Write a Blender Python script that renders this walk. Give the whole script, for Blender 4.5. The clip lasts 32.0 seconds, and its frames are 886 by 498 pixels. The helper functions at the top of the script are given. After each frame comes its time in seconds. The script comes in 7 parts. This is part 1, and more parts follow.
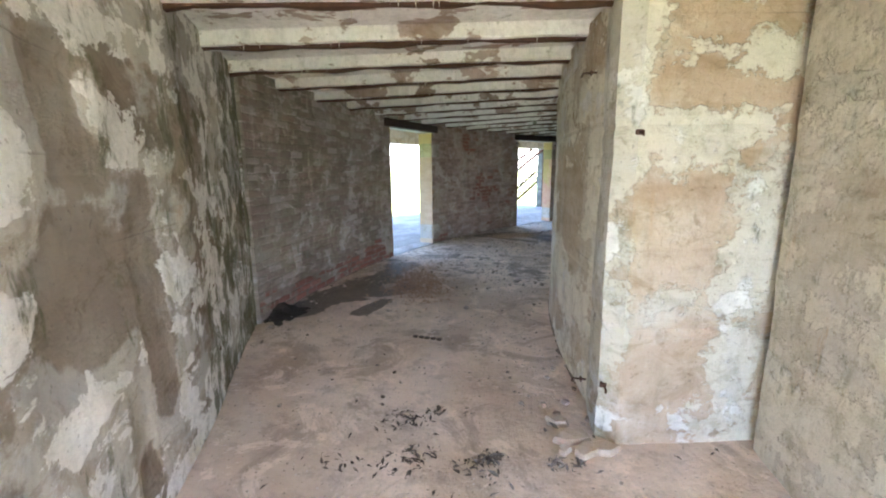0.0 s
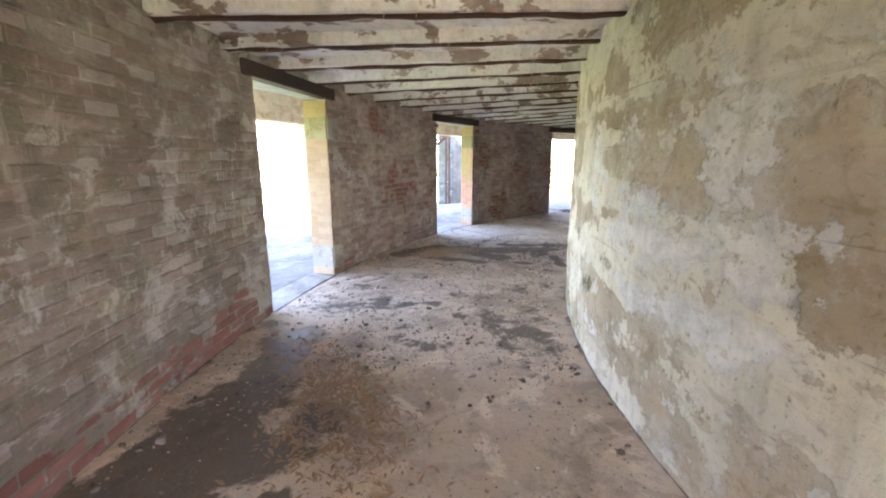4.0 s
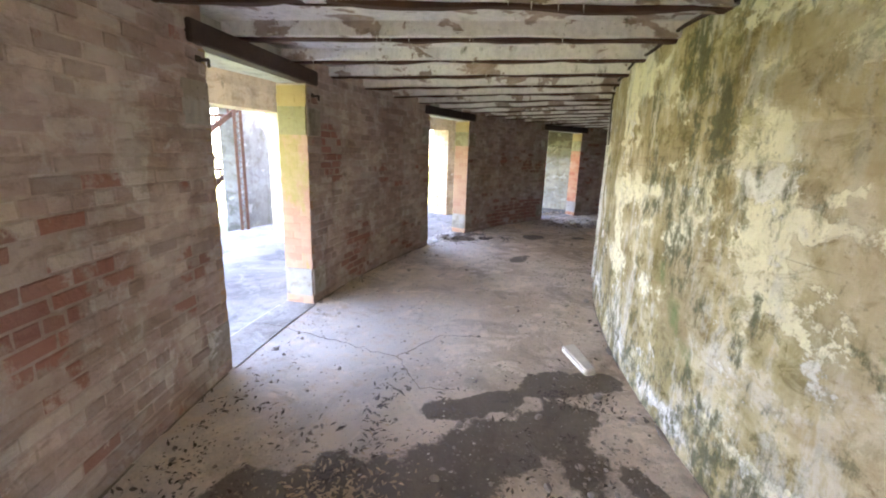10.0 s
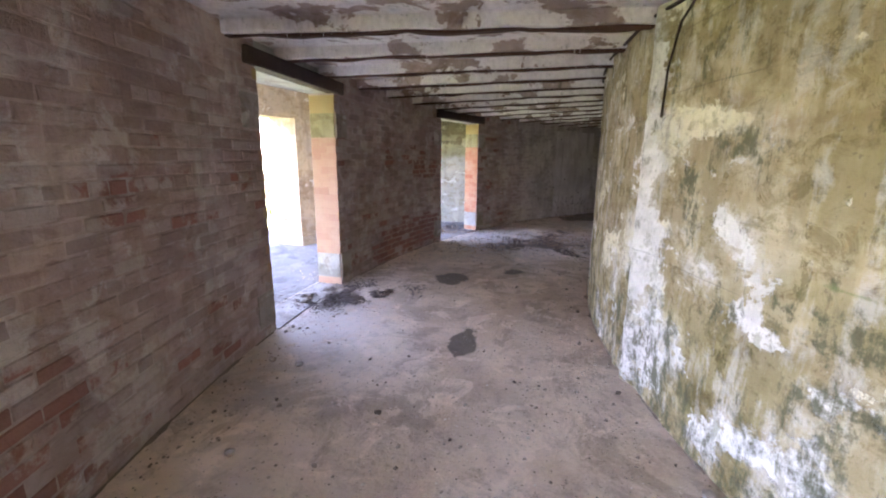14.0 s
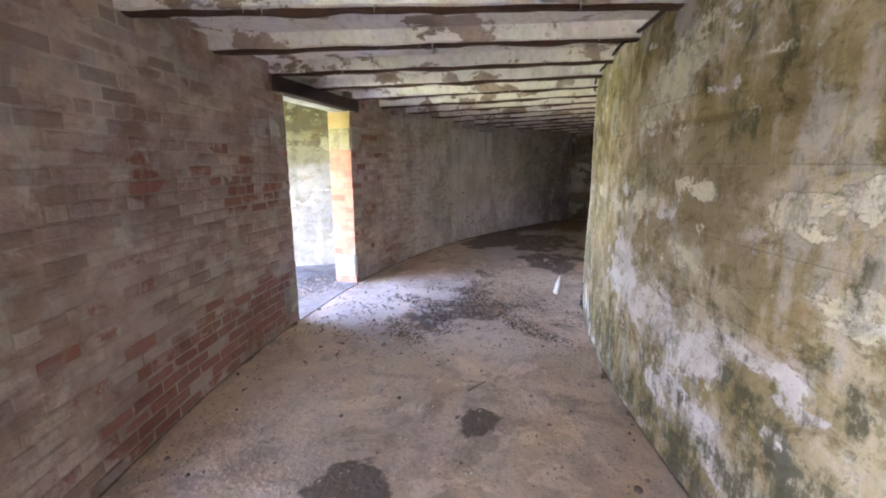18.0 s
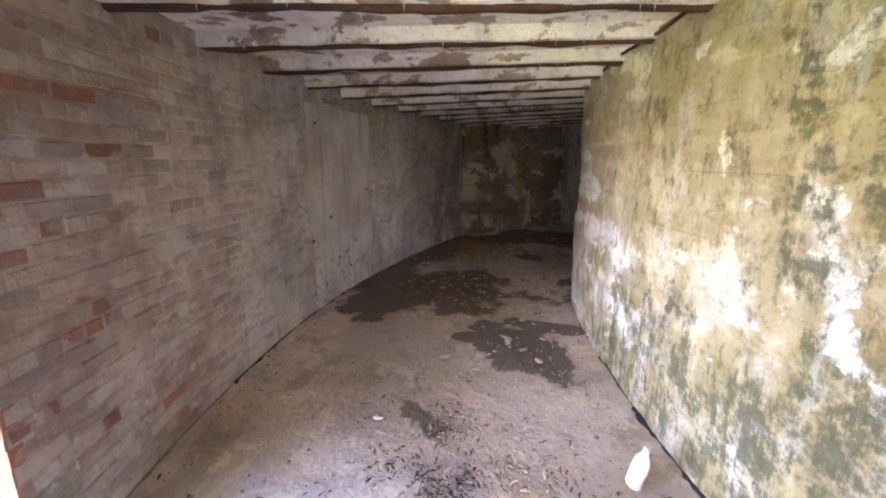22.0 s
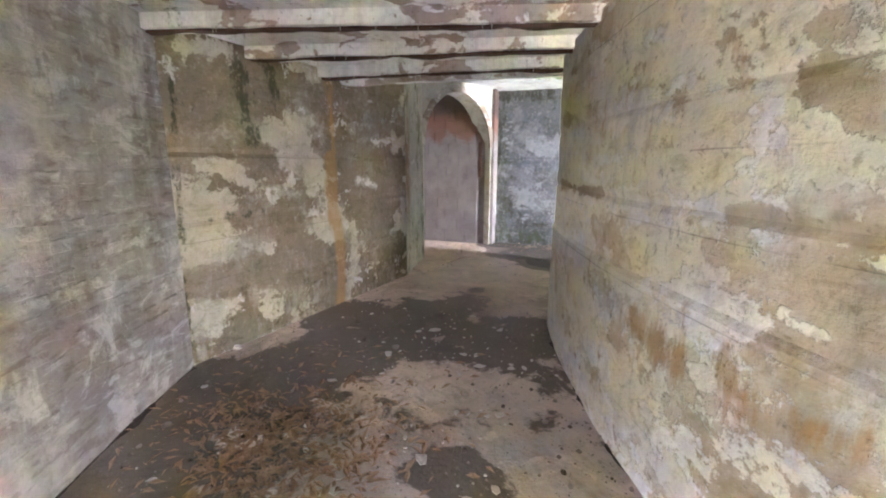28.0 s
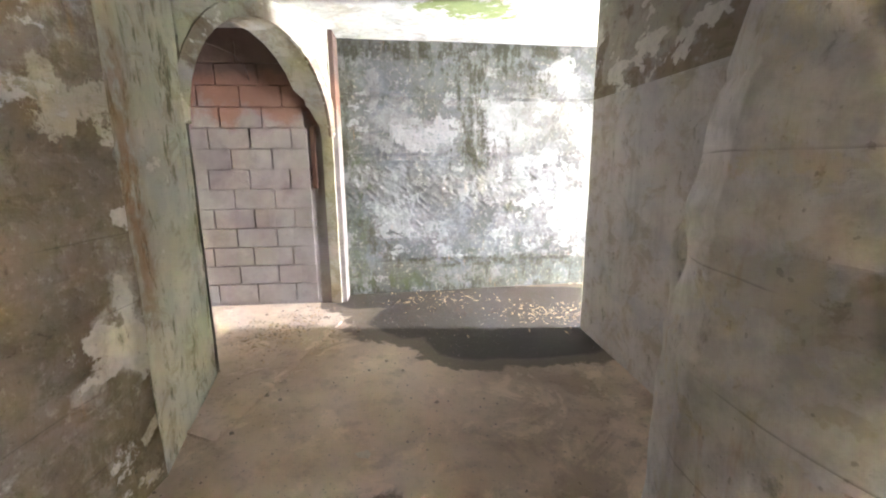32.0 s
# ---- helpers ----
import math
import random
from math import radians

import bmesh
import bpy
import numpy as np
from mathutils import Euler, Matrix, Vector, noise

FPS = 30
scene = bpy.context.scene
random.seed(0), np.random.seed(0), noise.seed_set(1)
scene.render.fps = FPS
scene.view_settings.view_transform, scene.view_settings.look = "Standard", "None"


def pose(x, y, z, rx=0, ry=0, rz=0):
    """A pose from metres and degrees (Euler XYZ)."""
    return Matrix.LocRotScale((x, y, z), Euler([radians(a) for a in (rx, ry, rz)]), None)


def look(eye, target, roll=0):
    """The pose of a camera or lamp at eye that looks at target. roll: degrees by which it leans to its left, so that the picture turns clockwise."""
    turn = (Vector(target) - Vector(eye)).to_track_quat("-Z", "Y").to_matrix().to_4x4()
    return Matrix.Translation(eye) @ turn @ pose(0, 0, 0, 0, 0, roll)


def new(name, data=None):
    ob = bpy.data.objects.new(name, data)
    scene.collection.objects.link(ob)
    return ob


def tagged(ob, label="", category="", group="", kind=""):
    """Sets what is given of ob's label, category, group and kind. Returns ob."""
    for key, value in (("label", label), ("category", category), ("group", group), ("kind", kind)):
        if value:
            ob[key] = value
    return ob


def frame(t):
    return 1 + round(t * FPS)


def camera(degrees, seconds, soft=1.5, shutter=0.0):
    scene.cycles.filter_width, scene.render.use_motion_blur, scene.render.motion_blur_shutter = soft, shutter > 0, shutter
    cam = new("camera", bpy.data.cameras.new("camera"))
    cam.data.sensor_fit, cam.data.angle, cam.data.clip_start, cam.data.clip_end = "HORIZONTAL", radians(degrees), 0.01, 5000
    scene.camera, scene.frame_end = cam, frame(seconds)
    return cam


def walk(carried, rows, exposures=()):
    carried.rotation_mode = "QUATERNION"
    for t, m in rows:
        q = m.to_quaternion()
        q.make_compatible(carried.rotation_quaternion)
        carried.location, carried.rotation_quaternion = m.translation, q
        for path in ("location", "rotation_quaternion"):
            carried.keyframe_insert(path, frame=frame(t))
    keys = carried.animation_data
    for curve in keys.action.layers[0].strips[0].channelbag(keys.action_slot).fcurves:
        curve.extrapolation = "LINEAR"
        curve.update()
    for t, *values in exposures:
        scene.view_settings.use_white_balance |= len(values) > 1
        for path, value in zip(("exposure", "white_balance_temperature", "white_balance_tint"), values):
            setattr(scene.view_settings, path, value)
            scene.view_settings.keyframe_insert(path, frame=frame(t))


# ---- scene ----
cam = camera(93.1, 32.0, soft=2.0)
PATH = [
    (0, (3.291, -0.65, 1.464), (2.841, 1.261, 1.085), -0.5),
    (0.5, (3.063, -0.282, 1.469), (2.706, 1.65, 1.095), -0.4),
    (1, (2.797, 0.055, 1.474), (2.534, 1.998, 1.084), -0.3),
    (1.5, (2.618, 0.344, 1.456), (2.426, 2.293, 1.05), -0.7),
    (2, (2.527, 0.744, 1.46), (2.409, 2.695, 1.035), -0.7),
    (2.5, (2.419, 1.06, 1.458), (2.371, 3.01, 1.013), -0.5),
    (3, (2.249, 1.414, 1.478), (2.317, 3.356, 1.006), -0.3),
    (3.5, (2.272, 1.686, 1.422), (2.353, 3.637, 0.986), -0.2),
    (5.5, (1.917, 3.411, 1.591), (2.464, 5.29, 1.18), 1.2),
    (6, (1.876, 3.836, 1.6), (2.539, 5.672, 1.165), 1.4),
    (6.5, (1.933, 4.242, 1.577), (2.626, 6.067, 1.141), 1.3),
    (7, (2.024, 4.648, 1.597), (2.762, 6.454, 1.159), 1.6),
    (7.5, (2.045, 5.071, 1.597), (2.852, 6.846, 1.152), 1.8),
    (8, (2.122, 5.43, 1.571), (2.921, 7.209, 1.126), 1.2),
    (8.5, (2.257, 5.818, 1.577), (3.06, 7.595, 1.134), 1.0),
    (9, (2.284, 6.253, 1.576), (3.128, 8.008, 1.122), 1.2),
    (9.5, (2.398, 6.646, 1.544), (3.279, 8.381, 1.083), 1.3),
    (10, (2.561, 7.05, 1.566), (3.561, 8.722, 1.111), 1.9),
    (10.5, (2.663, 7.477, 1.536), (3.839, 9.033, 1.096), 2.1),
    (11, (2.799, 7.847, 1.511), (4.043, 9.352, 1.078), 1.8),
    (11.5, (3.038, 8.19, 1.487), (4.335, 9.652, 1.064), 1.1),
    (12, (3.195, 8.694, 1.524), (4.567, 10.079, 1.079), 1.5),
    (12.5, (3.347, 9.035, 1.545), (4.762, 10.375, 1.095), 1.4),
    (13, (3.648, 9.329, 1.482), (5.089, 10.647, 1.049), 1.0),
    (13.5, (3.894, 9.62, 1.465), (5.372, 10.897, 1.035), 0.9),
    (14, (4.189, 9.892, 1.466), (5.698, 11.134, 1.04), 0.5),
    (14.5, (4.563, 10.109, 1.466), (6.115, 11.293, 1.031), 0.3),
    (16.5, (5.69, 11.237, 1.474), (7.466, 12.042, 1.03), 1.0),
    (17, (6.033, 11.518, 1.496), (7.85, 12.226, 1.052), 0.7),
    (17.5, (6.40, 11.731, 1.532), (8.22, 12.455, 1.13), -0.0),
    (18, (6.719, 11.999, 1.52), (8.561, 12.666, 1.116), -0.1),
    (18.5, (7.047, 12.304, 1.56), (8.897, 12.933, 1.136), -1.0),
    (19, (7.425, 12.52, 1.566), (9.273, 13.165, 1.153), -1.1),
    (19.5, (7.778, 12.695, 1.56), (9.68, 13.163, 1.153), -0.0),
    (20, (8.144, 12.888, 1.564), (10.083, 13.172, 1.163), 0.8),
    (20.5, (8.589, 13.045, 1.537), (10.542, 13.209, 1.137), 0.5),
    (21, (8.996, 13.181, 1.541), (10.954, 13.243, 1.139), 0.3),
    (21.5, (9.431, 13.329, 1.566), (11.389, 13.313, 1.157), 0.2),
    (22, (9.915, 13.371, 1.578), (11.869, 13.296, 1.157), -0.1),
    (22.5, (10.354, 13.406, 1.551), (12.305, 13.284, 1.126), -0.2),
    (23, (10.79, 13.465, 1.559), (12.731, 13.292, 1.107), -0.1),
    (23.5, (11.231, 13.435, 1.573), (13.188, 13.29, 1.187), -0.4),
    (24, (11.635, 13.409, 1.547), (13.573, 13.073, 1.183), 0.6),
    (24.5, (12.077, 13.411, 1.578), (13.981, 12.915, 1.217), 0.6),
    (25, (12.526, 13.383, 1.556), (14.402, 12.797, 1.189), 0.3),
    (25.5, (12.964, 13.27, 1.521), (14.785, 12.535, 1.143), 1.2),
    (27.5, (14.66, 12.947, 1.459), (16.329, 11.92, 1.06), 0.2),
    (28, (15.119, 12.741, 1.455), (16.754, 11.658, 1.062), 0.1),
    (28.5, (15.521, 12.593, 1.459), (17.104, 11.427, 1.09), 0.3),
    (29, (15.92, 12.44, 1.486), (17.433, 11.186, 1.113), 0.3),
    (29.5, (16.299, 12.218, 1.469), (17.762, 10.907, 1.094), 0.0),
    (30, (16.653, 12.02, 1.471), (18.042, 10.634, 1.089), 0.1),
    (30.5, (17.007, 11.815, 1.47), (18.305, 10.339, 1.1), 0.2),
    (31, (17.312, 11.494, 1.474), (18.547, 9.969, 1.085), 0.4),
    (31.5, (17.623, 11.242, 1.466), (18.743, 9.635, 1.063), 1.7),
    (32, (17.859, 10.95, 1.491), (18.873, 9.274, 1.087), -0.5),
]
EXPOSURES = [(0.0, 4.6, 5900, 18), (1.0, 4.98, 5900, 20), (2.0, 5.3, 6250, 24), (3.0, 5.55, 6350, 26), (6.0, 4.9, 6950, 28), (8.0, 5.2, 6900, 30), (9.0, 5.5, 6600, 30), (10.0, 5.55, 6950, 31), (12.0, 5.25, 7400, 40), (13.0, 5.6, 7000, 43), (14.0, 5.75, 6500, 40), (17.0, 6.35, 6500, 40), (19.0, 6.8, 6500, 38), (21.0, 6.55, 7200, 39), (22.0, 7.1, 6800, 44), (23.0, 7.4, 6500, 40), (25.0, 7.95, 6300, 36), (28.0, 10.15, 6300, 30), (30.0, 10.75, 6400, 24), (32.0, 10.75, 6900, 24)]
walk(cam, [(t, look(eye, target, roll)) for t, eye, target, roll in PATH], EXPOSURES)

# ---- light ----
world = bpy.data.worlds.new("sky")
scene.world = world
world.use_nodes = True
sky = world.node_tree.nodes.new("ShaderNodeTexSky")
sky.sky_type, sky.sun_disc = "NISHITA", False
sky.sun_elevation, sky.sun_rotation = radians(52), radians(115)
sky_bg = world.node_tree.nodes["Background"]
sky_bg.inputs["Strength"].default_value = 0.15
world.node_tree.links.new(sky.outputs["Color"], sky_bg.inputs["Color"])
sun = new("sun", bpy.data.lights.new("sun", "SUN"))
sun.data.energy, sun.data.angle, sun.data.color = 5.0, radians(2.0), (1.0, 0.95, 0.87)
sun.rotation_euler = Euler((radians(38), 0, radians(65)))

# Light reaches the far end of the corridor over many bounces
scene.cycles.max_bounces, scene.cycles.diffuse_bounces = 16, 12

# Lamp for daylight in a narrow unseen opening added beyond the end room
slit_lamp = new("opening_light", bpy.data.lights.new("opening_light", "AREA"))
slit_lamp.data.shape, slit_lamp.data.size, slit_lamp.data.size_y = "RECTANGLE", 0.24, 2.2
slit_lamp.data.energy, slit_lamp.data.color = 1.3, (0.86, 0.94, 1.0)
slit_lamp.matrix_world = look((15.42, 5.28, 1.2), (18.28, 6.7, 1.2))

# ---- plan: a ring corridor about one centre; angles clockwise from +y, radii in metres ----
CX, CY = 11.741, 3.727
R_OUT, R_BACK = 11.09, 11.38
Z_BEAM, Z_SOFFIT = 2.25, 2.345
A_START, A_END = -95.4, 37.0
DOORS = [(-78.45, -71.4), (-54.7, -47.8), (-31.8, -24.85), (-9.45, -2.62)]
BLOCKED = (12.9, 20.2)
BEAM_PITCH, BEAM_FIRST, BEAM_COUNT = 3.9, -103.6, 39


def P(a, r, z=0.0):
    q = radians(a)
    return Vector((CX + r * math.sin(q), CY + r * math.cos(q), z))


def r_in(a):
    return float(np.interp(a, [-105, -85, -70, -45, -30, 8, 20, 32, 44, 46, 47.7], [8.33, 8.33, 8.27, 8.28, 8.35, 8.33, 8.43, 8.49, 8.53, 8.48, 8.34]))


def r_out(a):
    return float(np.interp(a, [-96, 15, 24, 30, 37], [11.09, 11.09, 11.06, 11.10, 11.22]))


# ---- node helper ----
class Mat:
    def __init__(self, name, rough=0.9):
        self.m = bpy.data.materials.new(name)
        self.m.use_nodes = True
        self.t = self.m.node_tree
        self.b = self.t.nodes["Principled BSDF"]
        self.b.inputs["Roughness"].default_value = rough
        self.pos = self.t.nodes.new("ShaderNodeNewGeometry").outputs["Position"]

    def put(self, socket, v):
        if isinstance(v, bpy.types.NodeSocket):
            self.t.links.new(v, socket)
        elif isinstance(v, tuple) and len(v) == 3 and socket.type == "RGBA":
            socket.default_value = (*v, 1)
        else:
            socket.default_value = v

    def math(self, op, a, b=0.5, c=0.5, clamp=False):
        n = self.t.nodes.new("ShaderNodeMath")
        n.operation, n.use_clamp = op, clamp
        for s, v in zip(n.inputs, (a, b, c)):
            self.put(s, v)
        return n.outputs[0]

    def noise(self, scale, detail=4.0, rough=0.55, vec=None, distort=0.0):
        n = self.t.nodes.new("ShaderNodeTexNoise")
        self.put(n.inputs["Vector"], vec or self.pos)
        for k, v in (("Scale", scale), ("Detail", detail), ("Roughness", rough), ("Distortion", distort)):
            n.inputs[k].default_value = v
        return n.outputs["Fac"]

    def vor(self, scale, vec=None, feature="F1"):
        n = self.t.nodes.new("ShaderNodeTexVoronoi")
        n.feature = feature
        self.put(n.inputs["Vector"], vec or self.pos)
        n.inputs["Scale"].default_value = scale
        return n.outputs["Distance"]

    def step(self, v, lo, hi):
        n = self.t.nodes.new("ShaderNodeMapRange")
        n.interpolation_type = "SMOOTHSTEP"
        self.put(n.inputs["Value"], v)
        self.put(n.inputs["From Min"], lo)
        self.put(n.inputs["From Max"], hi)
        return n.outputs["Result"]

    def mix(self, f, a, b):
        n = self.t.nodes.new("ShaderNodeMix")
        n.data_type = "RGBA"
        self.put(n.inputs[0], f)
        self.put(n.inputs[6], a)
        self.put(n.inputs[7], b)
        return n.outputs[2]

    def mul(self, f, a, b):
        n = self.t.nodes.new("ShaderNodeMix")
        n.data_type, n.blend_type = "RGBA", "MULTIPLY"
        self.put(n.inputs[0], f)
        self.put(n.inputs[6], a)
        self.put(n.inputs[7], b)
        return n.outputs[2]

    def shift(self, off, scale=(1, 1, 1), vec=None):
        n = self.t.nodes.new("ShaderNodeMapping")
        self.put(n.inputs["Vector"], vec or self.pos)
        n.inputs["Location"].default_value = off
        n.inputs["Scale"].default_value = scale
        return n.outputs[0]

    def attr(self, name):
        n = self.t.nodes.new("ShaderNodeAttribute")
        n.attribute_name = name
        return n.outputs["Fac"]

    def xyz(self):
        n = self.t.nodes.new("ShaderNodeSeparateXYZ")
        self.put(n.inputs[0], self.pos)
        return n.outputs

    def rolled(self, sx=1.0, sz=1.0):
        """Position unrolled along the ring: (arc length, height, radius)."""
        x, y, z = self.xyz()
        dx, dy = self.math("SUBTRACT", x, CX), self.math("SUBTRACT", y, CY)
        ang = self.math("MULTIPLY", self.math("ARCTAN2", dx, dy), 9.5 * sx)
        n = self.t.nodes.new("ShaderNodeCombineXYZ")
        self.put(n.inputs[0], ang)
        self.put(n.inputs[1], self.math("MULTIPLY", z, sz))
        return n.outputs[0]

    def rand(self):
        o = self.t.nodes.new("ShaderNodeObjectInfo").outputs["Random"]
        i = self.t.nodes.new("ShaderNodeNewGeometry").outputs["Random Per Island"]
        return self.math("FRACT", self.math("ADD", o, i))

    def done(self, color, bump=None, dist=0.01, rough=None, strength=1.0, metal=None):
        self.put(self.b.inputs["Base Color"], color)
        if rough is not None:
            self.put(self.b.inputs["Roughness"], rough)
        if metal is not None:
            self.put(self.b.inputs["Metallic"], metal)
        if bump is not None:
            n = self.t.nodes.new("ShaderNodeBump")
            n.inputs["Distance"].default_value = dist
            n.inputs["Strength"].default_value = strength
            self.put(n.inputs["Height"], bump)
            self.t.links.new(n.outputs[0], self.b.inputs["Normal"])
        self.b.inputs["Specular IOR Level"].default_value = 0.25
        return self.m


def plain(name, color, rough=0.85, scale=9.0, vary=0.25, metal=0.0, grain=60.0, bump=0.004):
    k = Mat(name, rough)
    n = k.noise(scale, 6, 0.65)
    c = k.mix(n, tuple(v * (1 - vary) for v in color), tuple(min(1, v * (1 + vary)) for v in color))
    return k.done(c, k.math("ADD", k.noise(grain, 3), n), bump, metal=metal)


def wall_material(name, base_a, base_b, cream, white, cover=0.5, flake=0.56, green=0.0, boards=1.0):
    """Old lime-washed concrete: bare plaster, cream wash peeling off it, white flakes, algae and mould."""
    k = Mat(name, 0.92)
    flat = k.shift((0, 0, 0), (0.85, 0.85, 1.3))
    streak = k.noise(2.2, 4, 0.6, k.shift((0, 0, 0), (2.6, 2.6, 0.32)))
    n1 = k.noise(1.3, 9, 0.6, flat, 0.25)
    n2 = k.noise(3.2, 9, 0.62, k.shift((7, 3, 1), vec=flat), 0.3)
    n3 = k.noise(0.7, 5, 0.6, k.shift((2, 9, 4)))
    n4 = k.noise(9, 8, 0.7, k.shift((5, 1, 2)))
    n5 = k.noise(24, 6, 0.7, k.shift((9, 2, 3)))
    fine = k.noise(70, 4, 0.6)
    band = k.noise(1.0, 3, 0.5, k.shift((3, 1, 2), (0.3, 0.3, 6.0)))
    z = k.xyz()[2]
    base = k.mix(k.step(n3, 0.38, 0.62), base_a, base_b)
    base = k.mix(k.math("MULTIPLY", k.step(n4, 0.45, 0.7), 0.6), base, tuple(v * 0.68 for v in base_b))
    base = k.mix(k.math("MULTIPLY", k.step(n5, 0.5, 0.7), 0.4), base, tuple(v * 1.3 for v in base_a))
    jag = k.math("ADD", k.math("MULTIPLY", n4, 0.22), k.math("MULTIPLY", n5, 0.08))
    wash = k.step(k.math("ADD", k.math("ADD", n1, jag), k.math("ADD", k.attr("wash"), k.math("MULTIPLY", k.math("SUBTRACT", band, 0.5), 0.3))), cover + 0.11, cover + 0.18)
    tone = k.mix(k.step(k.noise(2.1, 6, 0.65, k.shift((3, 3, 3))), 0.38, 0.64), cream, tuple(v * f for v, f in zip(cream, (0.76, 0.78, 0.84))))
    tone = k.mix(k.math("MULTIPLY", k.step(n4, 0.5, 0.72), 0.5), tone, base_b)
    c = k.mix(k.math("MULTIPLY", wash, 0.9), base, tone)
    c = k.mul(k.math("MULTIPLY", k.step(k.noise(4.2, 9, 0.74, k.shift((7, 7, 2), (1, 1, 1.3)), 0.6), 0.49, 0.61), 0.6), c, (0.62, 0.54, 0.44))
    flakes = k.step(k.math("ADD", k.math("ADD", n2, k.math("MULTIPLY", n5, 0.09)), k.attr("flake")), flake + 0.03, flake + 0.055)
    c = k.mix(k.math("MULTIPLY", flakes, 0.9), c, k.mix(k.step(n5, 0.4, 0.7), white, tuple(v * 0.82 for v in white)))
    c = k.mul(k.math("MULTIPLY", k.step(streak, 0.50, 0.74), 0.42), c, (0.52, 0.52, 0.50))
    if boards:
        zz = k.math("ADD", z, k.math("MULTIPLY", n3, 0.03))
        fr = k.math("FRACT", k.math("DIVIDE", zz, 0.305))
        seam = k.math("MULTIPLY", k.math("SUBTRACT", 1.0, k.step(fr, 0.0, 0.035)), k.step(k.noise(1.1, 4, 0.6, k.shift((1, 4, 2), (1, 1, 3))), 0.48, 0.6))
        c = k.mix(k.math("MULTIPLY", seam, 0.45 * boards), c, (0.10, 0.085, 0.07))
    na = k.math("ADD", k.math("MULTIPLY", streak, 0.45), k.math("MULTIPLY", k.noise(1.7, 8, 0.68, k.shift((4, 2, 8)), 0.6), 0.55))
    alg = k.step(k.math("ADD", na, k.math("MULTIPLY", k.math("ADD", k.attr("algae"), green), 0.42)), 0.60, 0.82)
    c = k.mul(k.math("MULTIPLY", alg, 0.8), c, k.mix(n4, (0.46, 0.45, 0.22), (0.88, 0.85, 0.56)))
    nd = k.math("ADD", k.math("MULTIPLY", k.noise(2.2, 7, 0.66, k.shift((6, 6, 1), (2.0, 2.0, 0.6)), 0.3), 0.55), k.math("MULTIPLY", k.noise(6.5, 7, 0.68, k.shift((2, 6, 6), (1.4, 1.4, 0.9)), 0.4), 0.45))
    dark = k.step(k.math("ADD", nd, k.math("MULTIPLY", k.attr("mould"), 0.17)), 0.578, 0.66)
    dark = k.math("MULTIPLY", dark, k.step(k.math("ADD", n4, k.math("MULTIPLY", n5, 0.6)), 0.50, 0.76))
    c = k.mix(k.math("MULTIPLY", dark, 0.86), c, k.mix(n5, (0.045, 0.047, 0.026), (0.165, 0.16, 0.085)))
    moss = k.step(k.math("ADD", nd, k.math("MULTIPLY", k.attr("moss"), 0.3)), 0.66, 0.72)
    c = k.mix(k.math("MULTIPLY", moss, 0.9), c, k.mix(n4, (0.09, 0.13, 0.035), (0.24, 0.30, 0.10)))
    c = k.mix(k.math("MULTIPLY", k.attr("rust"), k.step(k.math("ADD", n4, streak), 0.8, 1.05), clamp=True), c, k.mix(n4, (0.19, 0.085, 0.03), (0.38, 0.18, 0.05)))
    specks = k.step(k.noise(38, 3, 0.5, k.shift((1, 1, 8))), 0.66, 0.72)
    c = k.mix(k.math("MULTIPLY", specks, 0.4), c, (0.08, 0.07, 0.055))
    h = k.math("ADD", k.math("MULTIPLY", wash, 0.14), k.math("MULTIPLY", flakes, 0.18))
    h = k.math("ADD", h, k.math("ADD", k.math("MULTIPLY", n4, 0.8), k.math("ADD", k.math("MULTIPLY", fine, 0.18), k.math("MULTIPLY", n5, 0.45))))
    return k.done(c, h, 0.013)


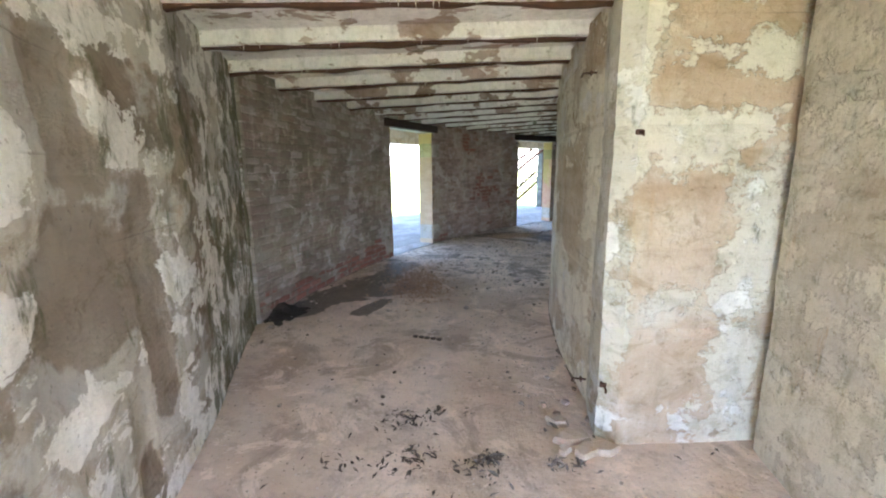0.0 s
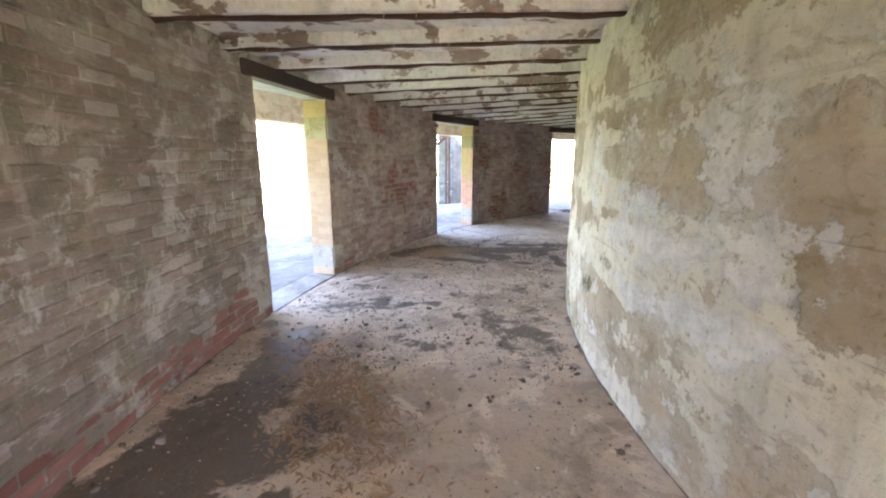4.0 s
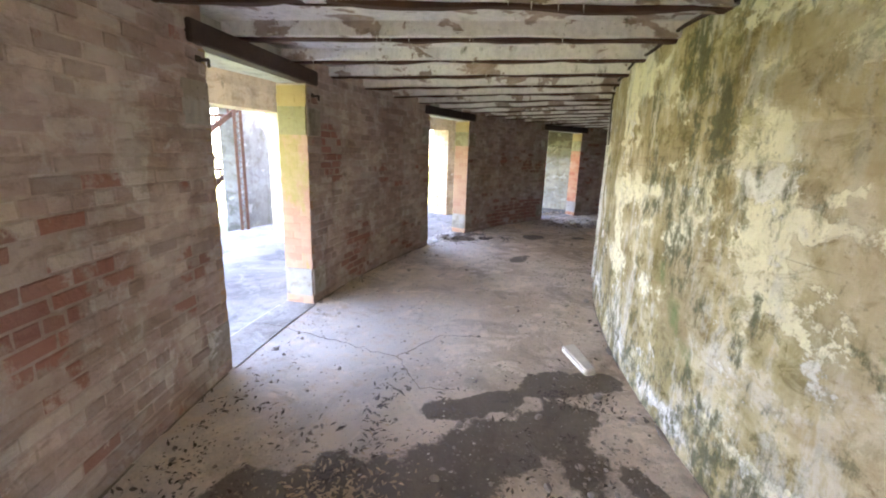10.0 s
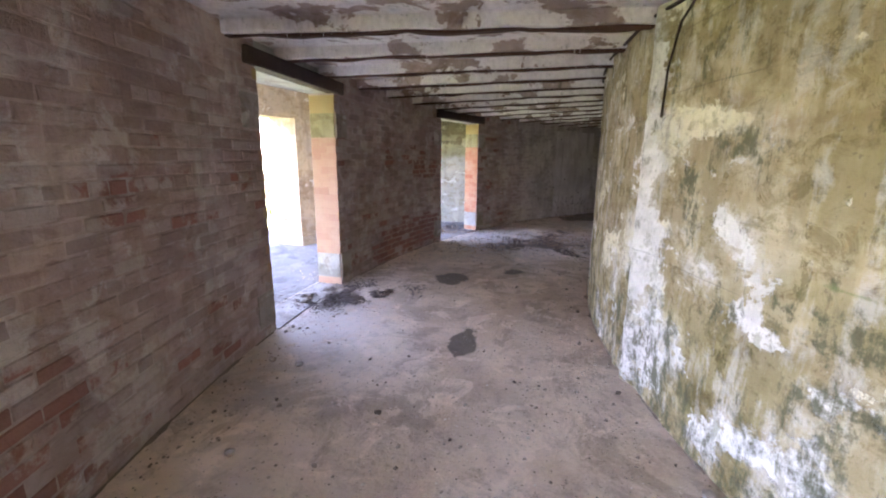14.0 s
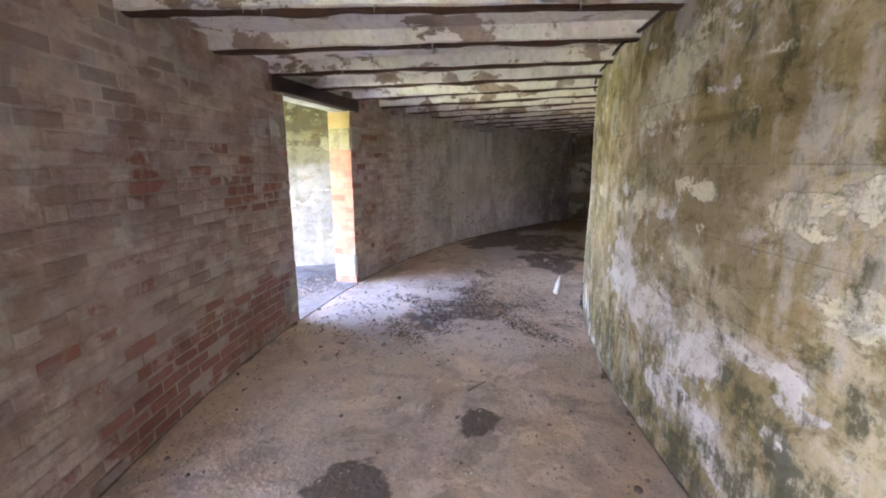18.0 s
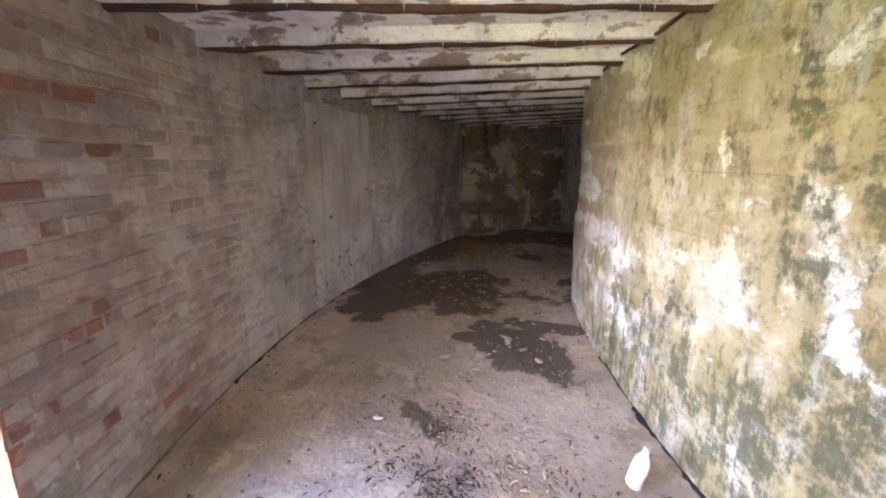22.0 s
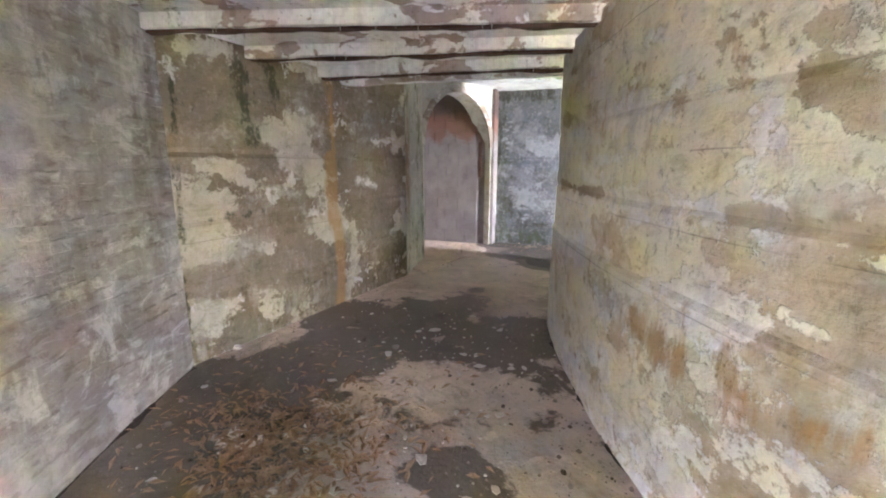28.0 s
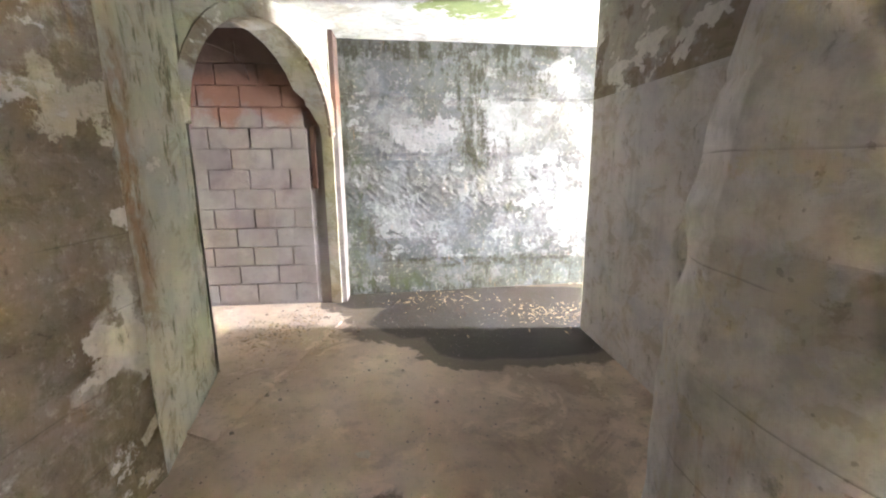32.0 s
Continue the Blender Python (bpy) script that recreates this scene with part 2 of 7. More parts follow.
def inner_material(name, tan_a, tan_b, cream, shade, white):
    """Tan concrete under torn cream limewash, with soft olive algae, white lime bloom, dark mould, moss and rust runs."""
    k = Mat(name, 0.92)
    flat = k.shift((0, 0, 0), (0.8, 0.8, 1.25))
    n1 = k.noise(1.7, 9, 0.6, flat, 0.2)
    n2 = k.noise(3.4, 9, 0.62, k.shift((7, 3, 1), vec=flat), 0.25)
    n3 = k.noise(0.8, 5, 0.6, k.shift((2, 9, 4)))
    n4 = k.noise(8, 8, 0.7, k.shift((5, 1, 2)))
    n5 = k.noise(24, 6, 0.7, k.shift((9, 2, 3)))
    n6 = k.noise(2.4, 6, 0.65, k.shift((1, 6, 2)), 0.4)
    fine = k.noise(70, 4, 0.6)
    drip = k.noise(3.0, 6, 0.66, k.shift((0, 4, 0), (2.4, 2.4, 0.4)), 0.2)
    layers = k.noise(1.0, 4, 0.6, k.shift((3, 1, 2), (0.45, 0.45, 5.0)), 0.2)
    c = k.mix(k.step(n3, 0.36, 0.64), tan_a, tan_b)
    c = k.mix(k.math("MULTIPLY", k.step(n6, 0.46, 0.66), 0.55), c, tuple(v * f for v, f in zip(tan_b, (1.07, 1.18, 1.36))))
    c = k.mul(k.math("MULTIPLY", k.step(layers, 0.50, 0.66), 0.5), c, (0.70, 0.62, 0.52))
    c = k.mul(k.math("MULTIPLY", k.step(n4, 0.50, 0.72), 0.45), c, (0.66, 0.60, 0.53))
    c = k.mix(k.math("MULTIPLY", k.step(n5, 0.52, 0.72), 0.25), c, (0.66, 0.60, 0.50))
    soft = k.math("ADD", k.math("MULTIPLY", n3, 0.6), k.math("MULTIPLY", drip, 0.4))
    alg = k.step(k.math("ADD", soft, k.math("MULTIPLY", k.attr("algae"), 0.42)), 0.52, 0.92)
    c = k.mul(alg, c, k.mix(k.step(k.math("ADD", k.math("MULTIPLY", n6, 0.6), k.math("MULTIPLY", drip, 0.4)), 0.40, 0.60), (0.52, 0.52, 0.33), (0.95, 0.93, 0.75)))
    def torn(big, small, key, gain):
        """A torn layer: ragged at two scales, drawn out along the boards."""
        v = k.math("MULTIPLY", k.math("SUBTRACT", big, 0.5), gain)
        v = k.math("ADD", v, k.math("MULTIPLY", k.math("SUBTRACT", small, 0.5), 0.95))
        v = k.math("ADD", v, k.math("MULTIPLY", k.math("SUBTRACT", n5, 0.5), 0.4))
        v = k.math("ADD", v, k.math("MULTIPLY", k.math("SUBTRACT", layers, 0.5), 0.5))
        return k.math("ADD", v, k.attr(key))

    wash = k.step(torn(n1, n4, "wash", 1.9), 0.10, 0.17)
    film = k.step(torn(n1, n6, "wash", 1.4), -0.04, 0.22)
    tone = k.mix(k.step(n6, 0.38, 0.66), cream, shade)
    tone = k.mul(k.math("MULTIPLY", alg, 0.6), tone, (0.94, 0.92, 0.72))
    tone = k.mul(k.math("MULTIPLY", k.step(n4, 0.52, 0.70), 0.5), tone, (0.70, 0.64, 0.53))
    c = k.mix(k.math("MULTIPLY", film, 0.32), c, tone)
    c = k.mix(k.math("MULTIPLY", wash, 0.9), c, tone)
    flakes = k.step(torn(n2, n4, "flake", 1.7), 0.17, 0.27)
    bloom = k.step(torn(n6, n4, "flake", 1.2), 0.02, 0.30)
    c = k.mix(k.math("MULTIPLY", bloom, 0.45), c, tuple(v * 0.84 for v in white))
    c = k.mix(k.math("MULTIPLY", flakes, 0.85), c, k.mix(k.step(n4, 0.4, 0.66), white, tuple(v * 0.75 for v in white)))
    clean = k.math("SUBTRACT", 1.0, k.math("MULTIPLY", flakes, 0.75))
    grime = k.step(k.noise(5.5, 9, 0.74, k.shift((7, 7, 2), (1, 1, 1.4)), 0.6), 0.50, 0.63)
    c = k.mul(k.math("MULTIPLY", k.math("MULTIPLY", grime, clean), k.math("ADD", 0.4, k.math("MULTIPLY", alg, 0.4))), c, (0.52, 0.49, 0.38))
    scab = k.step(k.math("ADD", k.noise(6.5, 9, 0.76, k.shift((3, 1, 9), (1, 1, 0.8)), 0.5), k.math("MULTIPLY", k.math("SUBTRACT", drip, 0.5), 0.25)), 0.545, 0.60)
    c = k.mul(k.math("MULTIPLY", k.math("MULTIPLY", scab, alg), 0.7), c, (0.40, 0.41, 0.30))
    haze = k.step(k.math("ADD", k.math("MULTIPLY", drip, 0.6), k.math("MULTIPLY", k.noise(4.8, 8, 0.74, k.shift((8, 3, 5)), 0.4), 0.4)), 0.50, 0.60)
    c = k.mix(k.math("MULTIPLY", k.math("MULTIPLY", haze, alg), 0.5), c, tuple(v * 0.72 for v in white))
    pits = k.step(k.noise(15, 7, 0.72, k.shift((4, 7, 7), (1, 1, 1.2)), 0.5), 0.58, 0.68)
    c = k.mul(k.math("MULTIPLY", k.math("MULTIPLY", pits, clean), 0.6), c, (0.50, 0.45, 0.36))
    c = k.mul(k.math("MULTIPLY", k.step(drip, 0.54, 0.70), 0.35), c, (0.62, 0.60, 0.54))
    zz = k.math("ADD", k.xyz()[2], k.math("MULTIPLY", n3, 0.03))
    fr = k.math("FRACT", k.math("DIVIDE", zz, 0.305))
    seam = k.math("MULTIPLY", k.math("SUBTRACT", 1.0, k.step(fr, 0.0, 0.03)), k.step(k.noise(1.1, 4, 0.6, k.shift((1, 4, 2), (1, 1, 3))), 0.5, 0.62))
    c = k.mix(k.math("MULTIPLY", seam, 0.5), c, (0.10, 0.085, 0.07))
    nd = k.math("ADD", k.math("MULTIPLY", k.noise(3.0, 7, 0.68, k.shift((6, 6, 1), (1.5, 1.5, 0.8)), 0.3), 0.5), k.math("MULTIPLY", k.noise(8.5, 7, 0.7, k.shift((2, 6, 6), (1.4, 1.4, 0.7)), 0.4), 0.5))
    dark = k.step(k.math("ADD", nd, k.math("MULTIPLY", k.attr("mould"), 0.44)), 0.57, 0.68)
    vein = k.noise(6.0, 8, 0.72, k.shift((2, 5, 0), (1.8, 1.8, 0.35)), 0.2)
    holes = k.math("ADD", k.math("MULTIPLY", n4, 0.6), k.math("ADD", k.math("MULTIPLY", vein, 0.6), k.math("MULTIPLY", n5, 0.4)))
    dark = k.math("MULTIPLY", dark, k.step(holes, 0.73, 0.87))
    deep = min(1.0, 0.15 + tan_a[0] / 0.43)
    c = k.mix(k.math("MULTIPLY", dark, 0.9), c, k.mix(n5, tuple(v * deep for v in (0.035, 0.039, 0.022)), tuple(v * deep for v in (0.15, 0.152, 0.085))))
    moss = k.step(k.math("ADD", nd, k.math("MULTIPLY", k.attr("moss"), 0.6)), 0.70, 0.86)
    c = k.mix(k.math("MULTIPLY", moss, 0.75), c, k.mix(n4, tuple(v * deep for v in (0.08, 0.115, 0.045)), tuple(v * deep for v in (0.20, 0.26, 0.10))))
    thread = k.noise(7.0, 6, 0.68, k.shift((2, 5, 0), (1.6, 1.6, 0.3)), 0.25)
    run = k.step(k.math("ADD", k.math("MULTIPLY", k.attr("rust"), 0.62), k.math("MULTIPLY", k.math("SUBTRACT", thread, 0.5), 1.5)), 0.16, 0.5)
    c = k.mix(k.math("MULTIPLY", run, 0.7), c, k.mix(n4, (0.30, 0.155, 0.06), (0.52, 0.31, 0.12)))
    specks = k.step(k.noise(38, 3, 0.5, k.shift((1, 1, 8))), 0.66, 0.72)
    c = k.mix(k.math("MULTIPLY", specks, 0.35), c, (0.09, 0.08, 0.06))
    h = k.math("ADD", k.math("MULTIPLY", wash, 0.2), k.math("MULTIPLY", flakes, 0.2))
    h = k.math("ADD", h, k.math("ADD", k.math("MULTIPLY", n4, 0.8), k.math("ADD", k.math("MULTIPLY", fine, 0.18), k.math("MULTIPLY", n5, 0.45))))
    return k.done(c, h, 0.013)


M_INNER = inner_material("inner_wall_wash", (0.43, 0.35, 0.25), (0.56, 0.475, 0.36), (0.84, 0.805, 0.70), (0.70, 0.665, 0.56), (0.88, 0.87, 0.86))
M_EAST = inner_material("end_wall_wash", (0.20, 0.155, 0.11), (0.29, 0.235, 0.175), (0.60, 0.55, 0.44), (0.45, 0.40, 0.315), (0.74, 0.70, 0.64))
M_CONC = wall_material("old_concrete_wash", (0.215, 0.17, 0.13), (0.32, 0.28, 0.23), (0.53, 0.495, 0.43), (0.80, 0.78, 0.74), 0.49)
M_CEIL = wall_material("ceiling_wash", (0.32, 0.25, 0.215), (0.44, 0.355, 0.315), (0.55, 0.445, 0.395), (0.95, 0.94, 0.93), 0.47, 0.452, boards=0)
M_PALE = wall_material("pale_plaster", (0.48, 0.48, 0.43), (0.53, 0.53, 0.48), (0.58, 0.59, 0.52), (0.72, 0.72, 0.68), 0.45, 0.66, boards=0)
M_STRIP = wall_material("pale_green_plaster", (0.43, 0.41, 0.33), (0.49, 0.47, 0.385), (0.54, 0.525, 0.44), (0.66, 0.65, 0.59), 0.45, 0.66, boards=0)
M_SLAB = wall_material("white_slab", (0.46, 0.47, 0.45), (0.50, 0.51, 0.49), (0.56, 0.57, 0.55), (0.64, 0.64, 0.62), 0.42, 0.66, boards=0)
M_GREY = wall_material("grey_concrete", (0.60, 0.575, 0.56), (0.64, 0.62, 0.61), (0.64, 0.62, 0.61), (0.70, 0.69, 0.68), 0.5, 0.68, boards=0)
M_MOSSY = wall_material("mossy_concrete", (0.13, 0.12, 0.095), (0.18, 0.17, 0.14), (0.28, 0.275, 0.23), (0.36, 0.36, 0.33), 0.5, 0.6)
# Stair wall: its shade is put into the colour as a darker grey.
M_SHADE = wall_material("shaded_grey_wall", (0.085, 0.09, 0.085), (0.12, 0.125, 0.12), (0.16, 0.165, 0.16), (0.21, 0.21, 0.21), 0.5, 0.62, boards=0)
M_PIER = inner_material("pier_plaster", (0.43, 0.335, 0.25), (0.52, 0.43, 0.34), (0.61, 0.59, 0.52), (0.53, 0.505, 0.44), (0.80, 0.79, 0.76))
M_TANWALL = inner_material("tan_plaster", (0.43, 0.385, 0.31), (0.53, 0.485, 0.405), (0.64, 0.60, 0.51), (0.56, 0.52, 0.43), (0.72, 0.69, 0.62))
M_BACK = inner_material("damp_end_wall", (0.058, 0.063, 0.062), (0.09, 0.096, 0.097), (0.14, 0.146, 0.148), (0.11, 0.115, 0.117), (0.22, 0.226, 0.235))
M_RUST = plain("rusted_steel", (0.085, 0.042, 0.028), 0.8, 14, 0.6, 0.1, 90)
M_DARK = plain("dark_beam", (0.055, 0.036, 0.03), 0.7, 12, 0.5)
M_TAN = wall_material("tan_beam_wash", (0.47, 0.36, 0.24), (0.5, 0.42, 0.31), (0.62, 0.52, 0.38), (0.75, 0.7, 0.6), 0.5, 0.64)
M_LEAF = plain("dry_leaf", (0.37, 0.25, 0.165), 0.8, 30, 0.6)
M_STONE = plain("rubble_stone", (0.34, 0.29, 0.25), 0.9, 20, 0.4)
M_GRASS = plain("grass", (0.13, 0.155, 0.05), 0.9, 3, 0.4)
M_PLASTIC = plain("white_plastic", (0.62, 0.59, 0.53), 0.5, 20, 0.1)


# Places where the wash is gone from the bricks: angle, height, radius
BARE_BRICK = [(-45.3, 1.38, 0.25), (-42.8, 0.35, 0.35), (-45.6, 1.65, 0.2), (-39, 1.26, 0.15), (-62, 1.18, 0.22), (-61.8, 0.88, 0.25), (-63.8, 0.91, 0.15), (-65.2, 1.99, 0.2), (-56.4, 0.72, 0.2), (-18, 1.44, 0.15), (-13.5, 1.3, 0.22), (-10.9, 1.27, 0.18), (-13.3, 0.36, 0.32), (-15.9, 0.28, 0.32), (-10.7, 0.3, 0.25), (-18.5, 0.25, 0.3), (-0.4, 0.9, 0.12), (-81.5, 0.18, 0.25)]


def limewash(k):
    """The worn wash that runs over bricks and joints alike: its colour, how thin it is, and the smooth far length."""
    n1 = k.noise(0.75, 7, 0.62, distort=0.3)
    n2 = k.noise(5.0, 8, 0.72)
    n3 = k.noise(1.5, 7, 0.66, k.shift((4, 4, 9)), 0.4)
    streak = k.noise(1.7, 7, 0.68, k.shift((0, 0, 0), (1.9, 1.9, 0.4)), 0.35)
    x, y, z = k.xyz()
    ang = k.math("ARCTAN2", k.math("SUBTRACT", x, CX), k.math("SUBTRACT", y, CY))
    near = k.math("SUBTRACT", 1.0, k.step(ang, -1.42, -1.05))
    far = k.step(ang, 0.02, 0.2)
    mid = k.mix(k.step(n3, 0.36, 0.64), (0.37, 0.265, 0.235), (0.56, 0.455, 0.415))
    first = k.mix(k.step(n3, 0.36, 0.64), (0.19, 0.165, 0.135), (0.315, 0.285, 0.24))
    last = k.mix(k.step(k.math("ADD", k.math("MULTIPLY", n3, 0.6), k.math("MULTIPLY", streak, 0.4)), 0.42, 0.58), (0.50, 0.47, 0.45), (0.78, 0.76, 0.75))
    # Far wash darkened by angle, which puts uneven light into its colour.
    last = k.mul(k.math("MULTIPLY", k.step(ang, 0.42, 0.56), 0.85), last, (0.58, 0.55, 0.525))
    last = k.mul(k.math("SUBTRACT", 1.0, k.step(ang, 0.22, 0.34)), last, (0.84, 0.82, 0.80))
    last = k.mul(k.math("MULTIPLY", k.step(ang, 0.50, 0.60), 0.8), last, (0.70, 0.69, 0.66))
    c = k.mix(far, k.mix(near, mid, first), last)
    blot = k.step(k.math("ADD", k.noise(2.6, 9, 0.72, k.shift((8, 8, 1)), 0.5), k.math("MULTIPLY", streak, 0.12)), 0.585, 0.655)
    c = k.mix(k.math("MULTIPLY", blot, 0.65), c, (0.60, 0.565, 0.54))
    c = k.mix(k.math("MULTIPLY", k.step(n2, 0.45, 0.7), 0.35), c, (0.24, 0.19, 0.165))
    c = k.mul(k.math("MULTIPLY", k.step(k.noise(1.5, 7, 0.66, k.shift((5, 5, 0), (2.2, 2.2, 0.3)), 0.3), 0.52, 0.68), 0.5), c, (0.58, 0.56, 0.54))
    pale = k.step(k.noise(1.4, 8, 0.68, k.shift((1, 9, 3), (1.6, 1.6, 0.35)), 0.5), 0.57, 0.66)
    c = k.mix(k.math("MULTIPLY", pale, 0.6), c, (0.55, 0.51, 0.45))
    smear = k.noise(1.0, 7, 0.7, k.rolled(5.2, 13), 0.4)
    c = k.mix(k.math("MULTIPLY", k.step(smear, 0.53, 0.63), 0.55), c, (0.54, 0.49, 0.465))
    c = k.mul(k.math("MULTIPLY", k.math("SUBTRACT", 1.0, k.step(smear, 0.36, 0.47)), 0.6), c, (0.55, 0.50, 0.48))
    alg = k.math("MULTIPLY", k.step(k.noise(1.1, 5, 0.6, k.shift((9, 1, 4))), 0.5, 0.68), 0.35)
    c = k.mul(alg, c, (0.80, 0.82, 0.58))
    low = k.math("MULTIPLY", k.math("SUBTRACT", 1.0, k.step(z, 0.10, 0.42)), 0.13)
    low = k.math("SUBTRACT", low, k.math("MULTIPLY", far, 0.4))
    low = k.math("SUBTRACT", low, k.math("MULTIPLY", near, k.math("SUBTRACT", 0.13, k.math("MULTIPLY", k.math("SUBTRACT", 1.0, k.step(z, 0.12, 0.42)), 0.3))))
    for pa, pz, pr in BARE_BRICK:
        d = k.t.nodes.new("ShaderNodeVectorMath")
        d.operation = "DISTANCE"
        k.put(d.inputs[0], k.pos)
        d.inputs[1].default_value = P(pa, 11.09, pz)
        low = k.math("ADD", low, k.math("MULTIPLY", k.math("SUBTRACT", 1.0, k.step(d.outputs["Value"], 0.3 * pr, 1.7 * pr)), 0.27))
    thin = k.math("ADD", k.math("ADD", k.math("MULTIPLY", n1, 0.9), k.math("MULTIPLY", n2, 0.42)), low)
    return c, thin, far, n2


def brick_material():
    k = Mat("washed_brick", 0.9)
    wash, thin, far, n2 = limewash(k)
    r = k.rand()
    r2 = k.math("FRACT", k.math("MULTIPLY", r, 7.31))
    own = k.math("MULTIPLY", k.math("SUBTRACT", 1.0, far), 0.5)
    red = k.mix(r2, (0.19, 0.062, 0.047), (0.30, 0.11, 0.085))
    tinted = k.mix(k.math("MULTIPLY", own, r2), wash, (0.31, 0.215, 0.195))
    r3 = k.math("FRACT", k.math("MULTIPLY", r, 23.7))
    tinted = k.mix(k.math("MULTIPLY", own, k.step(r3, 0.5, 0.95)), tinted, (0.20, 0.15, 0.135))
    tinted = k.mix(k.math("MULTIPLY", own, k.step(r3, 0.3, 0.0)), tinted, (0.47, 0.42, 0.385))
    bare = k.step(k.math("ADD", k.math("ADD", thin, k.math("ADD", k.math("MULTIPLY", r, 0.14), k.math("MULTIPLY", k.step(r, 0.82, 0.98), 0.13))), k.math("MULTIPLY", k.noise(9, 7, 0.7, k.shift((6, 1, 6)), 0.5), 0.35)), 1.085, 1.16)
    c = k.mix(k.math("MULTIPLY", bare, 0.75), tinted, red)
    grime = k.step(k.noise(11, 7, 0.72, k.shift((3, 8, 2))), 0.48, 0.75)
    c = k.mix(k.math("MULTIPLY", grime, 0.42), c, (0.18, 0.13, 0.112))
    fine = k.noise(60, 4, 0.65)
    return k.done(c, k.math("ADD", k.math("MULTIPLY", n2, 1.1), k.math("MULTIPLY", fine, 0.35)), 0.02)


def mortar_material():
    k = Mat("washed_mortar", 0.95)
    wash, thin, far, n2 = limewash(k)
    open_joint = k.math("MULTIPLY", k.step(k.math("ADD", thin, k.math("MULTIPLY", k.noise(3.0, 6, 0.65, k.shift((2, 2, 5))), 0.5)), 0.80, 1.0), k.math("SUBTRACT", 1.0, k.math("MULTIPLY", far, 0.6)))
    c = k.mix(k.math("MULTIPLY", open_joint, 0.35), wash, (0.19, 0.15, 0.135))
    return k.done(c, k.math("ADD", n2, k.math("MULTIPLY", k.noise(45, 5, 0.6), 0.5)), 0.008)


def jamb_material():
    k = Mat("jamb_brick", 0.9)
    r = k.rand()
    n = k.noise(6, 6, 0.65)
    x, y, z = k.xyz()
    ang = k.math("ARCTAN2", k.math("SUBTRACT", x, CX), k.math("SUBTRACT", y, CY))
    red = k.mix(k.step(ang, -0.3, -0.1), k.mix(r, (0.37, 0.21, 0.15), (0.42, 0.27, 0.19)), k.mix(r, (0.36, 0.13, 0.08), (0.42, 0.21, 0.13)))
    buff = k.mix(r, (0.31, 0.225, 0.155), (0.36, 0.275, 0.195))
    c = k.mix(k.step(ang, -1.15, -0.9), buff, red)
    ochre = k.step(k.math("ADD", k.noise(2.4, 6, 0.65, k.shift((1, 1, 1), (1.5, 1.5, 0.6))), k.math("MULTIPLY", k.step(z, 0.5, 1.2), 0.06)), 0.50, 0.62)
    c = k.mix(k.math("MULTIPLY", k.math("MULTIPLY", ochre, k.math("MULTIPLY", k.step(ang, -1.1, -0.9), k.math("SUBTRACT", 1.0, k.step(ang, -0.7, -0.4)))), 0.75), c, (0.28, 0.255, 0.075))
    c = k.mix(k.math("MULTIPLY", k.step(n, 0.46, 0.7), 0.55), c, (0.42, 0.30, 0.20))
    c = k.mix(k.math("MULTIPLY", k.step(k.noise(2.0, 5, 0.6, k.shift((7, 2, 5))), 0.52, 0.66), 0.4), c, (0.47, 0.37, 0.28))
    c = k.mix(k.math("MULTIPLY", k.step(z, 1.9, 1.93), 0.85), c, k.mix(n, (0.34, 0.23, 0.09), (0.42, 0.36, 0.17)))
    return k.done(c, k.math("ADD", n, k.math("MULTIPLY", k.noise(60), 0.3)), 0.006)


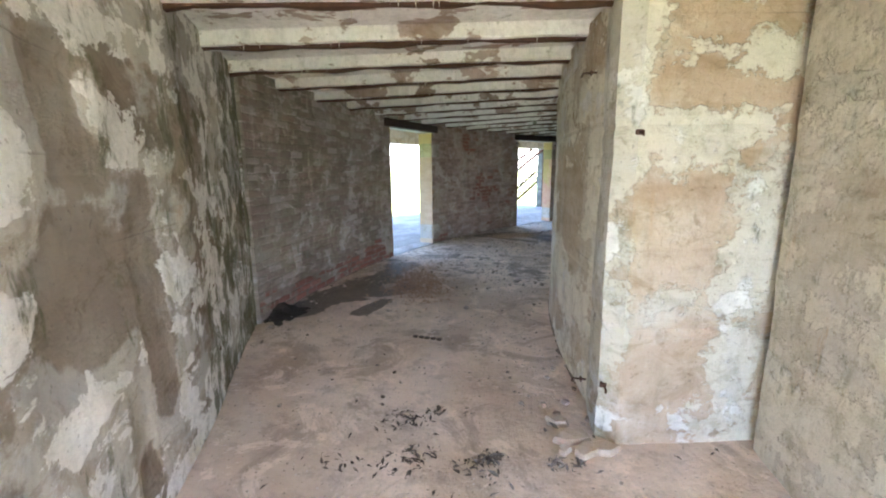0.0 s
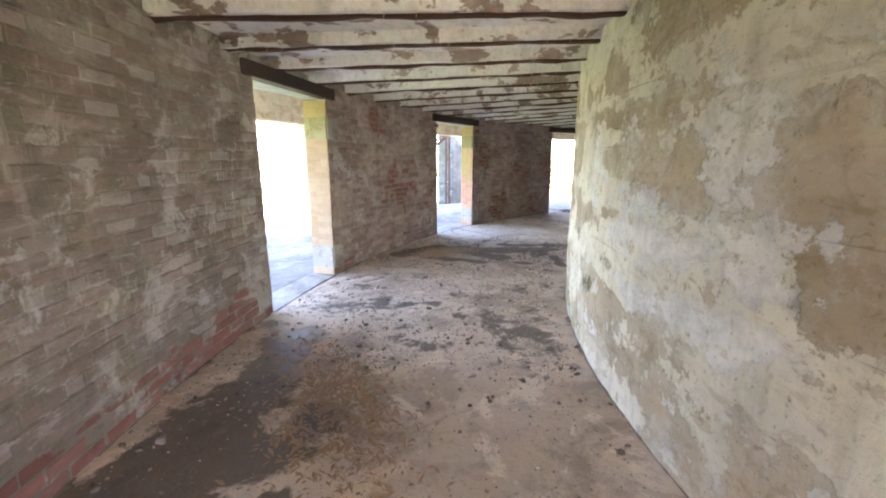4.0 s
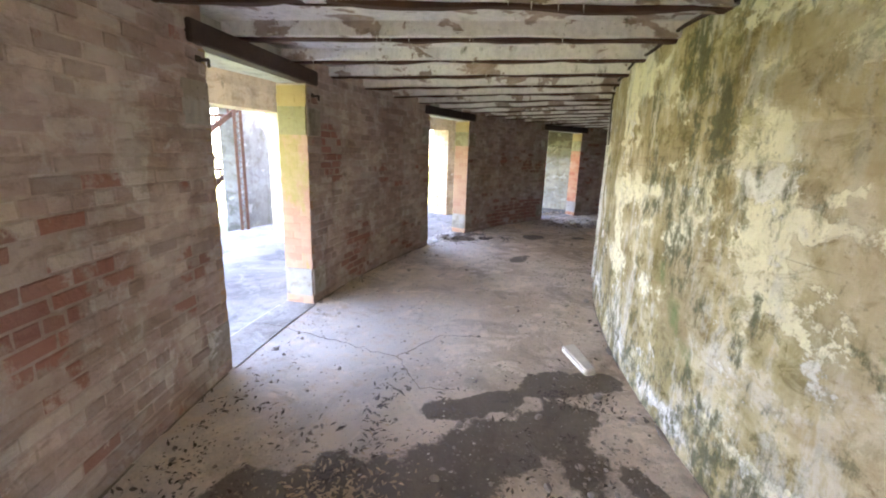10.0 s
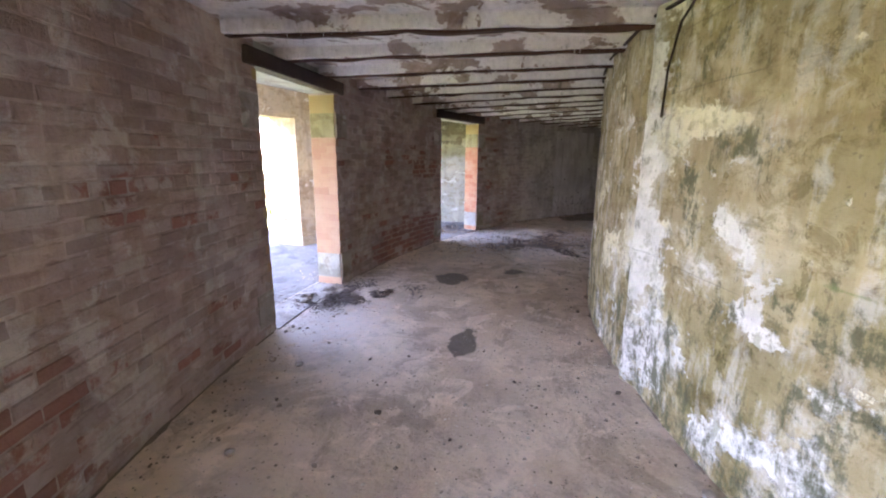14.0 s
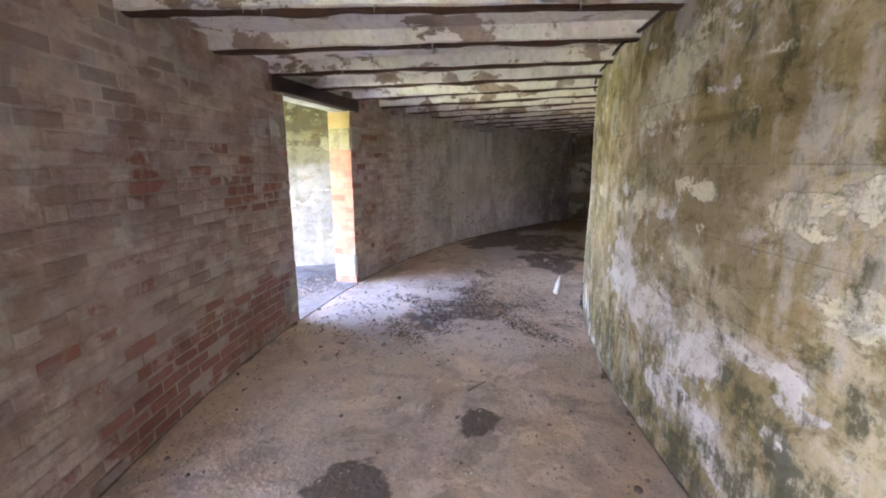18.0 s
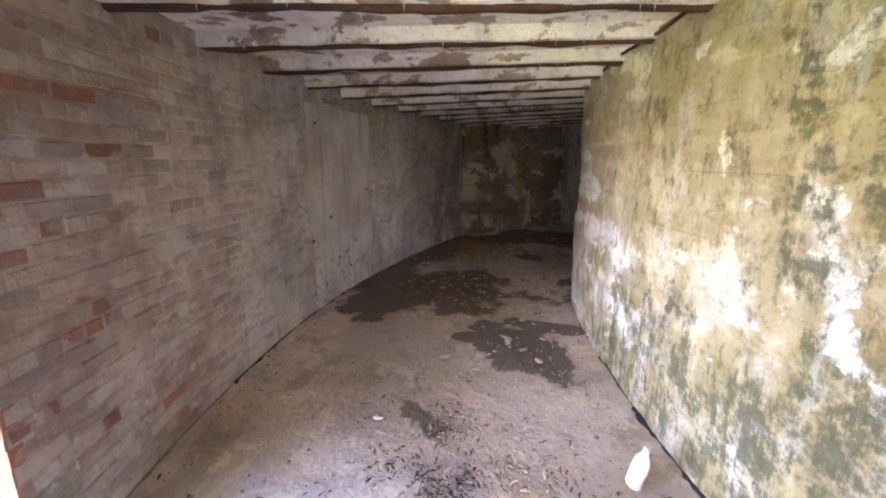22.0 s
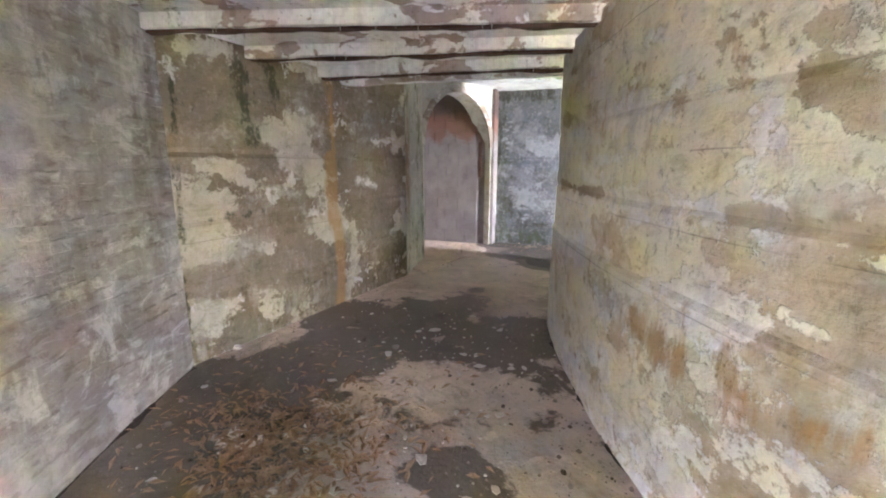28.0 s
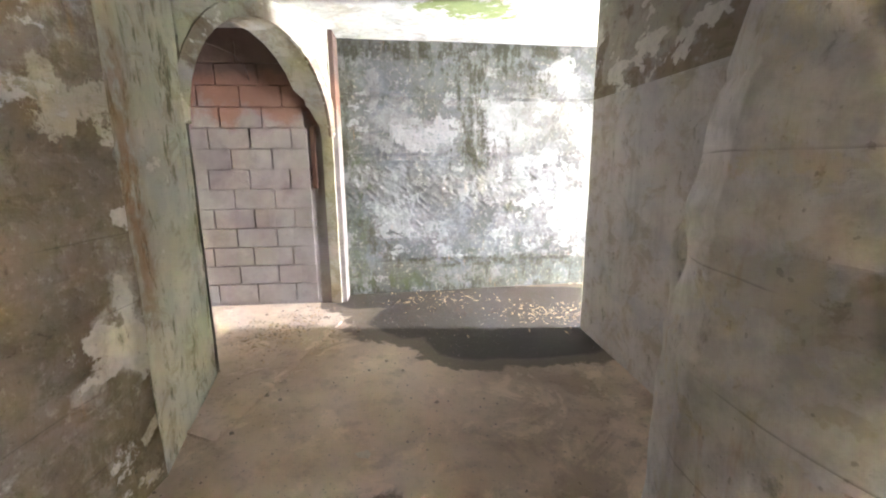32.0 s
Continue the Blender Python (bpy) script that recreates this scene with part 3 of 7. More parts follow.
def floor_material(name, lo, hi):
    k = Mat(name, 0.9)
    n1 = k.noise(0.9, 8, 0.6, distort=0.3)
    n2 = k.noise(6, 8, 0.68)
    n3 = k.noise(30, 5, 0.6)
    c = k.mix(k.step(n1, 0.34, 0.64), lo, hi)
    dirt = k.step(k.noise(1.6, 10, 0.72, k.shift((6, 2, 0)), 0.8), 0.50, 0.60)
    clean = k.math("SUBTRACT", 1.0, k.math("MULTIPLY", k.step(k.xyz()[0], 18.2, 19.2), 0.75))
    c = k.mix(k.math("MULTIPLY", k.math("MULTIPLY", dirt, clean), 0.55), c, tuple(v * 0.55 for v in lo))
    c = k.mix(k.math("MULTIPLY", k.step(k.noise(2.6, 10, 0.72, k.shift((1, 7, 0)), 0.6), 0.54, 0.60), 0.55), c, tuple(min(1, v * 1.22) for v in hi))
    c = k.mix(k.math("MULTIPLY", k.step(n2, 0.48, 0.70), 0.45), c, (0.23, 0.185, 0.15))
    c = k.mix(k.math("MULTIPLY", k.math("MULTIPLY", k.attr("pale"), 0.8), k.step(n2, 0.3, 0.55)), c, (0.56, 0.53, 0.51))
    ragged = k.math("ADD", k.math("MULTIPLY", k.math("SUBTRACT", k.noise(2.4, 10, 0.7, k.shift((3, 3, 0)), 0.6), 0.5), 0.9), k.math("MULTIPLY", k.math("SUBTRACT", n2, 0.5), 0.45))
    wet = k.step(k.math("ADD", k.attr("damp"), ragged), 0.40, 0.50)
    c = k.mix(k.math("MULTIPLY", wet, 0.86), c, k.mix(n2, (0.075, 0.057, 0.045), (0.13, 0.10, 0.08)))
    deep = k.step(k.math("ADD", k.attr("damp"), k.math("MULTIPLY", ragged, 0.5)), 0.85, 1.05)
    c = k.mix(k.math("MULTIPLY", deep, 0.8), c, (0.03, 0.03, 0.024))
    spots = k.step(k.noise(42, 3, 0.5, k.shift((1, 5, 0))), 0.64, 0.71)
    c = k.mix(k.math("MULTIPLY", spots, 0.6), c, (0.12, 0.10, 0.085))
    chips = k.step(k.noise(55, 2, 0.5, k.shift((8, 5, 0))), 0.69, 0.73)
    c = k.mix(k.math("MULTIPLY", chips, 0.6), c, (0.60, 0.55, 0.50))
    rough = k.math("SUBTRACT", 0.93, k.math("MULTIPLY", wet, 0.28))
    return k.done(c, k.math("ADD", k.math("MULTIPLY", n2, 0.7), k.math("MULTIPLY", n3, 0.4)), 0.018, rough)


M_BRICK, M_MORTAR, M_JAMB, M_FLOOR = brick_material(), mortar_material(), jamb_material(), floor_material("dusty_floor", (0.49, 0.38, 0.285), (0.69, 0.56, 0.455))
M_SILL = floor_material("worn_sill", (0.23, 0.21, 0.195), (0.36, 0.335, 0.315))
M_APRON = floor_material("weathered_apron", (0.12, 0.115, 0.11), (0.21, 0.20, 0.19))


# ---- mesh helpers ----
def mesh_ob(name, verts, faces, mat, parent=None, label="", smooth=False):
    me = bpy.data.meshes.new(name)
    me.from_pydata([tuple(v) for v in verts], [], faces)
    me.materials.append(mat)
    if smooth:
        me.polygons.foreach_set("use_smooth", [True] * len(me.polygons))
    me.update()
    ob = new(name, me)
    ob.parent = parent
    if label:
        ob["label"] = label
    return ob


def part(name, bm, mat, parent, label=""):
    me = bpy.data.meshes.new(name)
    bm.to_mesh(me)
    bm.free()
    me.materials.append(mat)
    ob = new(name, me)
    ob.parent = parent
    if label:
        ob["label"] = label
    return ob


def empty(name, at=(0, 0, 0)):
    ob = new(name)
    ob.location = at
    ob.empty_display_size = 0.1
    return ob


def prism(poly, z0, z1):
    """Verts and faces of an upright prism over a plan polygon (anticlockwise from above)."""
    n = len(poly)
    v = [(x, y, z0) for x, y in poly] + [(x, y, z1) for x, y in poly]
    f = [tuple(range(n))[::-1], tuple(range(n, 2 * n))]
    f += [(i, (i + 1) % n, n + (i + 1) % n, n + i) for i in range(n)]
    return v, f


def box_bm(sx, sy, sz, at=(0, 0, 0), bevel=0.0, turn=None):
    bm = bmesh.new()
    bmesh.ops.create_cube(bm, size=1)
    bmesh.ops.scale(bm, vec=(sx, sy, sz), verts=bm.verts)
    if bevel:
        bmesh.ops.bevel(bm, geom=bm.edges[:], offset=bevel, segments=2, affect="EDGES")
    if turn is not None:
        bmesh.ops.transform(bm, matrix=turn, verts=bm.verts)
    bmesh.ops.translate(bm, vec=at, verts=bm.verts)
    return bm


def arc_block(a0, a1, ra, rb, z0, z1, da=0.8, dz=None):
    """A curved block. ra, rb: inner and outer radius, numbers or functions of the angle."""
    fa = ra if callable(ra) else (lambda a: ra)
    fb = rb if callable(rb) else (lambda a: rb)
    n = max(1, int(math.ceil((a1 - a0) / da)))
    v, f = [], []
    for i in range(n + 1):
        a = a0 + (a1 - a0) * i / n
        v += [P(a, fa(a), z0), P(a, fb(a), z0), P(a, fb(a), z1), P(a, fa(a), z1)]
    for i in range(n):
        b, c = 4 * i, 4 * i + 4
        f += [(b, b + 3, c + 3, c), (b + 1, c + 1, c + 2, b + 2), (b + 3, b + 2, c + 2, c + 3), (b, c, c + 1, b + 1)]
    f += [(0, 1, 2, 3), (4 * n + 3, 4 * n + 2, 4 * n + 1, 4 * n)]
    return v, f


def sheet(name, path, zs, mat, depth, wobble=0.008, attrs=None, parent=None, label="", shape=None):
    """A thick upright wall over a plan path of (x, y): a finely divided, uneven front face to the left of the path's
    direction, with plain top, ends and back. attrs: functions (s, x, y, z) -> float by name."""
    pts = [Vector((x, y, 0)) for x, y in path]
    run, out = [0.0], []
    for p, q in zip(pts, pts[1:]):
        run.append(run[-1] + (q - p).length)
    n, m = len(pts), len(zs)
    v, f = [], []
    for i, p in enumerate(pts):
        t = (pts[min(i + 1, n - 1)] - pts[max(i - 1, 0)]).normalized()
        nrm = Vector((-t.y, t.x, 0))
        out.append(nrm)
        for z in zs:
            q = Vector((p.x, p.y, z))
            d = noise.noise(q * 1.7) * wobble + noise.noise(q * 6.5) * wobble * 0.5
            if shape:
                d += shape(q)
            v.append(q + nrm * d)
    for i in range(n - 1):
        for j in range(m - 1):
            b = i * m + j
            f.append((b, b + 1, b + m + 1, b + m))
    k = len(v)
    for p, nrm in zip(pts, out):
        v += [(*(p - nrm * depth).xy, zs[0]), (*(p - nrm * depth).xy, zs[-1])]
    for i in range(n - 1):
        f.append((k + 2 * i, k + 2 * i + 2, k + 2 * i + 3, k + 2 * i + 1))
        f.append((i * m + m - 1, k + 2 * i + 1, k + 2 * i + 3, (i + 1) * m + m - 1))
    f.append(tuple([k, k + 1] + list(range(m - 1, -1, -1))))
    f.append(tuple([k + 2 * n - 1, k + 2 * n - 2] + list(range((n - 1) * m, n * m))))
    ob = mesh_ob(name, v, f, mat, parent, label)
    for key, fun in (attrs or {}).items():
        layer = ob.data.attributes.new(key, "FLOAT", "POINT")
        vals = [fun(run[i], v[i * m + j][0], v[i * m + j][1], zs[j]) for i in range(n) for j in range(m)] + [0.0] * (2 * n)
        layer.data.foreach_set("value", vals)
    return ob


def steps(a, b, d):
    n = max(1, int(round((b - a) / d)))
    return [a + (b - a) * i / n for i in range(n + 1)]


def line(p, q, d=0.06):
    n = max(1, int(round(math.hypot(q[0] - p[0], q[1] - p[1]) / d)))
    return [(p[0] + (q[0] - p[0]) * i / n, p[1] + (q[1] - p[1]) * i / n) for i in range(n + 1)]


def angle_of(x, y):
    return math.degrees(math.atan2(x - CX, y - CY))


def gauss(v, c, w):
    return math.exp(-((v - c) / w) ** 2)


def structure(ob, label="", category=""):
    return tagged(ob, label, category, kind="structure")


# ---- ground and floors ----
gs = 900.0
ground = mesh_ob("ground", [(-gs, -gs, -0.22), (gs, -gs, -0.22), (gs, gs, -0.22), (-gs, gs, -0.22)], [(0, 1, 2, 3)], M_GRASS)
structure(ground, "rough grass ground around the battery", "ground")

# Damp and pale places on the corridor floor: x, y, half length, half width, turn, strength
DAMP_START = [(0.75, 3.05, 0.35, 0.25, 30, 1.1), (1.45, 3.95, 0.9, 0.4, 50, 0.5), (1.2, 4.9, 1, 0.35, 75, 0.42), (4.2, 8.3, 0.5, 0.2, 60, 0.6)]
# Damp runs: both ends, half width
DAMP_RUNS = [
    (2.06, 8.39, 3.04, 8.77, 0.19), (3.01, 8.65, 4.34, 8.54, 0.22), (2.41, 8.21, 3.18, 7.81, 0.12), (2.41, 6.1, 2.47, 6.07, 0.07), (2.62, 5.77, 2.68, 5.7, 0.06), (3.19, 5.31, 3.26, 5.27, 0.06),
    (2.15, 8.65, 2.63, 8.89, 0.17), (3.05, 8.49, 3.52, 8.04, 0.17), (3.73, 9.04, 4.2, 8.93, 0.11), (3.7, 7.73, 3.84, 7.67, 0.07), (4.34, 8.07, 4.27, 7.51, 0.09), (4.55, 8.93, 4.92, 8.77, 0.16),
    (0.9, 3.3, 1.2, 4.6, 0.32), (1.15, 4.6, 1.3, 5.4, 0.2), (1.6, 3.6, 1.5, 3.2, 0.12), (2.05, 8.27, 2.24, 8.51, 0.12), (2.61, 8.07, 2.85, 7.92, 0.1), (13.78, 12.52, 13.55, 12.01, 0.14), (13.46, 13.09, 13.34, 12.6, 0.09),
]
POOL_RUNS = [(20.95, 7.5, 18.9, 6.3, 0.36), (20.1, 7.7, 18.9, 7.0, 0.46), (19.4, 7.95, 18.7, 7.45, 0.36)]


def run_at(x, y, e):
    dx, dy = e[2] - e[0], e[3] - e[1]
    f = min(1.0, max(0.0, ((x - e[0]) * dx + (y - e[1]) * dy) / max(1e-6, dx * dx + dy * dy)))
    d = math.hypot(x - e[0] - f * dx, y - e[1] - f * dy) / e[4]
    return math.exp(-0.7 * d * d) if d < 4 else 0.0


DAMP_MIDDLE = [
    (6.7, 11.76, 0.25, 0.12, 20, 0.9), (8.15, 12.98, 0.3, 0.2, 20, 0.85), (8.93, 12.56, 0.17, 0.13, 0, 0.9), (12.2, 13.4, 0.4, 0.12, 30, 0.6),
    (10.75, 13, 0.9, 0.4, 80, 0.55), (10.3, 13.55, 0.6, 0.25, 40, 0.5), (11.5, 13.3, 0.8, 0.45, 0, 0.5), (6.8, 13.5, 0.5, 0.4, 30, 0.5),
]
DAMP_END = [
    (13.2, 12.6, 0.68, 0.36, 20, 0.85), (14.9, 13.1, 1, 0.75, -15, 0.8), (14.5, 13.9, 0.7, 0.4, -10, 0.9), (16.5, 11.72, 0.34, 0.2, 35, 0.85),
    (18.4, 10.75, 0.95, 0.5, -60, 0.95), (18, 11.6, 0.8, 0.4, -60, 0.75), 
    (17.3, 12.9, 0.7, 0.3, -30, 0.8),
]
DAMP = DAMP_START + DAMP_MIDDLE + DAMP_END
DRY = [(16.0, 12.1, 1.15, 0.8, -65), (17.45, 11.45, 0.55, 0.22, 35), (14.15, 12.4, 0.25, 0.2, 0), (18.9, 12.2, 0.4, 0.3, -60)]
# Pale ovals inside doorways paint in daylight; the last two are dry floor.
PALE = [(2.9, 10.2, 1.3, 0.7, 50), (3.6, 10.2, 1.2, 0.8, 40), (6.3, 13.0, 1.0, 0.6, 30), (10.4, 14.1, 1.2, 0.5, 5), (10.6, 13.6, 1.2, 0.6, 5), (16.0, 12.05, 1.1, 0.7, -65), (13.6, 13.6, 0.7, 0.5, -20)]


def blob(x, y, e):
    q = radians(e[4])
    dx, dy = x - e[0], y - e[1]
    u, w = (dx * math.cos(q) + dy * math.sin(q)) / e[2], (-dx * math.sin(q) + dy * math.cos(q)) / e[3]
    return math.exp(-(u * u + w * w) * 0.8)


def polar_floor(name, a0, a1, r0, r1, da, dr, z, mat, bump=0.006):
    aa, rr = steps(a0, a1, da), steps(r0, r1, dr)
    m = len(rr)
    v, f, damp, pale = [], [], [], []
    for a in aa:
        for r in rr:
            p = P(a, r, z)
            p.z += noise.noise(p * 0.9) * bump + noise.noise(p * 5) * bump * 0.4
            v.append(p)
            wob = 0.4 * noise.noise(p * 1.4) + 0.35 * noise.noise(p * 4.0) + 0.2 * noise.noise(p * 9.0)
            general = 0.62 * float(np.interp(a, [14, 18, 44, 49], [0, 1, 1, 0])) * float(np.interp(r, [8.4, 10.2, 11.0], [0.9, 1.0, 1.2]))
            wetness = max([e[5] * blob(p.x, p.y, e) for e in DAMP] + [0.78 * run_at(p.x, p.y, e) for e in DAMP_RUNS] + [2.0 * run_at(p.x, p.y, e) for e in POOL_RUNS] + [general * (1 - 1.25 * max(blob(p.x, p.y, e) for e in DRY))])
            soil = 0.34 * float(np.interp(a, [-88, -84, -70, -64], [0, 1, 1, 0]))
            damp.append(max(wetness, soil) + wob * 0.4)
            pale.append(min(1.0, max([blob(p.x, p.y, e) for e in PALE])))
    for i in range(len(aa) - 1):
        for j in range(m - 1):
            b = i * m + j
            f.append((b, b + m, b + m + 1, b + 1)[::-1])
    ob = mesh_ob(name, v, f, mat, smooth=True)
    for key, vals in (("damp", damp), ("pale", pale)):
        ob.data.attributes.new(key, "FLOAT", "POINT").data.foreach_set("value", vals)
    return ob


floor = polar_floor("floor", -128, 92, 6.4, 11.42, 0.4, 0.06, 0.0, M_FLOOR)
structure(floor, "dusty concrete corridor floor with damp stains", "floor")
floor_end = polar_floor("floor_end", 44, 92, 11.40, 13.0, 0.8, 0.12, -0.003, M_FLOOR)
structure(floor_end, "dusty concrete floor behind the arched doorway", "floor")
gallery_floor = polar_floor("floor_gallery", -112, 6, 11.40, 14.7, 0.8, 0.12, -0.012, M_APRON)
structure(gallery_floor, "weathered concrete floor of the open gallery", "floor")

for a0, a1 in DOORS:
    v, f = arc_block(a0 + 0.05, a1 - 0.05, 11.07, 11.40, -0.02, 0.008, 0.8)
    structure(mesh_ob("door_sill", v, f, M_SILL), "worn concrete door sill", "sill")

# ---- inner curved wall ----
Z_IN = 2.315
inner_path = [tuple(P(a, r_in(a)).xy) for a in steps(-104.6, 47.7, 0.3)][::-1]
# Marks on the curved wall, as strokes: angle and height of both ends, half width
CREAM_A = [(-98.4, 0.59, -98.9, 0.63, 0.02), (-98, 0.7, -98.4, 0.61, 0.02), (-97.4, 1.47, -97.9, 1.47, 0.02), (-97.1, 1.74, -97.8, 1.72, 0.05), (-96.8, 0.82, -98.1, 0.76, 0.02), (-96.3, 1.46, -97, 1.46, 0.04), (-94.4, 1.67, -96.3, 1.69, 0.03), (-93.5, 0.61, -95.7, 0.61, 0.04), (-90.7, 1.7, -94.4, 1.69, 0.02), (-82.5, 1.58, -84.3, 1.58, 0.03), (-82.3, 1.6, -82.6, 1.69, 0.04), (-81.9, 1.85, -82.2, 1.93, 0.03), (-81.7, 1.8, -84, 1.8, 0.02), (-80.1, 2.14, -81.8, 2.03, 0.09), (-79.5, 1.81, -81.4, 1.79, 0.03), (-79, 1.46, -81.1, 1.44, 0.12)]
CREAM_B = [(-78.9, 1.19, -79.8, 1.14, 0.04), (-78.5, 1.67, -79.9, 1.67, 0.05), (-77.7, 1.79, -80.6, 1.76, 0.02), (-76.6, 2.04, -77.7, 1.75, 0.07), (-75.1, 0.85, -78.4, 0.69, 0.08), (-75, 2.29, -79.2, 2.18, 0.12), (-73.6, 0.74, -74.7, 0.78, 0.03), (-72.8, 1.59, -73.7, 1.61, 0.03), (-72.5, 1.59, -75.3, 1.61, 0.04), (-72.1, 1.8, -77.4, 1.77, 0.02), (-71.9, 1.82, -73.4, 1.82, 0.02), (-71.7, 0.26, -72.4, 0.26, 0.06), (-71.7, 1.58, -72.8, 1.59, 0.01), (-67.8, 0.91, -70.5, 0.99, 0.02), (-62.1, 1.44, -62.8, 1.5, 0.02), (-61.7, 1.35, -62.8, 1.34, 0.05)]
CREAM_C = [(-60, 0.91, -60.4, 0.72, 0.03), (-58.7, 1.89, -60.6, 1.08, 0.1), (-52.1, 1.13, -53, 1.15, 0.03), (-51.8, 1.36, -53.5, 1.36, 0.02), (-49.4, 1.73, -49.7, 1.63, 0.05), (-49.1, 1.36, -51.4, 1.29, 0.09), (-48.9, 1.85, -49.9, 1.79, 0.03), (-47.6, 1.13, -48.4, 0.74, 0.13), (-47.1, 2.17, -50.5, 2.04, 0.1), (-46.4, 2.04, -46.9, 1.79, 0.1), (-46.3, 1.35, -48.9, 1.28, 0.08), (-43.1, 1.38, -43.6, 1.3, 0.03), (-42.6, 1.86, -43.1, 1.84, 0.03), (-42.5, 1.71, -43.7, 1.65, 0.03), (-40.9, 1.72, -47.4, 1.68, 0.02), (-40.5, 1.64, -42.4, 1.68, 0.03)]
CREAM_D = [(-36.5, 1.68, -40.3, 1.64, 0.03), (-24.1, 1.29, -24.6, 1.3, 0.03), (-23.3, 1.35, -25.3, 1.46, 0.06), (-20.9, 1.9, -23, 1.9, 0.01), (-18.9, 1.13, -20, 1.08, 0.05), (-18.8, 1.4, -20.7, 1.4, 0.04), (-14.5, 1.24, -18.2, 1.31, 0.04), (-9.6, 0.87, -10.9, 0.84, 0.04), (-9.5, 1.29, -10.4, 1.32, 0.05), (-8.5, 1.94, -9.6, 1.91, 0.02), (-8.2, 1.88, -8.3, 1.81, 0.03), (-8, 0.84, -9.5, 0.84, 0.04), (2.6, 1.97, 1.9, 1.97, 0.03), (2.7, 1.44, 1.5, 1.49, 0.02), (3.7, 0.9, 2.2, 0.99, 0.13), (7.5, 0.93, 4.9, 0.94, 0.08)]
CREAM_E = [(8.2, 2, 3.2, 1.93, 0.03), (8.9, 2.23, 5.9, 2.13, 0.05), (13.3, 1.01, 10.4, 1.02, 0.06), (13.4, 1.72, 11.9, 1.77, 0.02), (18.4, 1.94, 15.6, 1.92, 0.02), (26.7, 1.04, 25.9, 1.02, 0.02), (27.7, 1.54, 26.4, 1.55, 0.03), (28, 1.48, 25.4, 1.46, 0.06), (32, 1.1, 30.5, 1.12, 0.04), (32.5, 2.03, 30.1, 1.92, 0.07), (34.6, 0.93, 28.4, 0.87, 0.03), (36.9, 0.91, 35, 0.91, 0.04), (36.9, 1.63, 28.4, 1.44, 0.09), (37.4, 1.42, 35.8, 1.4, 0.04), (39.3, 1.7, 38.9, 1.45, 0.07), (41.2, 1.91, 37.5, 1.84, 0.04)]
WHITE_A = [(-91.1, 1.64, -91.5, 1.36, 0.15), (-87, 0.68, -93.2, 0.85, 0.09), (-85.6, 1, -93.9, 1.14, 0.16), (-81.7, 1.41, -83, 1.4, 0.09), (-81.3, 1.17, -82.8, 1.15, 0.06), (-54.4, 0.09, -58.1, 0.13, 0.06), (-49.6, 0.4, -50.7, 0.2, 0.1), (-43.5, 0.69, -43.9, 0.65, 0.04), (-41.1, 0.82, -41.9, 0.77, 0.05), (-39.9, 0.22, -43.8, 0.33, 0.06), (-39.8, 1.2, -40.8, 1.15, 0.07), (-38.4, 0.94, -39.3, 0.95, 0.07), (-34.3, 1.58, -36.5, 0.34, 0.15), (-23.8, 0.57, -24.2, 0.56, 0.04)]
WHITE_B = [(-22.2, 0.78, -24.4, 0.81, 0.05), (-18.4, 0.31, -21.8, 0.38, 0.08), (-13.5, 0.86, -21.4, 0.67, 0.13), (-6, 0.15, -7.8, 0.18, 0.06), (-3.1, 0.13, -3.6, 0.1, 0.12), (6.7, 0.91, 4.6, 0.9, 0.08), (13.7, 0.94, 8.9, 1.01, 0.07), (16.3, 1.64, 14.1, 1.59, 0.06), (20.4, 1.29, 12.7, 1.25, 0.13), (20.8, 0.62, 18.7, 0.38, 0.12), (21.3, 0.94, 13.9, 1.05, 0.06), (21.9, 1.31, 15.4, 1.35, 0.1), (29.2, 1.02, 27.3, 0.99, 0.06), (43.9, 0.92, 38.4, 0.89, 0.05)]
BARE_A = [(-95, 1.28, -98.5, 1.18, 0.22), (-83.4, 1.1, -84.9, 1.12, 0.03), (-83.3, 1.44, -84.5, 1.44, 0.05), (-82.8, 1.69, -84.2, 1.65, 0.04), (-82.5, 2.01, -83.9, 1.92, 0.09), (-78, 1.95, -79.2, 1.86, 0.05), (-74.1, 1.4, -77.9, 1.45, 0.09), (-73.6, 1.7, -77.8, 1.7, 0.03), (-72.5, 1.76, -73.6, 1.68, 0.05), (-69.9, 1.91, -72, 1.54, 0.16), (-65.1, 1.69, -66.3, 1.3, 0.16), (-62.6, 1.28, -63.7, 1.12, 0.06), (-62.2, 0.52, -63.9, 0.57, 0.07), (-61.6, 1.68, -62.8, 1.64, 0.05), (-50.1, 1.89, -51.4, 1.74, 0.09)]
BARE_B = [(-49, 1.56, -51.2, 1.58, 0.07), (-43.4, 1.97, -45.4, 1.84, 0.06), (-42.5, 1.53, -43.9, 1.48, 0.1), (-42.1, 1.23, -44.4, 1.15, 0.11), (-39.5, 1.83, -40.5, 1.74, 0.09), (-23.6, 1.53, -25.1, 1.59, 0.06), (-23.3, 1.21, -25.3, 1.24, 0.03), (-9.1, 1.1, -10.7, 1.11, 0.11), (-8.5, 1.53, -10.2, 1.5, 0.09), (2.8, 1.82, 1.6, 1.73, 0.14), (6.4, 0.71, 4.6, 0.85, 0.07), (8.3, 1.16, 4.4, 1.21, 0.05), (9.7, 1.85, 1.3, 1.43, 0.17), (11.7, 1.12, 9.9, 1.14, 0.02), (13.4, 1.14, 11.2, 1.19, 0.05)]
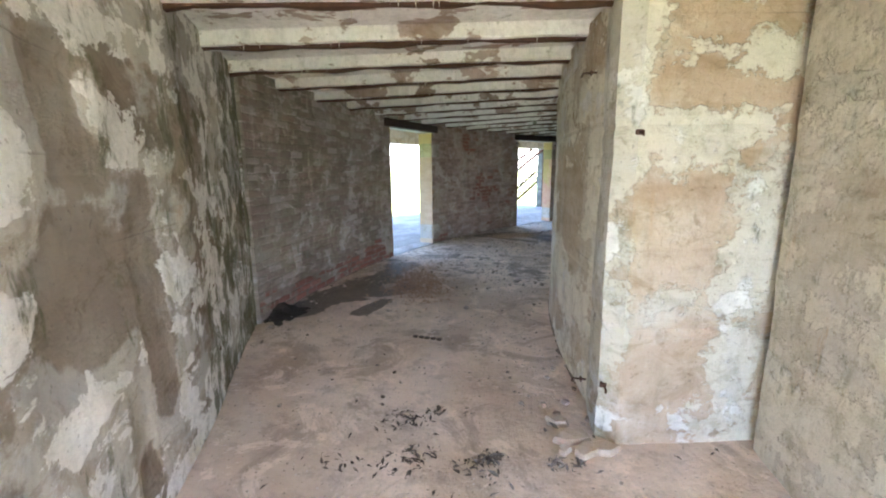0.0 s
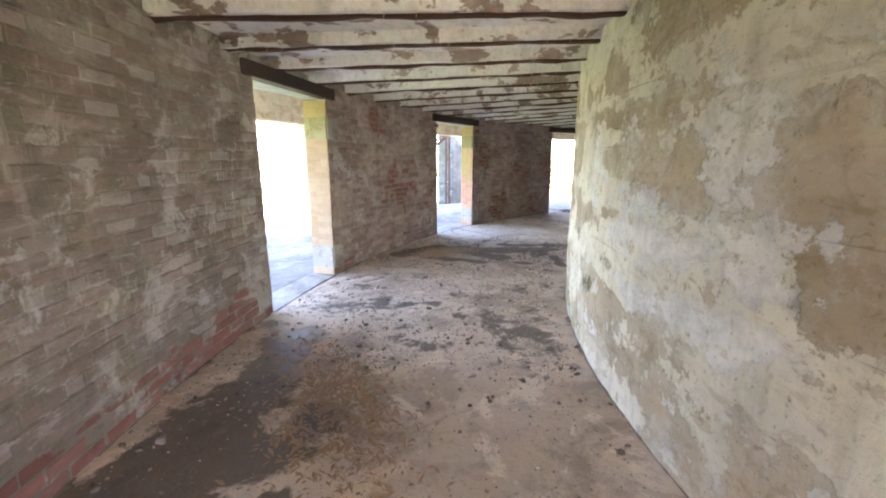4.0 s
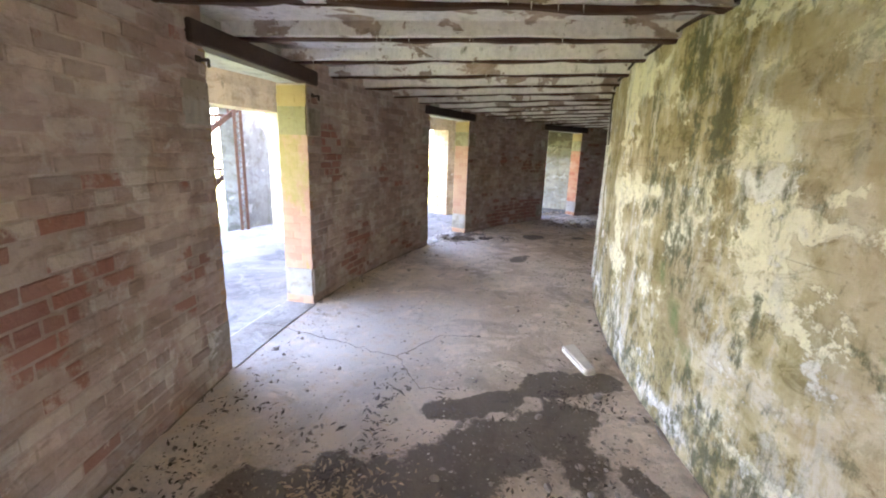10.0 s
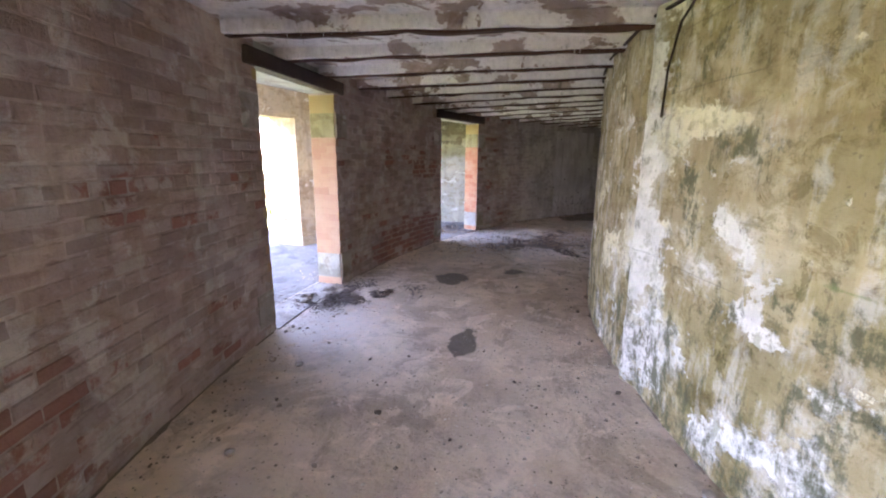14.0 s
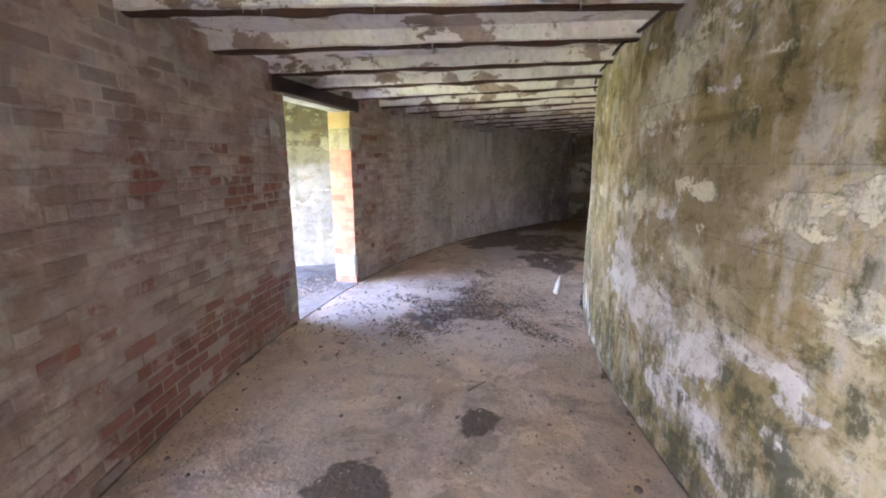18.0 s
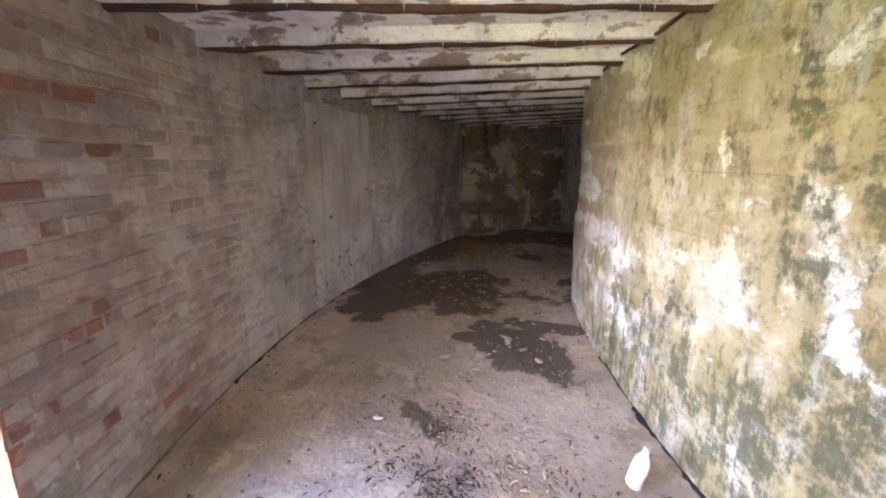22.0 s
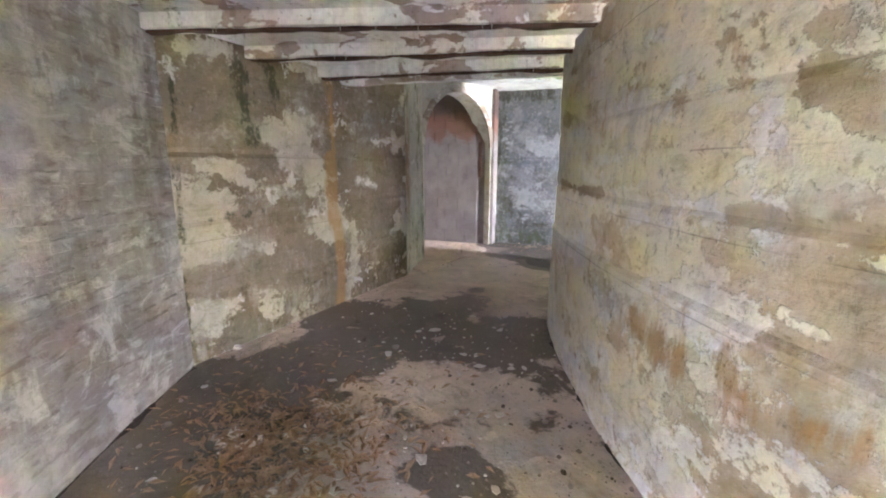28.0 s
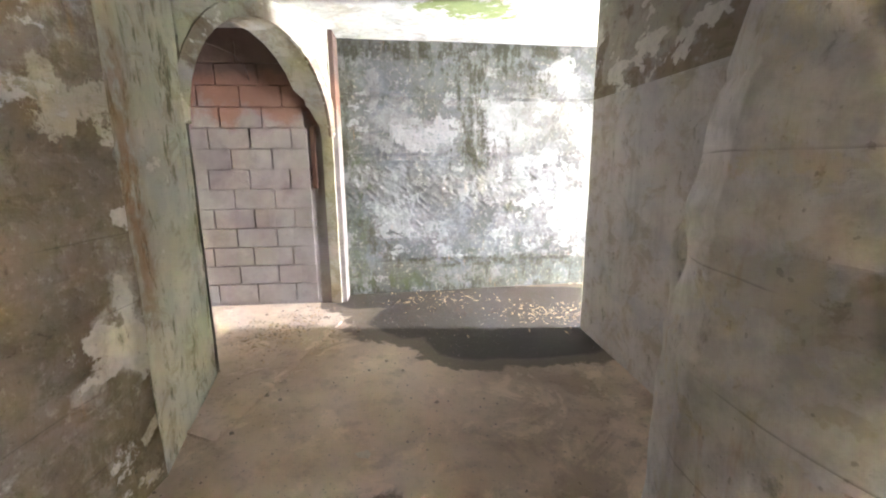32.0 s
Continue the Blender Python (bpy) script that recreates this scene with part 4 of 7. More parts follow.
BARE_C = [(13.7, 1.59, 10.7, 1.58, 0.04), (14.3, 2.1, 12.7, 2.03, 0.06), (14.5, 1.75, 11.4, 1.59, 0.11), (16.1, 1.72, 12.4, 1.74, 0.04), (21.6, 1.13, 14.9, 1.13, 0.04), (26.3, 1.18, 25, 1.12, 0.04), (26.8, 1.69, 25.6, 1.57, 0.04), (27, 1.3, 25.2, 1.29, 0.02), (28.2, 1.3, 26.8, 1.3, 0.02), (36.1, 1.79, 35.9, 1.65, 0.03), (37, 1.78, 36.3, 1.52, 0.05), (37.3, 1.3, 34.9, 1.3, 0.03), (41.9, 1.8, 38.7, 1.74, 0.05), (42.4, 1.3, 37.2, 1.3, 0.04)]
DARK_A = [(-84, 0.81, -84.5, 0.78, 0.04), (-83.1, 1.08, -83.5, 1.03, 0.03), (-80.7, 0.51, -82.7, 0.59, 0.05), (-69.7, 2.14, -70.2, 1.96, 0.04), (-63.3, 0.98, -64, 0.92, 0.03), (-60.6, 0.99, -61, 0.77, 0.03), (-59.8, 0.89, -60.1, 0.7, 0.03), (-56.2, 1.11, -57.9, 0.78, 0.07), (-55.5, 2.04, -57.2, 1.6, 0.19), (-54.9, 2.31, -55.8, 2.08, 0.15), (-54.8, 1.41, -56.3, 0.95, 0.1), (-52.1, 1.24, -53.4, 1.24, 0.06), (-52, 0.86, -52.3, 0.69, 0.03), (-52, 1.94, -52.2, 1.45, 0.08), (-43, 0.62, -45, 0.68, 0.04), (-42.3, 0.89, -44.8, 0.89, 0.04)]
DARK_B = [(-39.5, 1.55, -41.3, 1.5, 0.05), (-39, 0.76, -40.8, 0.81, 0.04), (-37.8, 1.33, -38.4, 1.06, 0.06), (-24.6, 0.9, -26.1, 0.78, 0.05), (-22.6, 0.62, -24.8, 0.5, 0.06), (-19.2, 0.05, -22.7, 0.22, 0.08), (-8.3, 0.6, -9.1, 0.49, 0.09), (-8, 2.05, -8.2, 1.97, 0.06), (-7.3, 1.87, -8.5, 0.99, 0.03), (-6.2, 1.9, -7.3, 1.02, 0.09), (-4.7, 1.77, -6.5, 0.66, 0.07), (-4.4, 0.64, -6.9, 0.36, 0.16), (1.9, 0.79, 1.2, 0.79, 0.04), (3.2, 0.43, 0.7, 0.61, 0.1), (5.7, 0.29, 3.8, 0.36, 0.09)]
DARK_C = [(-1.81, 2.05, -3.71, 0.96, 0.06), (-4.92, 1.98, -6.17, 0.57, 0.1), (-6.0, 2.0, -6.76, 1.16, 0.08), (-7.06, 1.99, -7.72, 1.59, 0.06), (-7.6, 1.47, -8.0, 1.05, 0.05), (1.14, 0.49, -6.03, 0.51, 0.14), (-7.66, 0.6, -8.14, 0.48, 0.08), (-7.95, 2.06, -8.32, 1.94, 0.06)]
CREAM_F = [(-9.25, 1.3, -10.42, 1.3, 0.05), (-8.35, 0.89, -9.67, 0.89, 0.04), (-9.65, 0.91, -10.86, 0.89, 0.04), (1.93, 2.02, -5.01, 1.91, 0.04), (-7.55, 0.94, -7.91, 0.9, 0.03), (0.3, 1.7, -0.89, 0.97, 0.04)]
BARE_D = [(-8.2, 1.7, -10.13, 1.46, 0.14), (-8.92, 1.13, -10.61, 1.09, 0.12), (-8.89, 0.78, -10.54, 0.81, 0.08)]
WHITE_C = [(-5.9, 0.25, -7.54, 0.14, 0.06), (-3.37, 0.26, -3.68, 0.17, 0.05), (8.21, 1.02, 5.52, 0.34, 0.09), (-3.18, 1.44, -4.46, 0.94, 0.05), (-8.64, 1.52, -8.88, 1.51, 0.04)]
MOSS = [(-77.3, 0.91, -78.2, 0.82, 0.09), (-73.3, 0.95, -74.3, 0.91, 0.04), (-73, 1.01, -74.5, 1.09, 0.02), (-63.8, 0.99, -66, 0.96, 0.03), (-54.9, 0.9, -57.6, 0.56, 0.09), (-41.3, 1.07, -44.5, 1.05, 0.01)]
OLIVE = [(13.5, 0.42, 8.5, 0.36, 0.28), (-70.1, 0.03, -80.3, 0.03, 0.07), (-68.7, 0.56, -75.1, 0.76, 0.16), (-57, 1.93, -62.2, 0.06, 0.24), (-52.8, 0.87, -54.2, 0.89, 0.15), (-42.8, 1.74, -43, 1.67, 0.04), (-41.4, 1.74, -42, 1.72, 0.06), (-38.7, 2.06, -39.4, 1.94, 0.07), (-14, 2.28, -24.7, 1.71, 0.2), (-5.7, 1.98, -10, 1.36, 0.19), (11.5, 0.93, 9.7, 0.85, 0.05), (20.3, 2.05, 15.5, 2.05, 0.08)]
RUST = [(-51.5, 0.92, -51.9, 0.63, 0.03), (-24.2, 1.03, -24.6, 1.07, 0.02), (25.8, 0.76, 24.7, 0.8, 0.04), (27.5, 0.79, 26.9, 0.68, 0.06), (28.7, 1.85, 28.2, 1.69, 0.03), (31.6, 0.76, 29.3, 0.7, 0.06), (35.2, 1.77, 34.7, 1.61, 0.06), (41.8, 0.77, 40.8, 0.47, 0.07)]

CREAM = CREAM_A + CREAM_B + CREAM_C + CREAM_D + CREAM_E + CREAM_F
WHITE = WHITE_A + WHITE_B + WHITE_C
BARE = BARE_A + BARE_B + BARE_C + BARE_D
DARK = DARK_A + DARK_B + DARK_C


def strokes_at(marks, x, z, unit=1.0):
    """How strongly strokes (ends and half width, along and up a wall) cover the places x, z."""
    best = np.zeros(len(x))
    for u0, z0, u1, z1, h in marks:
        x0, dx, dz = u0 * unit, (u1 - u0) * unit, z1 - z0
        f = np.clip(((x - x0) * dx + (z - z0) * dz) / max(1e-6, dx * dx + dz * dz), 0, 1)
        d = np.hypot(x - x0 - f * dx, z - z0 - f * dz) / (h * 1.1)
        best = np.maximum(best, np.exp(-0.75 * np.minimum(d, 4.0) ** 2))
    return best


def places(ob):
    """Coordinates of an object's vertices, as three rows."""
    co = np.empty(len(ob.data.vertices) * 3)
    ob.data.vertices.foreach_get("co", co)
    return co.reshape(-1, 3).T


def layers_on(ob, values):
    for key, vals in values.items():
        ob.data.attributes.new(key, "FLOAT", "POINT").data.foreach_set("value", vals)


def lifts(q):
    """Joints between the concrete lifts of the curved wall."""
    a = angle_of(q.x, q.y)
    d = 0.0
    if a > 8:
        d += 0.02 * float(np.interp(q.z, [0.0, 0.90, 0.935, 0.96], [1, 1, 0.9, 0]))
        d -= 0.018 * gauss(q.z, 1.30, 0.02)
    else:
        d -= 0.014 * gauss(q.z, 0.80, 0.018)
    return d - 0.012 * gauss(q.z, 1.72, 0.015) + 0.05 * gauss(a, -34.6, 0.45) + 0.025 * gauss(a, -33.2, 0.35)


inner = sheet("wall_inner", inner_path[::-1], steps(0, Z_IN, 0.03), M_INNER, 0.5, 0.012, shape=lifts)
wx, wy, wz = places(inner)
wa = np.degrees(np.arctan2(wx - CX, wy - CY))


def on_ring(marks):
    return strokes_at(marks, np.radians(wa) * 8.33, wz, radians(8.33))


near_floor = np.interp(wz, [0.1, 0.75], [1, 0])
damp_length = np.interp(wa, [-84, -70, 6, 16], [0, 1, 1, 0])
bare_marks = on_ring(BARE)
# Past 24 degrees, wash and flakes also paint in missing light.
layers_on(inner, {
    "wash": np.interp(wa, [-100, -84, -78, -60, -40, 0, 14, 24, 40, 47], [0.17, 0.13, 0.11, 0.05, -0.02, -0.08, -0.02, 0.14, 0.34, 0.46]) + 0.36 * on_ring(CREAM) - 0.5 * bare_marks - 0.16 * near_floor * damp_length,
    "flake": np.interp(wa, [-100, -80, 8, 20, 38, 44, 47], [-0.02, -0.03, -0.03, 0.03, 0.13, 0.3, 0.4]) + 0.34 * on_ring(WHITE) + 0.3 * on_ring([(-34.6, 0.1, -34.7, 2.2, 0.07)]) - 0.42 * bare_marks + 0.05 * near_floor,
    "algae": np.interp(wa, [-100, -86, -76, -64, -54, -30, -10, 4, 12, 22], [0.0, 0.05, 0.25, 0.4, 0.75, 0.75, 0.7, 0.6, 0.35, 0.0]) + 0.3 * near_floor * damp_length + 0.45 * on_ring(OLIVE),
    "mould": 0.42 * on_ring(DARK) + 0.3 * near_floor * damp_length + np.interp(wa, [-90, -70, -40, -30, -14, -10, 4, 10, 20], [0, 0.07, 0.12, 0.16, 0.12, 0.2, 0.2, 0.08, 0]),
    "moss": 0.5 * on_ring(MOSS) + 0.25 * on_ring([(-33.6, 0.1, -33.6, 1.9, 0.06)]),
    "rust": 0.55 * on_ring(RUST) + 0.16 * np.exp(-((wz - 0.70) / 0.18) ** 2) * np.interp(wa, [22, 28, 47], [0, 1, 1]),
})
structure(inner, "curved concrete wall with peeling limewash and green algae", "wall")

# ---- outer brick wall, in five lengths between the doorways ----
ends = [A_START] + [v for d in DOORS for v in d] + [A_END]
segments = list(zip(ends[0::2], ends[1::2]))
wall_outer = []
for i, (a0, a1) in enumerate(segments):
    v, f = arc_block(a0, a1, lambda a: r_out(a) + float(np.interp(a, [-75, -60, 2, 9], [0.004, 0.0045, 0.0045, 0.0016])), lambda a: r_out(a) + 0.305, 0, 2.5)
    ob = mesh_ob(f"wall_outer_{i + 1}", v, f, M_MORTAR)
    wall_outer.append(structure(ob, "brick wall with worn grey-pink whitewash and bare red bricks", "wall"))

# ---- ceiling ----
# Unseen height to 4.6 and reach behind the start added for shade.
v, f = arc_block(-128, 46.1, 6.9, 11.5, Z_SOFFIT, 4.6, 1.0)
ceiling = structure(mesh_ob("ceiling", v, f, M_CEIL), "concrete corridor ceiling with peeling whitewash", "ceiling")


def chipped_bar(width, length, z0, z1, mid, seed, rough):
    """A bar along y with a worn, broken lower edge."""
    bm = bmesh.new()
    n = int(length / 0.07)
    rings = []
    for i in range(n + 1):
        y = mid - length / 2 + length * i / n
        q = Vector((seed * 3.7, y * 5.0, 0))
        e0, e1 = [min(width * 0.35, max(0.0, noise.noise(q + Vector((o, 0, 0))) * 2 * rough)) for o in (0, 9)]
        lift = rough * 0.8 * noise.noise(q * 0.6 + Vector((4, 0, 0)))
        w = width / 2
        prof = [(-w, z1), (-w, z0 + 0.004 + e0), (-w + 0.004 + e0, z0 + lift), (w - 0.004 - e1, z0 + lift), (w, z0 + 0.004 + e1), (w, z1)]
        rings.append([bm.verts.new((x, y, z)) for x, z in prof])
    for r0, r1 in zip(rings, rings[1:]):
        for k in range(6):
            bm.faces.new((r0[k], r0[(k + 1) % 6], r1[(k + 1) % 6], r1[k]))
    bm.faces.new(rings[0][::-1])
    bm.faces.new(rings[-1])
    bmesh.ops.recalc_face_normals(bm, faces=bm.faces)
    return bm


def ceiling_beam(a):
    root = empty("ceiling_beam", P(a, 9.7, Z_BEAM))
    turn = Matrix.Rotation(radians(-a), 4, "Z")
    r0, r1 = r_in(a) - 0.05, r_out(a) + 0.05
    if a < -96:
        r0, r1 = 7.0, 11.3
    length, mid = r1 - r0, (r0 + r1) / 2 - 9.7
    part("casing", chipped_bar(0.15, length, 0.010, 0.125, mid, a, 0.010), M_CEIL, root)
    part("flange", chipped_bar(0.066, length - 0.02, -0.006, 0.030, mid, a + 7, 0.028), M_RUST, root, "rusted steel bottom flange")
    root.matrix_basis = Matrix.Translation(P(a, 9.7, Z_BEAM)) @ turn
    return tagged(root, "concrete-cased steel ceiling beam with a rusted bottom flange", "beam", "ceiling beams")


for i in range(BEAM_COUNT):
    ceiling_beam(BEAM_FIRST + BEAM_PITCH * i)

end_lip = empty("ceiling_lip", P(45.9, 9.6, Z_BEAM))
lip = part("lip", chipped_bar(0.12, 2.6, -0.012, 0.3, 0.0, 5.0, 0.02), M_CEIL, end_lip)
end_lip.matrix_basis = Matrix.Translation(P(45.9, 9.6, Z_BEAM)) @ Matrix.Rotation(radians(-47.5), 4, "Z")
structure(end_lip, "flaking white concrete lip where the corridor ceiling ends", "ceiling")

# ---- door lintels ----
M_GHOST = wall_material("washed_lintel", (0.20, 0.175, 0.16), (0.30, 0.27, 0.25), (0.45, 0.42, 0.40), (0.6, 0.58, 0.56), 0.5, 0.6, boards=0)
for a0, a1 in DOORS + [BLOCKED]:
    am = (a0 + a1) / 2
    half = radians(a1 - a0) / 2 * 11.1 + 0.16
    turn = Matrix.Rotation(radians(-am), 4, "Z")
    root = empty("door_lintel", P(am, 11.0, 2.12))
    sag = 11.1 * (1 - math.cos(half / 11.1))
    back_set = 0.062 if (a0, a1) == BLOCKED else 0.0
    part("steel_beam", box_bm(2 * half, 0.13, 0.125, (0, 0.105 - sag / 2 + back_set, 0.065), 0.008), M_GHOST if (a0, a1) == BLOCKED else M_DARK, root, "limewashed flush lintel beam" if (a0, a1) == BLOCKED else "dark rusted steel lintel beam")
    if (a0, a1) != BLOCKED:
        part("slab", box_bm(2 * half - 0.1, 0.20, 0.25, (0, 0.275 - sag / 2, 0.13), 0.006), M_PALE, root, "pale concrete lintel")
    root.matrix_basis = Matrix.Translation(P(am, 11.0, 2.12)) @ turn
    tagged(root, "limewashed lintel left flush over a walled-up doorway" if (a0, a1) == BLOCKED else "dark steel lintel over a doorway in the brick wall", "lintel", "doorway lintels")

# ---- plastered infill of the fifth doorway ----
def streaked_plaster():
    k = Mat("streaked_plaster", 0.92)
    n, m = k.noise(9, 8, 0.7), k.noise(1.4, 6, 0.62)
    run = k.noise(2.2, 6, 0.66, k.shift((3, 0, 1), (3.2, 3.2, 0.22)), 0.2)
    c = k.mix(k.step(m, 0.36, 0.64), (0.50, 0.47, 0.455), (0.70, 0.68, 0.67))
    c = k.mix(k.math("MULTIPLY", k.step(n, 0.5, 0.7), 0.3), c, (0.40, 0.37, 0.35))
    c = k.mix(k.math("MULTIPLY", k.step(run, 0.50, 0.66), 0.6), c, (0.36, 0.335, 0.32))
    c = k.mix(k.math("MULTIPLY", k.step(k.noise(2.2, 6, 0.66, k.shift((9, 0, 1), (3.0, 3.0, 0.25)), 0.2), 0.54, 0.66), 0.6), c, (0.80, 0.785, 0.77))
    chips = k.step(k.math("ADD", k.noise(13, 6, 0.7, k.shift((1, 3, 8))), k.math("MULTIPLY", k.math("SUBTRACT", 1.0, k.step(k.xyz()[2], 0.2, 0.9)), 0.08)), 0.64, 0.69)
    c = k.mix(k.math("MULTIPLY", chips, 0.75), c, (0.20, 0.165, 0.145))
    return k.done(c, k.math("ADD", n, k.math("MULTIPLY", chips, -0.8)), 0.01)


v, f = arc_block(BLOCKED[0], BLOCKED[1], lambda a: r_out(a) - 0.005 + 0.003 * noise.noise(Vector((a * 0.8, 0, 0))), lambda a: r_out(a) + 0.06, 0.0, 2.12, 0.3)
structure(mesh_ob("wall_outer_infill", v, f, streaked_plaster()), "doorway walled up and plastered grey with dark runs", "wall")

# ---- start of the corridor ----
# Both start walls get an added unseen length that limits the daylight.
W0, W1 = (0.655, 2.69), (3.25, -2.21)
LEFT_BARE = [(2.64, 1.75, 0.14, 0.12), (2.6, 1.52, 0.17, 0.11), (2.6, 1.10, 0.33, 0.30), (2.42, 0.45, 0.1, 0.3), (2.2, 0.9, 0.12, 0.5)]
LEFT_PALE = [(2.48, 1.68, 0.07, 0.12), (2.87, 0.75, 0.16, 0.3), (2.42, 0.62, 0.12, 0.3), (2.9, 1.45, 0.12, 0.2)]


def on_left(group, s, z):
    return sum(math.exp(-(((s - e[0]) / e[2]) ** 4) - ((z - e[1]) / e[3]) ** 4) for e in group)


left = sheet("wall_start_left", line(W0, (0.8422, 2.3364), 0.014) + line((0.86, 2.303), W1, 0.04), steps(0, 2.5, 0.04), M_CONC, 0.4, 0.02, {
    "wash": lambda s, x, y, z: 0.05 - 0.3 * on_left(LEFT_BARE, s, z) + 0.2 * on_left(LEFT_PALE, s, z),
    "flake": lambda s, x, y, z: 0.04 - 0.2 * on_left(LEFT_BARE, s, z) + 0.06 * on_left(LEFT_PALE, s, z),
    # Mould, thickened towards the crack to paint in shade as well.
    "mould": lambda s, x, y, z: float(np.interp(s, [0, 0.3, 1.4, 2.2], [0.9, 0.65, 0.5, 0.15])) + 0.5 * gauss(s, 0.08, 0.05) + 0.6 * gauss(z, 0.15, 0.2) * gauss(s, 0.2, 0.4),
    "algae": lambda s, x, y, z: 0.25 * gauss(s, 1.7, 0.4),
}, shape=lambda q: -0.02 * min(1.0, on_left(LEFT_BARE, (Vector((q.x, q.y)) - Vector(W0)).length, q.z)) + 0.03 * gauss((Vector((q.x, q.y)) - Vector(W0)).length, 1.75, 0.3) - 0.10 * gauss((Vector((q.x, q.y)) - Vector(W0)).length, 0.10 + 0.05 * noise.noise(Vector((0, 0, q.z * 3))), 0.022))
structure(left, "rough concrete wall with large patches of peeling plaster", "wall")
pier_path = [tuple(P(-102.5, r_in(-100)).xy), (3.60, 1.72), (3.62, 1.58), (3.72, 1.52)] + line((3.78, 1.53), (4.40, 1.70)) + [(4.6, 1.76), (4.8, 1.82)]
PIER_BARE = [(0.37, 1.95, 0.2, 0.26), (0.33, 1.17, 0.3, 0.28), (0.28, 0.42, 0.2, 0.2)]
PIER_PALE = [(0.08, 1.85, 0.06, 0.35), (0.66, 0.7, 0.1, 0.4), (0.05, 0.9, 0.06, 0.8)]


def on_pier(group, x, y, z):
    u = (x - 3.62) * 0.97 + (y - 1.55) * 0.24
    return sum(math.exp(-(((u - e[0]) / e[2]) ** 4) - ((z - e[1]) / e[3]) ** 4) for e in group)


pier = sheet("wall_start_pier", pier_path[::-1], steps(0, 2.5, 0.04), M_PIER, 0.12, 0.012, {
    # Left face, x under 3.67, made paler than the front.
    "wash": lambda s, x, y, z: 0.08 - 0.34 * on_pier(PIER_BARE, x, y, z) + 0.25 * on_pier(PIER_PALE, x, y, z) + (0.2 if x < 3.67 else 0.0),
    "flake": lambda s, x, y, z: -0.02 - 0.25 * on_pier(PIER_BARE, x, y, z) + 0.15 * on_pier(PIER_PALE, x, y, z) + (0.12 if x < 3.62 else 0.0),
    "algae": lambda s, x, y, z: 0.3 * gauss(x, 3.68, 0.1) + 0.2,
}, shape=lambda q: -0.012 * gauss(q.z, 0.64, 0.012) - 0.012 * gauss(q.z, 1.52, 0.012) - 0.012 * gauss(q.z, 1.66, 0.01) - 0.012 * gauss(q.z, 0.25, 0.012))
structure(pier, "concrete pier face with brown plaster patches", "wall")
right = sheet("wall_start_right", line((4.68, -2.1), (4.40, 1.75)), steps(0, 2.5, 0.05), M_TANWALL, 0.4, 0.012, {"wash": lambda s, x, y, z: 0.12, "flake": lambda s, x, y, z: -0.1, "mould": lambda s, x, y, z: 0.1, "algae": lambda s, x, y, z: 0.2}, shape=lambda q: -0.09 * gauss(q.y, 1.74 + 0.03 * noise.noise(Vector((0, 0, q.z * 5))), 0.06))
structure(right, "tan plastered concrete wall with vertical stains", "wall")

# ---- end room ----
E0, E1 = (18.50, 12.72), (19.95, 10.12)
EAST_CREAM = [(0.16, 0.82, 0.81, 0.84, 0.11), (0.19, 1.06, 0.75, 0.81, 0.13), (0.07, 0.38, 1.28, 0.05, 0.12), (1.14, 1.71, 1.59, 0.84, 0.18), (0.65, 1.93, 1.4, 1.41, 0.12), (0.23, 1.46, 0.55, 1.42, 0.03), (1.91, 0.84, 1.89, 0.33, 0.04), (1.85, 1.85, 1.99, 1.78, 0.03), (2.42, 1.72, 2.72, 1.76, 0.02), (2.89, 0.26, 3.02, 0.34, 0.02), (2.65, 1.96, 2.76, 1.73, 0.02)]
EAST_WHITE = [(2.01, 1.29, 2.35, 1.22, 0.04), (2.74, 0.83, 2.95, 0.62, 0.05), (2.92, 1.3, 3.1, 1.22, 0.03), (2.72, 0.88, 2.78, 0.9, 0.02), (2.86, 1.02, 2.94, 0.68, 0.04), (2.62, 0.65, 2.78, 0.68, 0.03), (2.91, 1.27, 3.02, 1.23, 0.02)]
# The first five strokes darken the wall's near end, mostly its foot.
EAST_BARE = [(0.55, 0.95, 0.95, 0.85, 0.12), (0.6, 0.62, 1.25, 0.5, 0.14), (0.5, 0.25, 1.5, 0.08, 0.12), (0.55, 1.95, 0.8, 1.85, 0.1), (0.1, 0.6, 0.5, 0.5, 0.1), (2.16, 1.55, 2.87, 1.34, 0.09), (2.08, 1.02, 2.47, 0.64, 0.13), (2.03, 1.77, 2.74, 1.91, 0.03), (2.55, 1.48, 2.88, 1.41, 0.06), (2.48, 1.16, 2.7, 0.93, 0.12), (2.49, 0.83, 2.54, 0.47, 0.11)]
EAST_DARK = [(0.67, 2.1, 0.68, 1.68, 0.1), (0.94, 2.19, 0.98, 1.93, 0.06), (0.11, 2.01, 0.02, 0.14, 0.02), (0.23, 1.06, 0.78, 1.07, 0.02)]
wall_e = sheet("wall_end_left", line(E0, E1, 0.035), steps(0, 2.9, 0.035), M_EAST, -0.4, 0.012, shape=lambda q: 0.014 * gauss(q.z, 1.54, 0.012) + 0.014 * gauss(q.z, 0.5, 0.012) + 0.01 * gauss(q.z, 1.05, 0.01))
ex, ey, ez = places(wall_e)
es = np.hypot(ex - E0[0], ey - E0[1])
